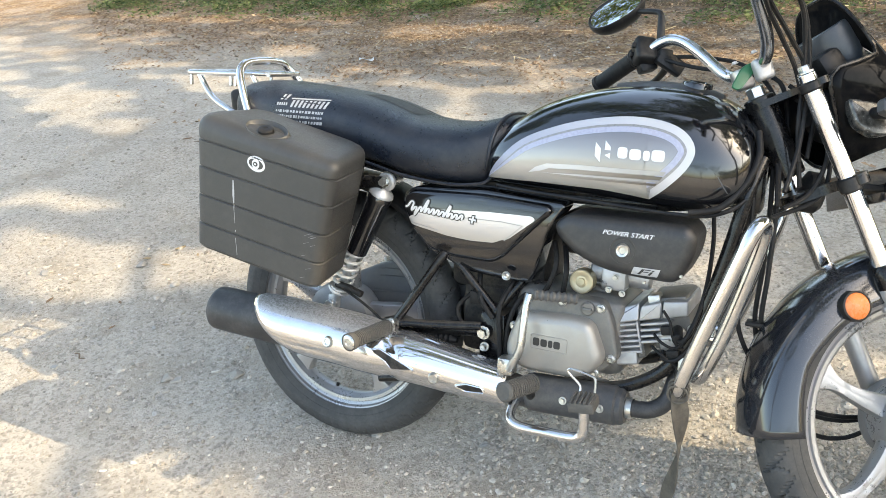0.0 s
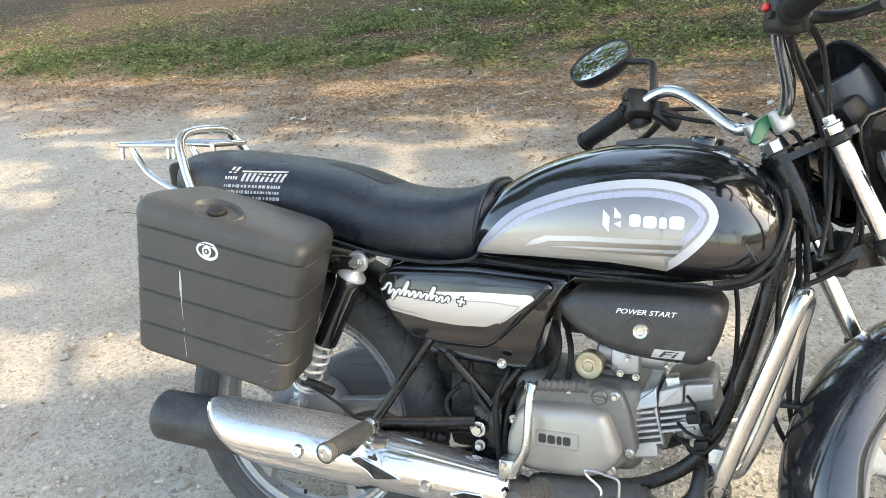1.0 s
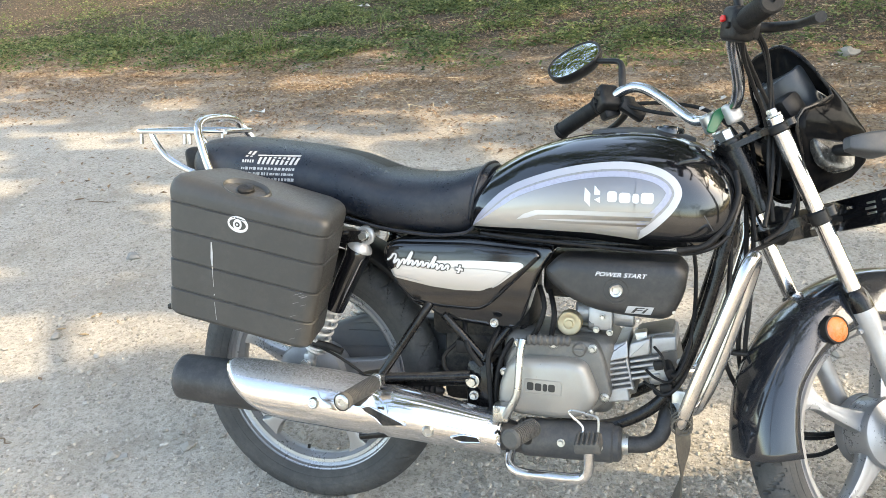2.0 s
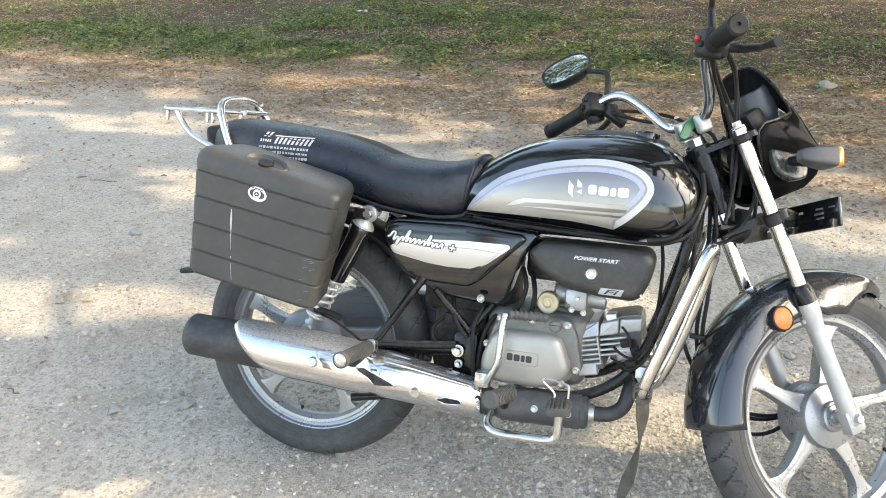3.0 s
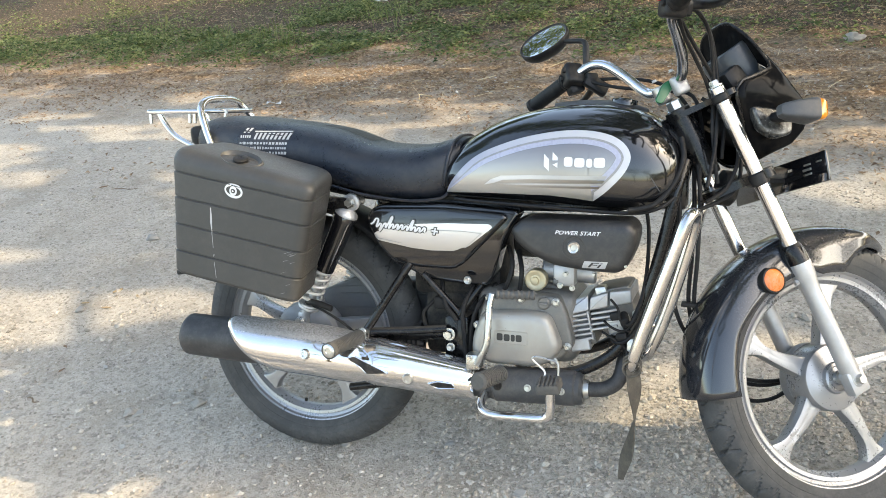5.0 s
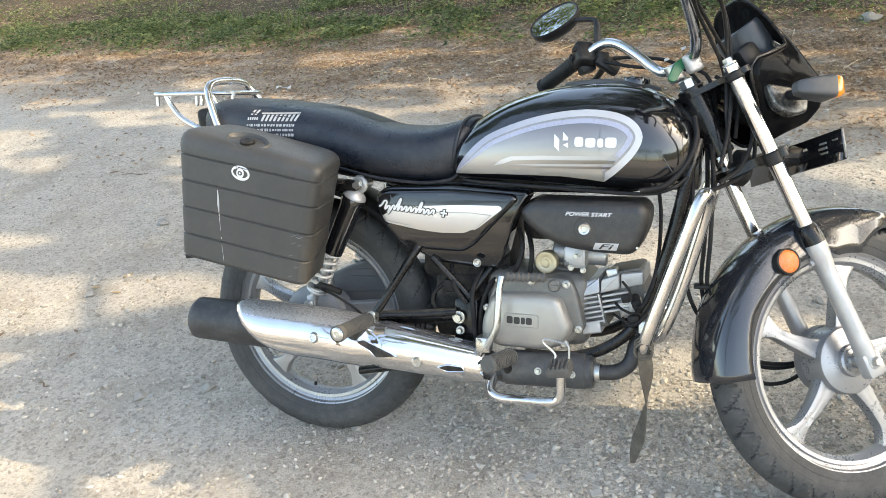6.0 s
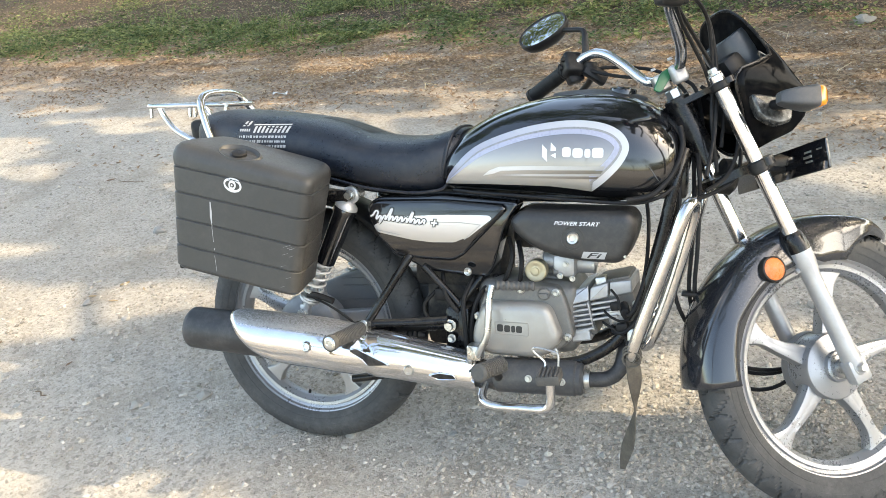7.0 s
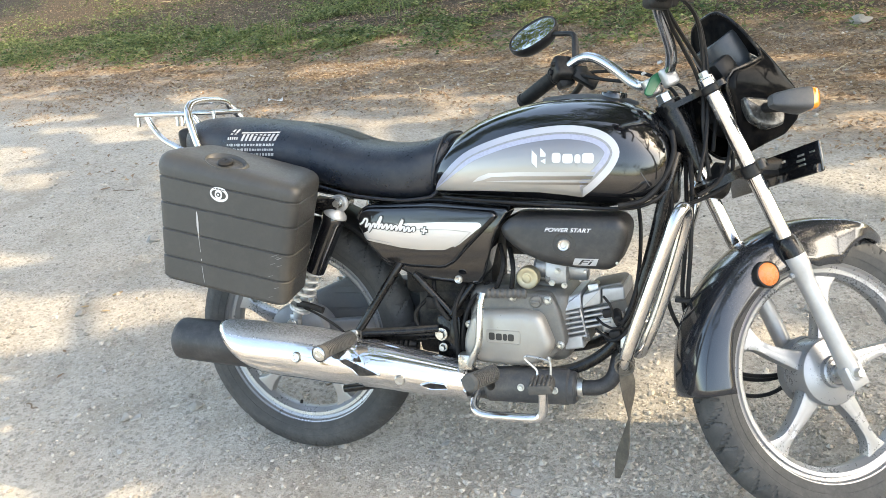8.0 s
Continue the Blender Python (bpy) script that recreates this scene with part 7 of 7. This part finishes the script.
def stone_material():
    m = bpy.data.materials.new("pebble")
    m.use_nodes = True
    n, l = m.node_tree.nodes, m.node_tree.links
    geo = n.new("ShaderNodeNewGeometry")
    ramp = n.new("ShaderNodeValToRGB")
    e = ramp.color_ramp.elements
    e[0].color, e[1].color = (0.22, 0.20, 0.172, 1), (0.52, 0.49, 0.445, 1)
    for at, c in ((0.3, (0.33, 0.302, 0.262, 1)), (0.6, (0.41, 0.373, 0.324, 1)), (0.92, (0.46, 0.42, 0.37, 1))):
        e.new(at).color = c
    l.new(geo.outputs["Random Per Island"], ramp.inputs[0])
    place = n.new("ShaderNodeTexCoord")
    grain = n.new("ShaderNodeTexNoise")
    grain.inputs["Scale"].default_value, grain.inputs["Detail"].default_value = 220, 4
    l.new(place.outputs["Object"], grain.inputs["Vector"])
    hue = n.new("ShaderNodeHueSaturation")
    r = n.new("ShaderNodeMapRange")
    r.inputs["To Min"].default_value, r.inputs["To Max"].default_value = 0.7, 1.3
    l.new(grain.outputs["Fac"], r.inputs["Value"])
    l.new(r.outputs["Result"], hue.inputs["Value"])
    l.new(ramp.outputs["Color"], hue.inputs["Color"])
    b = n["Principled BSDF"]
    l.new(hue.outputs["Color"], b.inputs["Base Color"])
    b.inputs["Roughness"].default_value = 0.9
    b.inputs["Specular IOR Level"].default_value = 0.25
    return m


PEBBLE = stone_material()
ICO = bmesh.new()
bmesh.ops.create_icosphere(ICO, subdivisions=1, radius=1.0)
ICO_V = [v.co.copy() for v in ICO.verts]
ICO.verts.index_update()
ICO_F = [tuple(v.index for v in f.verts) for f in ICO.faces]
ICO.free()


def pebble(rnd, x, y, s, sink=0.3):
    flat = rnd.uniform(0.45, 0.9)
    long = rnd.uniform(1.0, 1.6)
    a = rnd.uniform(0, 6.283)
    c, n = math.cos(a), math.sin(a)
    z = rise(x, y) + s * flat * (1 - 2 * sink) * 0.9
    out = []
    for v in ICO_V:
        k = s * rnd.uniform(0.55, 1.2)
        px, py = v.x * k * long, v.y * k
        out.append((x + px * c - py * n, y + px * n + py * c, z + v.z * k * flat))
    return out, ICO_F


def gravel(rnd):
    x, y = rnd.uniform(-3.6, 3.2), -1.2 + 6.0 * rnd.random() ** 1.35
    if noise.noise((x * 1.6, y * 1.6, 9)) + 0.5 * noise.noise((x * 6, y * 6, 2)) < rnd.uniform(-0.6, 0.7):
        return None
    return pebble(rnd, x, y, 0.0022 + 0.0085 * rnd.random() ** 5.5, 0.30)


def grit(rnd):
    x, y = rnd.uniform(-2.2, 2.2), -0.8 + 2.8 * rnd.random() ** 1.3
    if noise.noise((x * 2.2, y * 2.2, 3)) + 0.6 * noise.noise((x * 8, y * 8, 6)) < rnd.uniform(-0.8, 0.6):
        return None
    return pebble(rnd, x, y, 0.0016 + 0.0036 * rnd.random() ** 1.8, 0.24)


scatter("gravel", gravel, 60000, PEBBLE, "loose grey and tan gravel on the yard", 5, "gravel")
scatter("grit", grit, 80000, PEBBLE, "fine grit and small chips on the yard", 6, "gravel")


def rubble(rnd):
    x, y = rnd.gauss(0.85, 0.42), rnd.gauss(0.15, 0.36)
    if not (-0.2 < x < 2.0 and -0.45 < y < 1.2) or noise.noise((x * 3.1, y * 3.1, 12)) < rnd.uniform(-0.5, 0.6):
        return None
    return pebble(rnd, x, y, 0.0026 + 0.0058 * rnd.random() ** 2.2, 0.34)


scatter("rubble", rubble, 16000, PEBBLE, "broken angular stone chips trodden into the yard", 8, "gravel")


def lone_stone(x, y, s, seed):
    rnd = random.Random(seed)
    bm = bmesh.new()
    bmesh.ops.create_icosphere(bm, subdivisions=3, radius=1.0)
    for v in bm.verts:
        for k in range(5):
            flat = Vector((math.sin(seed * 2.3 + k * 1.9), math.cos(seed * 1.7 + k * 2.6), math.sin(seed + k * 1.1))).normalized()
            v.co -= flat * max(0.0, v.co.dot(flat) - 0.70)
        d = 1 + 0.28 * noise.noise(v.co * 1.3 + Vector((seed * 3.1, 0, 0))) + 0.10 * noise.noise(v.co * 4 + Vector((seed, 2, 0)))
        v.co = Vector((v.co.x * d * s * 1.3, v.co.y * d * s, v.co.z * d * s * 0.7))
    ob = part("stone", bm, ROCK[seed % 3], None, sharp=24)
    ob.matrix_world = pose(x, y, rise(x, y) + s * 0.33, 0, 0, rnd.uniform(0, 360))
    tagged(ob, ("small pale grey stone lying on gravel", "small tan stone lying on gravel", "small dark grey stone lying on gravel")[seed % 3], "stone", "loose stones")


ROCK = (material("pale_stone", (0.34, 0.325, 0.30), 0.9, bump=0.8, bump_scale=120, scale=40), material("tan_stone", (0.30, 0.28, 0.25), 0.9, bump=0.8, bump_scale=120, scale=40),
        material("dark_stone", (0.27, 0.26, 0.245), 0.9, bump=0.8, bump_scale=120, scale=40))
for k, (x, y, s) in enumerate(((0.062, 0.005, 0.013), (-0.447, 0.118, 0.017), (-1.367, 1.256, 0.024), (-1.0, 0.507, 0.014), (-0.631, 0.046, 0.017), (0.336, 0.047, 0.009), (0.716, 0.02, 0.010),
                               (1.251, 0.826, 0.016), (-1.236, 0.6, 0.016), (-0.55, -0.10, 0.010), (1.95, 5.05, 0.06), (-1.55, 0.44, 0.015), (-0.86, 0.25, 0.009), (0.45, -0.22, 0.011), (1.62, 0.35, 0.012))):
    lone_stone(x, y, s, k)


def flat_chip(x, y, w, d, turn):
    bm = bmesh.new()
    shape = rounded([(-w, -d * 0.9), (w * 0.9, -d), (w, d * 0.85), (w * 0.1, d), (-w * 0.95, d * 0.8)], 0.003, 2)
    loft(bm, [[Vector((q.x * k, q.y * k, z)) for q in shape] for z, k in ((-0.004, 1.02), (0.003, 1.0), (0.005, 0.93))])
    chip = part("stone_chip", bm, ROCK[0], None, sharp=30)
    chip.matrix_world = pose(x, y, rise(x, y), 2, -3, turn)
    tagged(chip, "flat pale squarish stone chip set in the gravel", "stone", "flat chips")


for x, y, w, d, turn in ((0.546, -0.106, 0.014, 0.012, -6), (0.70, -0.135, 0.014, 0.010, 30), (-0.608, 0.049, 0.017, 0.011, 40), (-1.012, -0.016, 0.012, 0.008, 10), (0.33, 0.05, 0.012, 0.008, 65)):
    flat_chip(x, y, w, d, turn)


def stick(x, y, length, turn):
    bm = bmesh.new()
    tube(bm, [(-length / 2, 0, 0.004), (-length / 6, 0.006, 0.006), (length / 5, -0.004, 0.005), (length / 2, 0.005, 0.007)], [0.0016, 0.0026, 0.0022, 0.001], 7, 4)
    ob = part("stick", bm, DRY_WOOD, None)
    ob.matrix_world = pose(x, y, rise(x, y), 0, 0, turn)
    tagged(ob, "thin brown dry stick lying on gravel", "stick", "fallen sticks")


DRY_WOOD = material("dry_wood", (0.17, 0.12, 0.08), 0.85, second=(0.10, 0.07, 0.045), scale=50)
for x, y, length, turn in ((-1.95, 1.87, 0.16, 2), (-0.98, 0.05, 0.06, -20), (0.15, -0.30, 0.05, 50)):
    stick(x, y, length, turn)


def belt(x, y):
    """0 on the gravel, rising to 1 in the leaf mould behind it."""
    e = y + 0.2 * x + 1.6 * (0.5 + 0.5 * noise.noise((x * 0.9, y * 0.9, 0)))
    return min(1.0, max(0.0, (e - 3.4) / 1.3))


def flake(rnd, x, y, s, lift, wide):
    """A small bent leaf or leaf scrap of two faces."""
    a, t = rnd.uniform(0, 6.283), rnd.uniform(-0.5, 0.5)
    u = Vector((math.cos(a), math.sin(a), t)).normalized()
    w = u.cross(Vector((rnd.uniform(-0.6, 0.6), rnd.uniform(-0.6, 0.6), 1))).normalized() * (s * wide)
    p = Vector((x, y, rise(x, y) + lift))
    up = Vector((0, 0, s * rnd.uniform(-0.1, 0.45)))
    return [p - u * s, p - w + up, p + u * s, p + w + up], [(0, 1, 2), (0, 2, 3)]


def dry_leaf(rnd):
    y = 2.0 + 9.0 * rnd.random() ** 1.5
    x = rnd.uniform(-1.08 * y - 0.5, 0.36 * y + 1.4)
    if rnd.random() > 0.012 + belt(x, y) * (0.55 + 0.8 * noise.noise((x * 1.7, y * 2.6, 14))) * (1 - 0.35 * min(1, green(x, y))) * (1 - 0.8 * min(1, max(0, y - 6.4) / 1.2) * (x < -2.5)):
        return None
    return flake(rnd, x, y, rnd.uniform(0.005, 0.020), 0.003 + 0.010 * rnd.random(), rnd.uniform(0.25, 0.6))


def green(x, y):
    v = 0.5 + 0.5 * noise.noise((x * 0.8, y * 0.8, 4)) + 0.50 * noise.noise((x * 2.0, y * 2.0, 8))
    e = y + 0.07 * x
    lush = min(1, max(0, (e - 4.6) / 1.5)) * (1.0 if e < 8.5 else max(0.25, 1 - (e - 8.5) / 2))
    if x < -3.0 and e > 6.3:
        lush *= max(0.12, 1 - 0.8 * min(1, (-3.0 - x) / 0.8) * min(1, (e - 6.3) / 0.5))
    if x > -0.4:
        lush *= max(0.20, 1 - 0.52 * (x + 0.4))
    return max(0.0, v - 0.30) * 1.8 * lush


def mound(x, y):
    """Where the weeds stand in low cushions: above 0 in a cushion, below 0 between."""
    return noise.noise((x * 1.9, y * 1.9, 31)) + 0.7 * noise.noise((x * 5.0, y * 5.0, 37))


def weed(rnd):
    y = 4.7 + 8 * rnd.random() ** 1.3
    x = rnd.uniform(-1.08 * y - 0.5, 0.36 * y + 1.2)
    g = mound(x, y)
    if rnd.random() > green(x, y) * (0.95 + 1.5 * g):
        return None
    return flake(rnd, x, y, rnd.uniform(0.009, 0.030), 0.008 + (0.05 + 0.12 * max(0, g)) * rnd.random() ** 1.3, rnd.uniform(0.35, 0.65))


def blade(rnd, x, y, h, w, lean):
    a = rnd.uniform(0, 6.283)
    d, s = Vector((math.cos(a), math.sin(a), 0)), Vector((-math.sin(a), math.cos(a), 0)) * w
    p = Vector((x, y, rise(x, y) - 0.004))
    m = p + Vector((0, 0, h * 0.6)) + d * lean * h * 0.3
    t = p + Vector((0, 0, h * (1 - 0.3 * lean))) + d * lean * h
    return [p - s, p + s, m + s * 0.75, m - s * 0.75, t], [(0, 1, 2, 3), (3, 2, 4)]


def grass(rnd):
    y = rnd.uniform(4.4, 14.5)
    x = rnd.uniform(-1.08 * y - 0.5, 0.36 * y + 1.2)
    if rnd.random() > 0.75 * green(x, y + 0.15):
        return None
    return blade(rnd, x, y, rnd.uniform(0.02, 0.09), rnd.uniform(0.0015, 0.004), rnd.uniform(0.3, 1.2))


TUFTS = [(-3.7, 5.75), (-3.05, 5.95), (-3.9, 6.4), (-2.9, 5.6), (-3.3, 6.5), (-4.6, 6.2), (-2.3, 6.9), (-5.2, 7.2)]


def tall(rnd):
    cx, cy = TUFTS[rnd.randrange(len(TUFTS))]
    x, y = rnd.gauss(cx, 0.16), rnd.gauss(cy, 0.13)
    return blade(rnd, x, y, rnd.uniform(0.10, 0.34), rnd.uniform(0.0018, 0.004), rnd.uniform(0.6, 1.5))


def twig(rnd):
    x, y = rnd.uniform(-7, 4.5), rnd.uniform(3.4, 12)
    if rnd.random() > 0.5 * belt(x, y):
        return None
    a, L, w = rnd.uniform(0, 6.283), rnd.uniform(0.03, 0.16), rnd.uniform(0.001, 0.003)
    d, s = Vector((math.cos(a), math.sin(a), 0)) * L, Vector((-math.sin(a), math.cos(a), 0)) * w
    p = Vector((x, y, rise(x, y) + 0.008 + 0.02 * rnd.random()))
    up = Vector((0, 0, w * 1.6))
    e = p + d + Vector((0, 0, rnd.uniform(-0.01, 0.03)))
    return [p - s, p + s, p + up, e - s, e + s, e + up], [(0, 1, 4, 3), (1, 2, 5, 4), (2, 0, 3, 5)]


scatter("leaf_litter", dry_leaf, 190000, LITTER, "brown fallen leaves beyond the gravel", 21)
scatter("low_weeds", weed, 400000, WEED, "low green broad-leaved weeds in cushions", 22, "weeds")
scatter("grass", grass, 30000, GRASS, "short pale green grass among weeds", 23, "grass")
scatter("tall_grass", tall, 260, GRASS, "tall thin grass tufts at the edge of the weeds", 24, "grass")
scatter("twigs", twig, 2400, STRAW, "dry straw and twigs on the leaf mould", 25)


def scrap(x, y, s, turn):
    bm = bmesh.new()
    rows = []
    for i in range(5):
        rows.append([Vector(((i - 2) * s * 0.5, j * s * 0.35 - s * 0.35, 0.012 + s * 0.25 * math.sin(i * 1.3 + j * 0.9))) for j in range(3)])
    loft(bm, rows, caps=False, wrap=False)
    ob = part("paper_scrap", bm, WHITE, None)
    ob.modifiers.new("thickness", 'SOLIDIFY').thickness = 0.001
    ob.matrix_world = pose(x, y, rise(x, y), 0, 0, turn)
    tagged(ob, "crumpled white paper scrap lying among leaves", "litter", "paper scraps")


scrap(-1.93, 3.57, 0.05, 20)
scrap(-2.95, 8.6, 0.10, 70)


# ---- single dry leaves on the gravel ----
def fallen_leaf(x, y, s, turn, seed):
    """A curled dry leaf with a midrib and a short stalk."""
    rnd = random.Random(seed)
    curl = rnd.uniform(0.15, 0.45)
    rows = []
    for i in range(9):
        t = i / 8
        w = 0.40 * s * math.sin(math.pi * min(0.97, max(0.05, t)) ** 0.8) * (1 + 0.12 * math.sin(9 * t + seed))
        rows.append([Vector(((t - 0.5) * 2 * s, w * k, 0.004 + s * curl * (0.55 * k * k + 0.5 * (t - 0.5) ** 2) - 0.06 * s * (k == 0))) for k in (-1, -0.5, 0, 0.5, 1)])
    bm = bmesh.new()
    loft(bm, rows, caps=False, wrap=False)
    leaf = part("fallen_leaf", bm, DRY[seed % 2], None, sharp=80)
    leaf.modifiers.new("thickness", 'SOLIDIFY').thickness = 0.0007
    leaf.matrix_world = pose(x, y, rise(x, y), 0, 0, turn)
    tagged(leaf, ("curled tan dry leaf lying on gravel", "curled brown dry leaf lying on gravel")[seed % 2], "leaf", "fallen leaves")
    bm = bmesh.new()
    tube(bm, [(-s * 1.25, 0, 0.006), (-s, 0, 0.005), (0, 0, 0.004), (s * 0.95, 0, 0.005)], 0.0009, 6, 3)
    part("midrib", bm, DRY[1], leaf)


DRY = (material("tan_dry_leaf", (0.36, 0.27, 0.16), 0.8, second=(0.24, 0.165, 0.09), scale=60), material("brown_dry_leaf", (0.19, 0.12, 0.07), 0.8, second=(0.11, 0.07, 0.04), scale=60))
for k, (x, y, s, turn) in enumerate(((-1.254, 0.653, 0.014, 20), (-1.357, 0.289, 0.018, 100), (-1.189, 0.762, 0.020, 60), (-1.101, 0.35, 0.013, 150), (-1.144, 0.629, 0.017, 10), (-1.005, 0.214, 0.012, 80), (-1.077, 0.726, 0.013, 130),
                                    (-2.1, 1.9, 0.022, 40), (-1.75, 2.5, 0.024, 115), (1.55, 1.5, 0.018, 70), (1.9, 2.2, 0.02, 160))):
    fallen_leaf(x, y, s, turn, k)
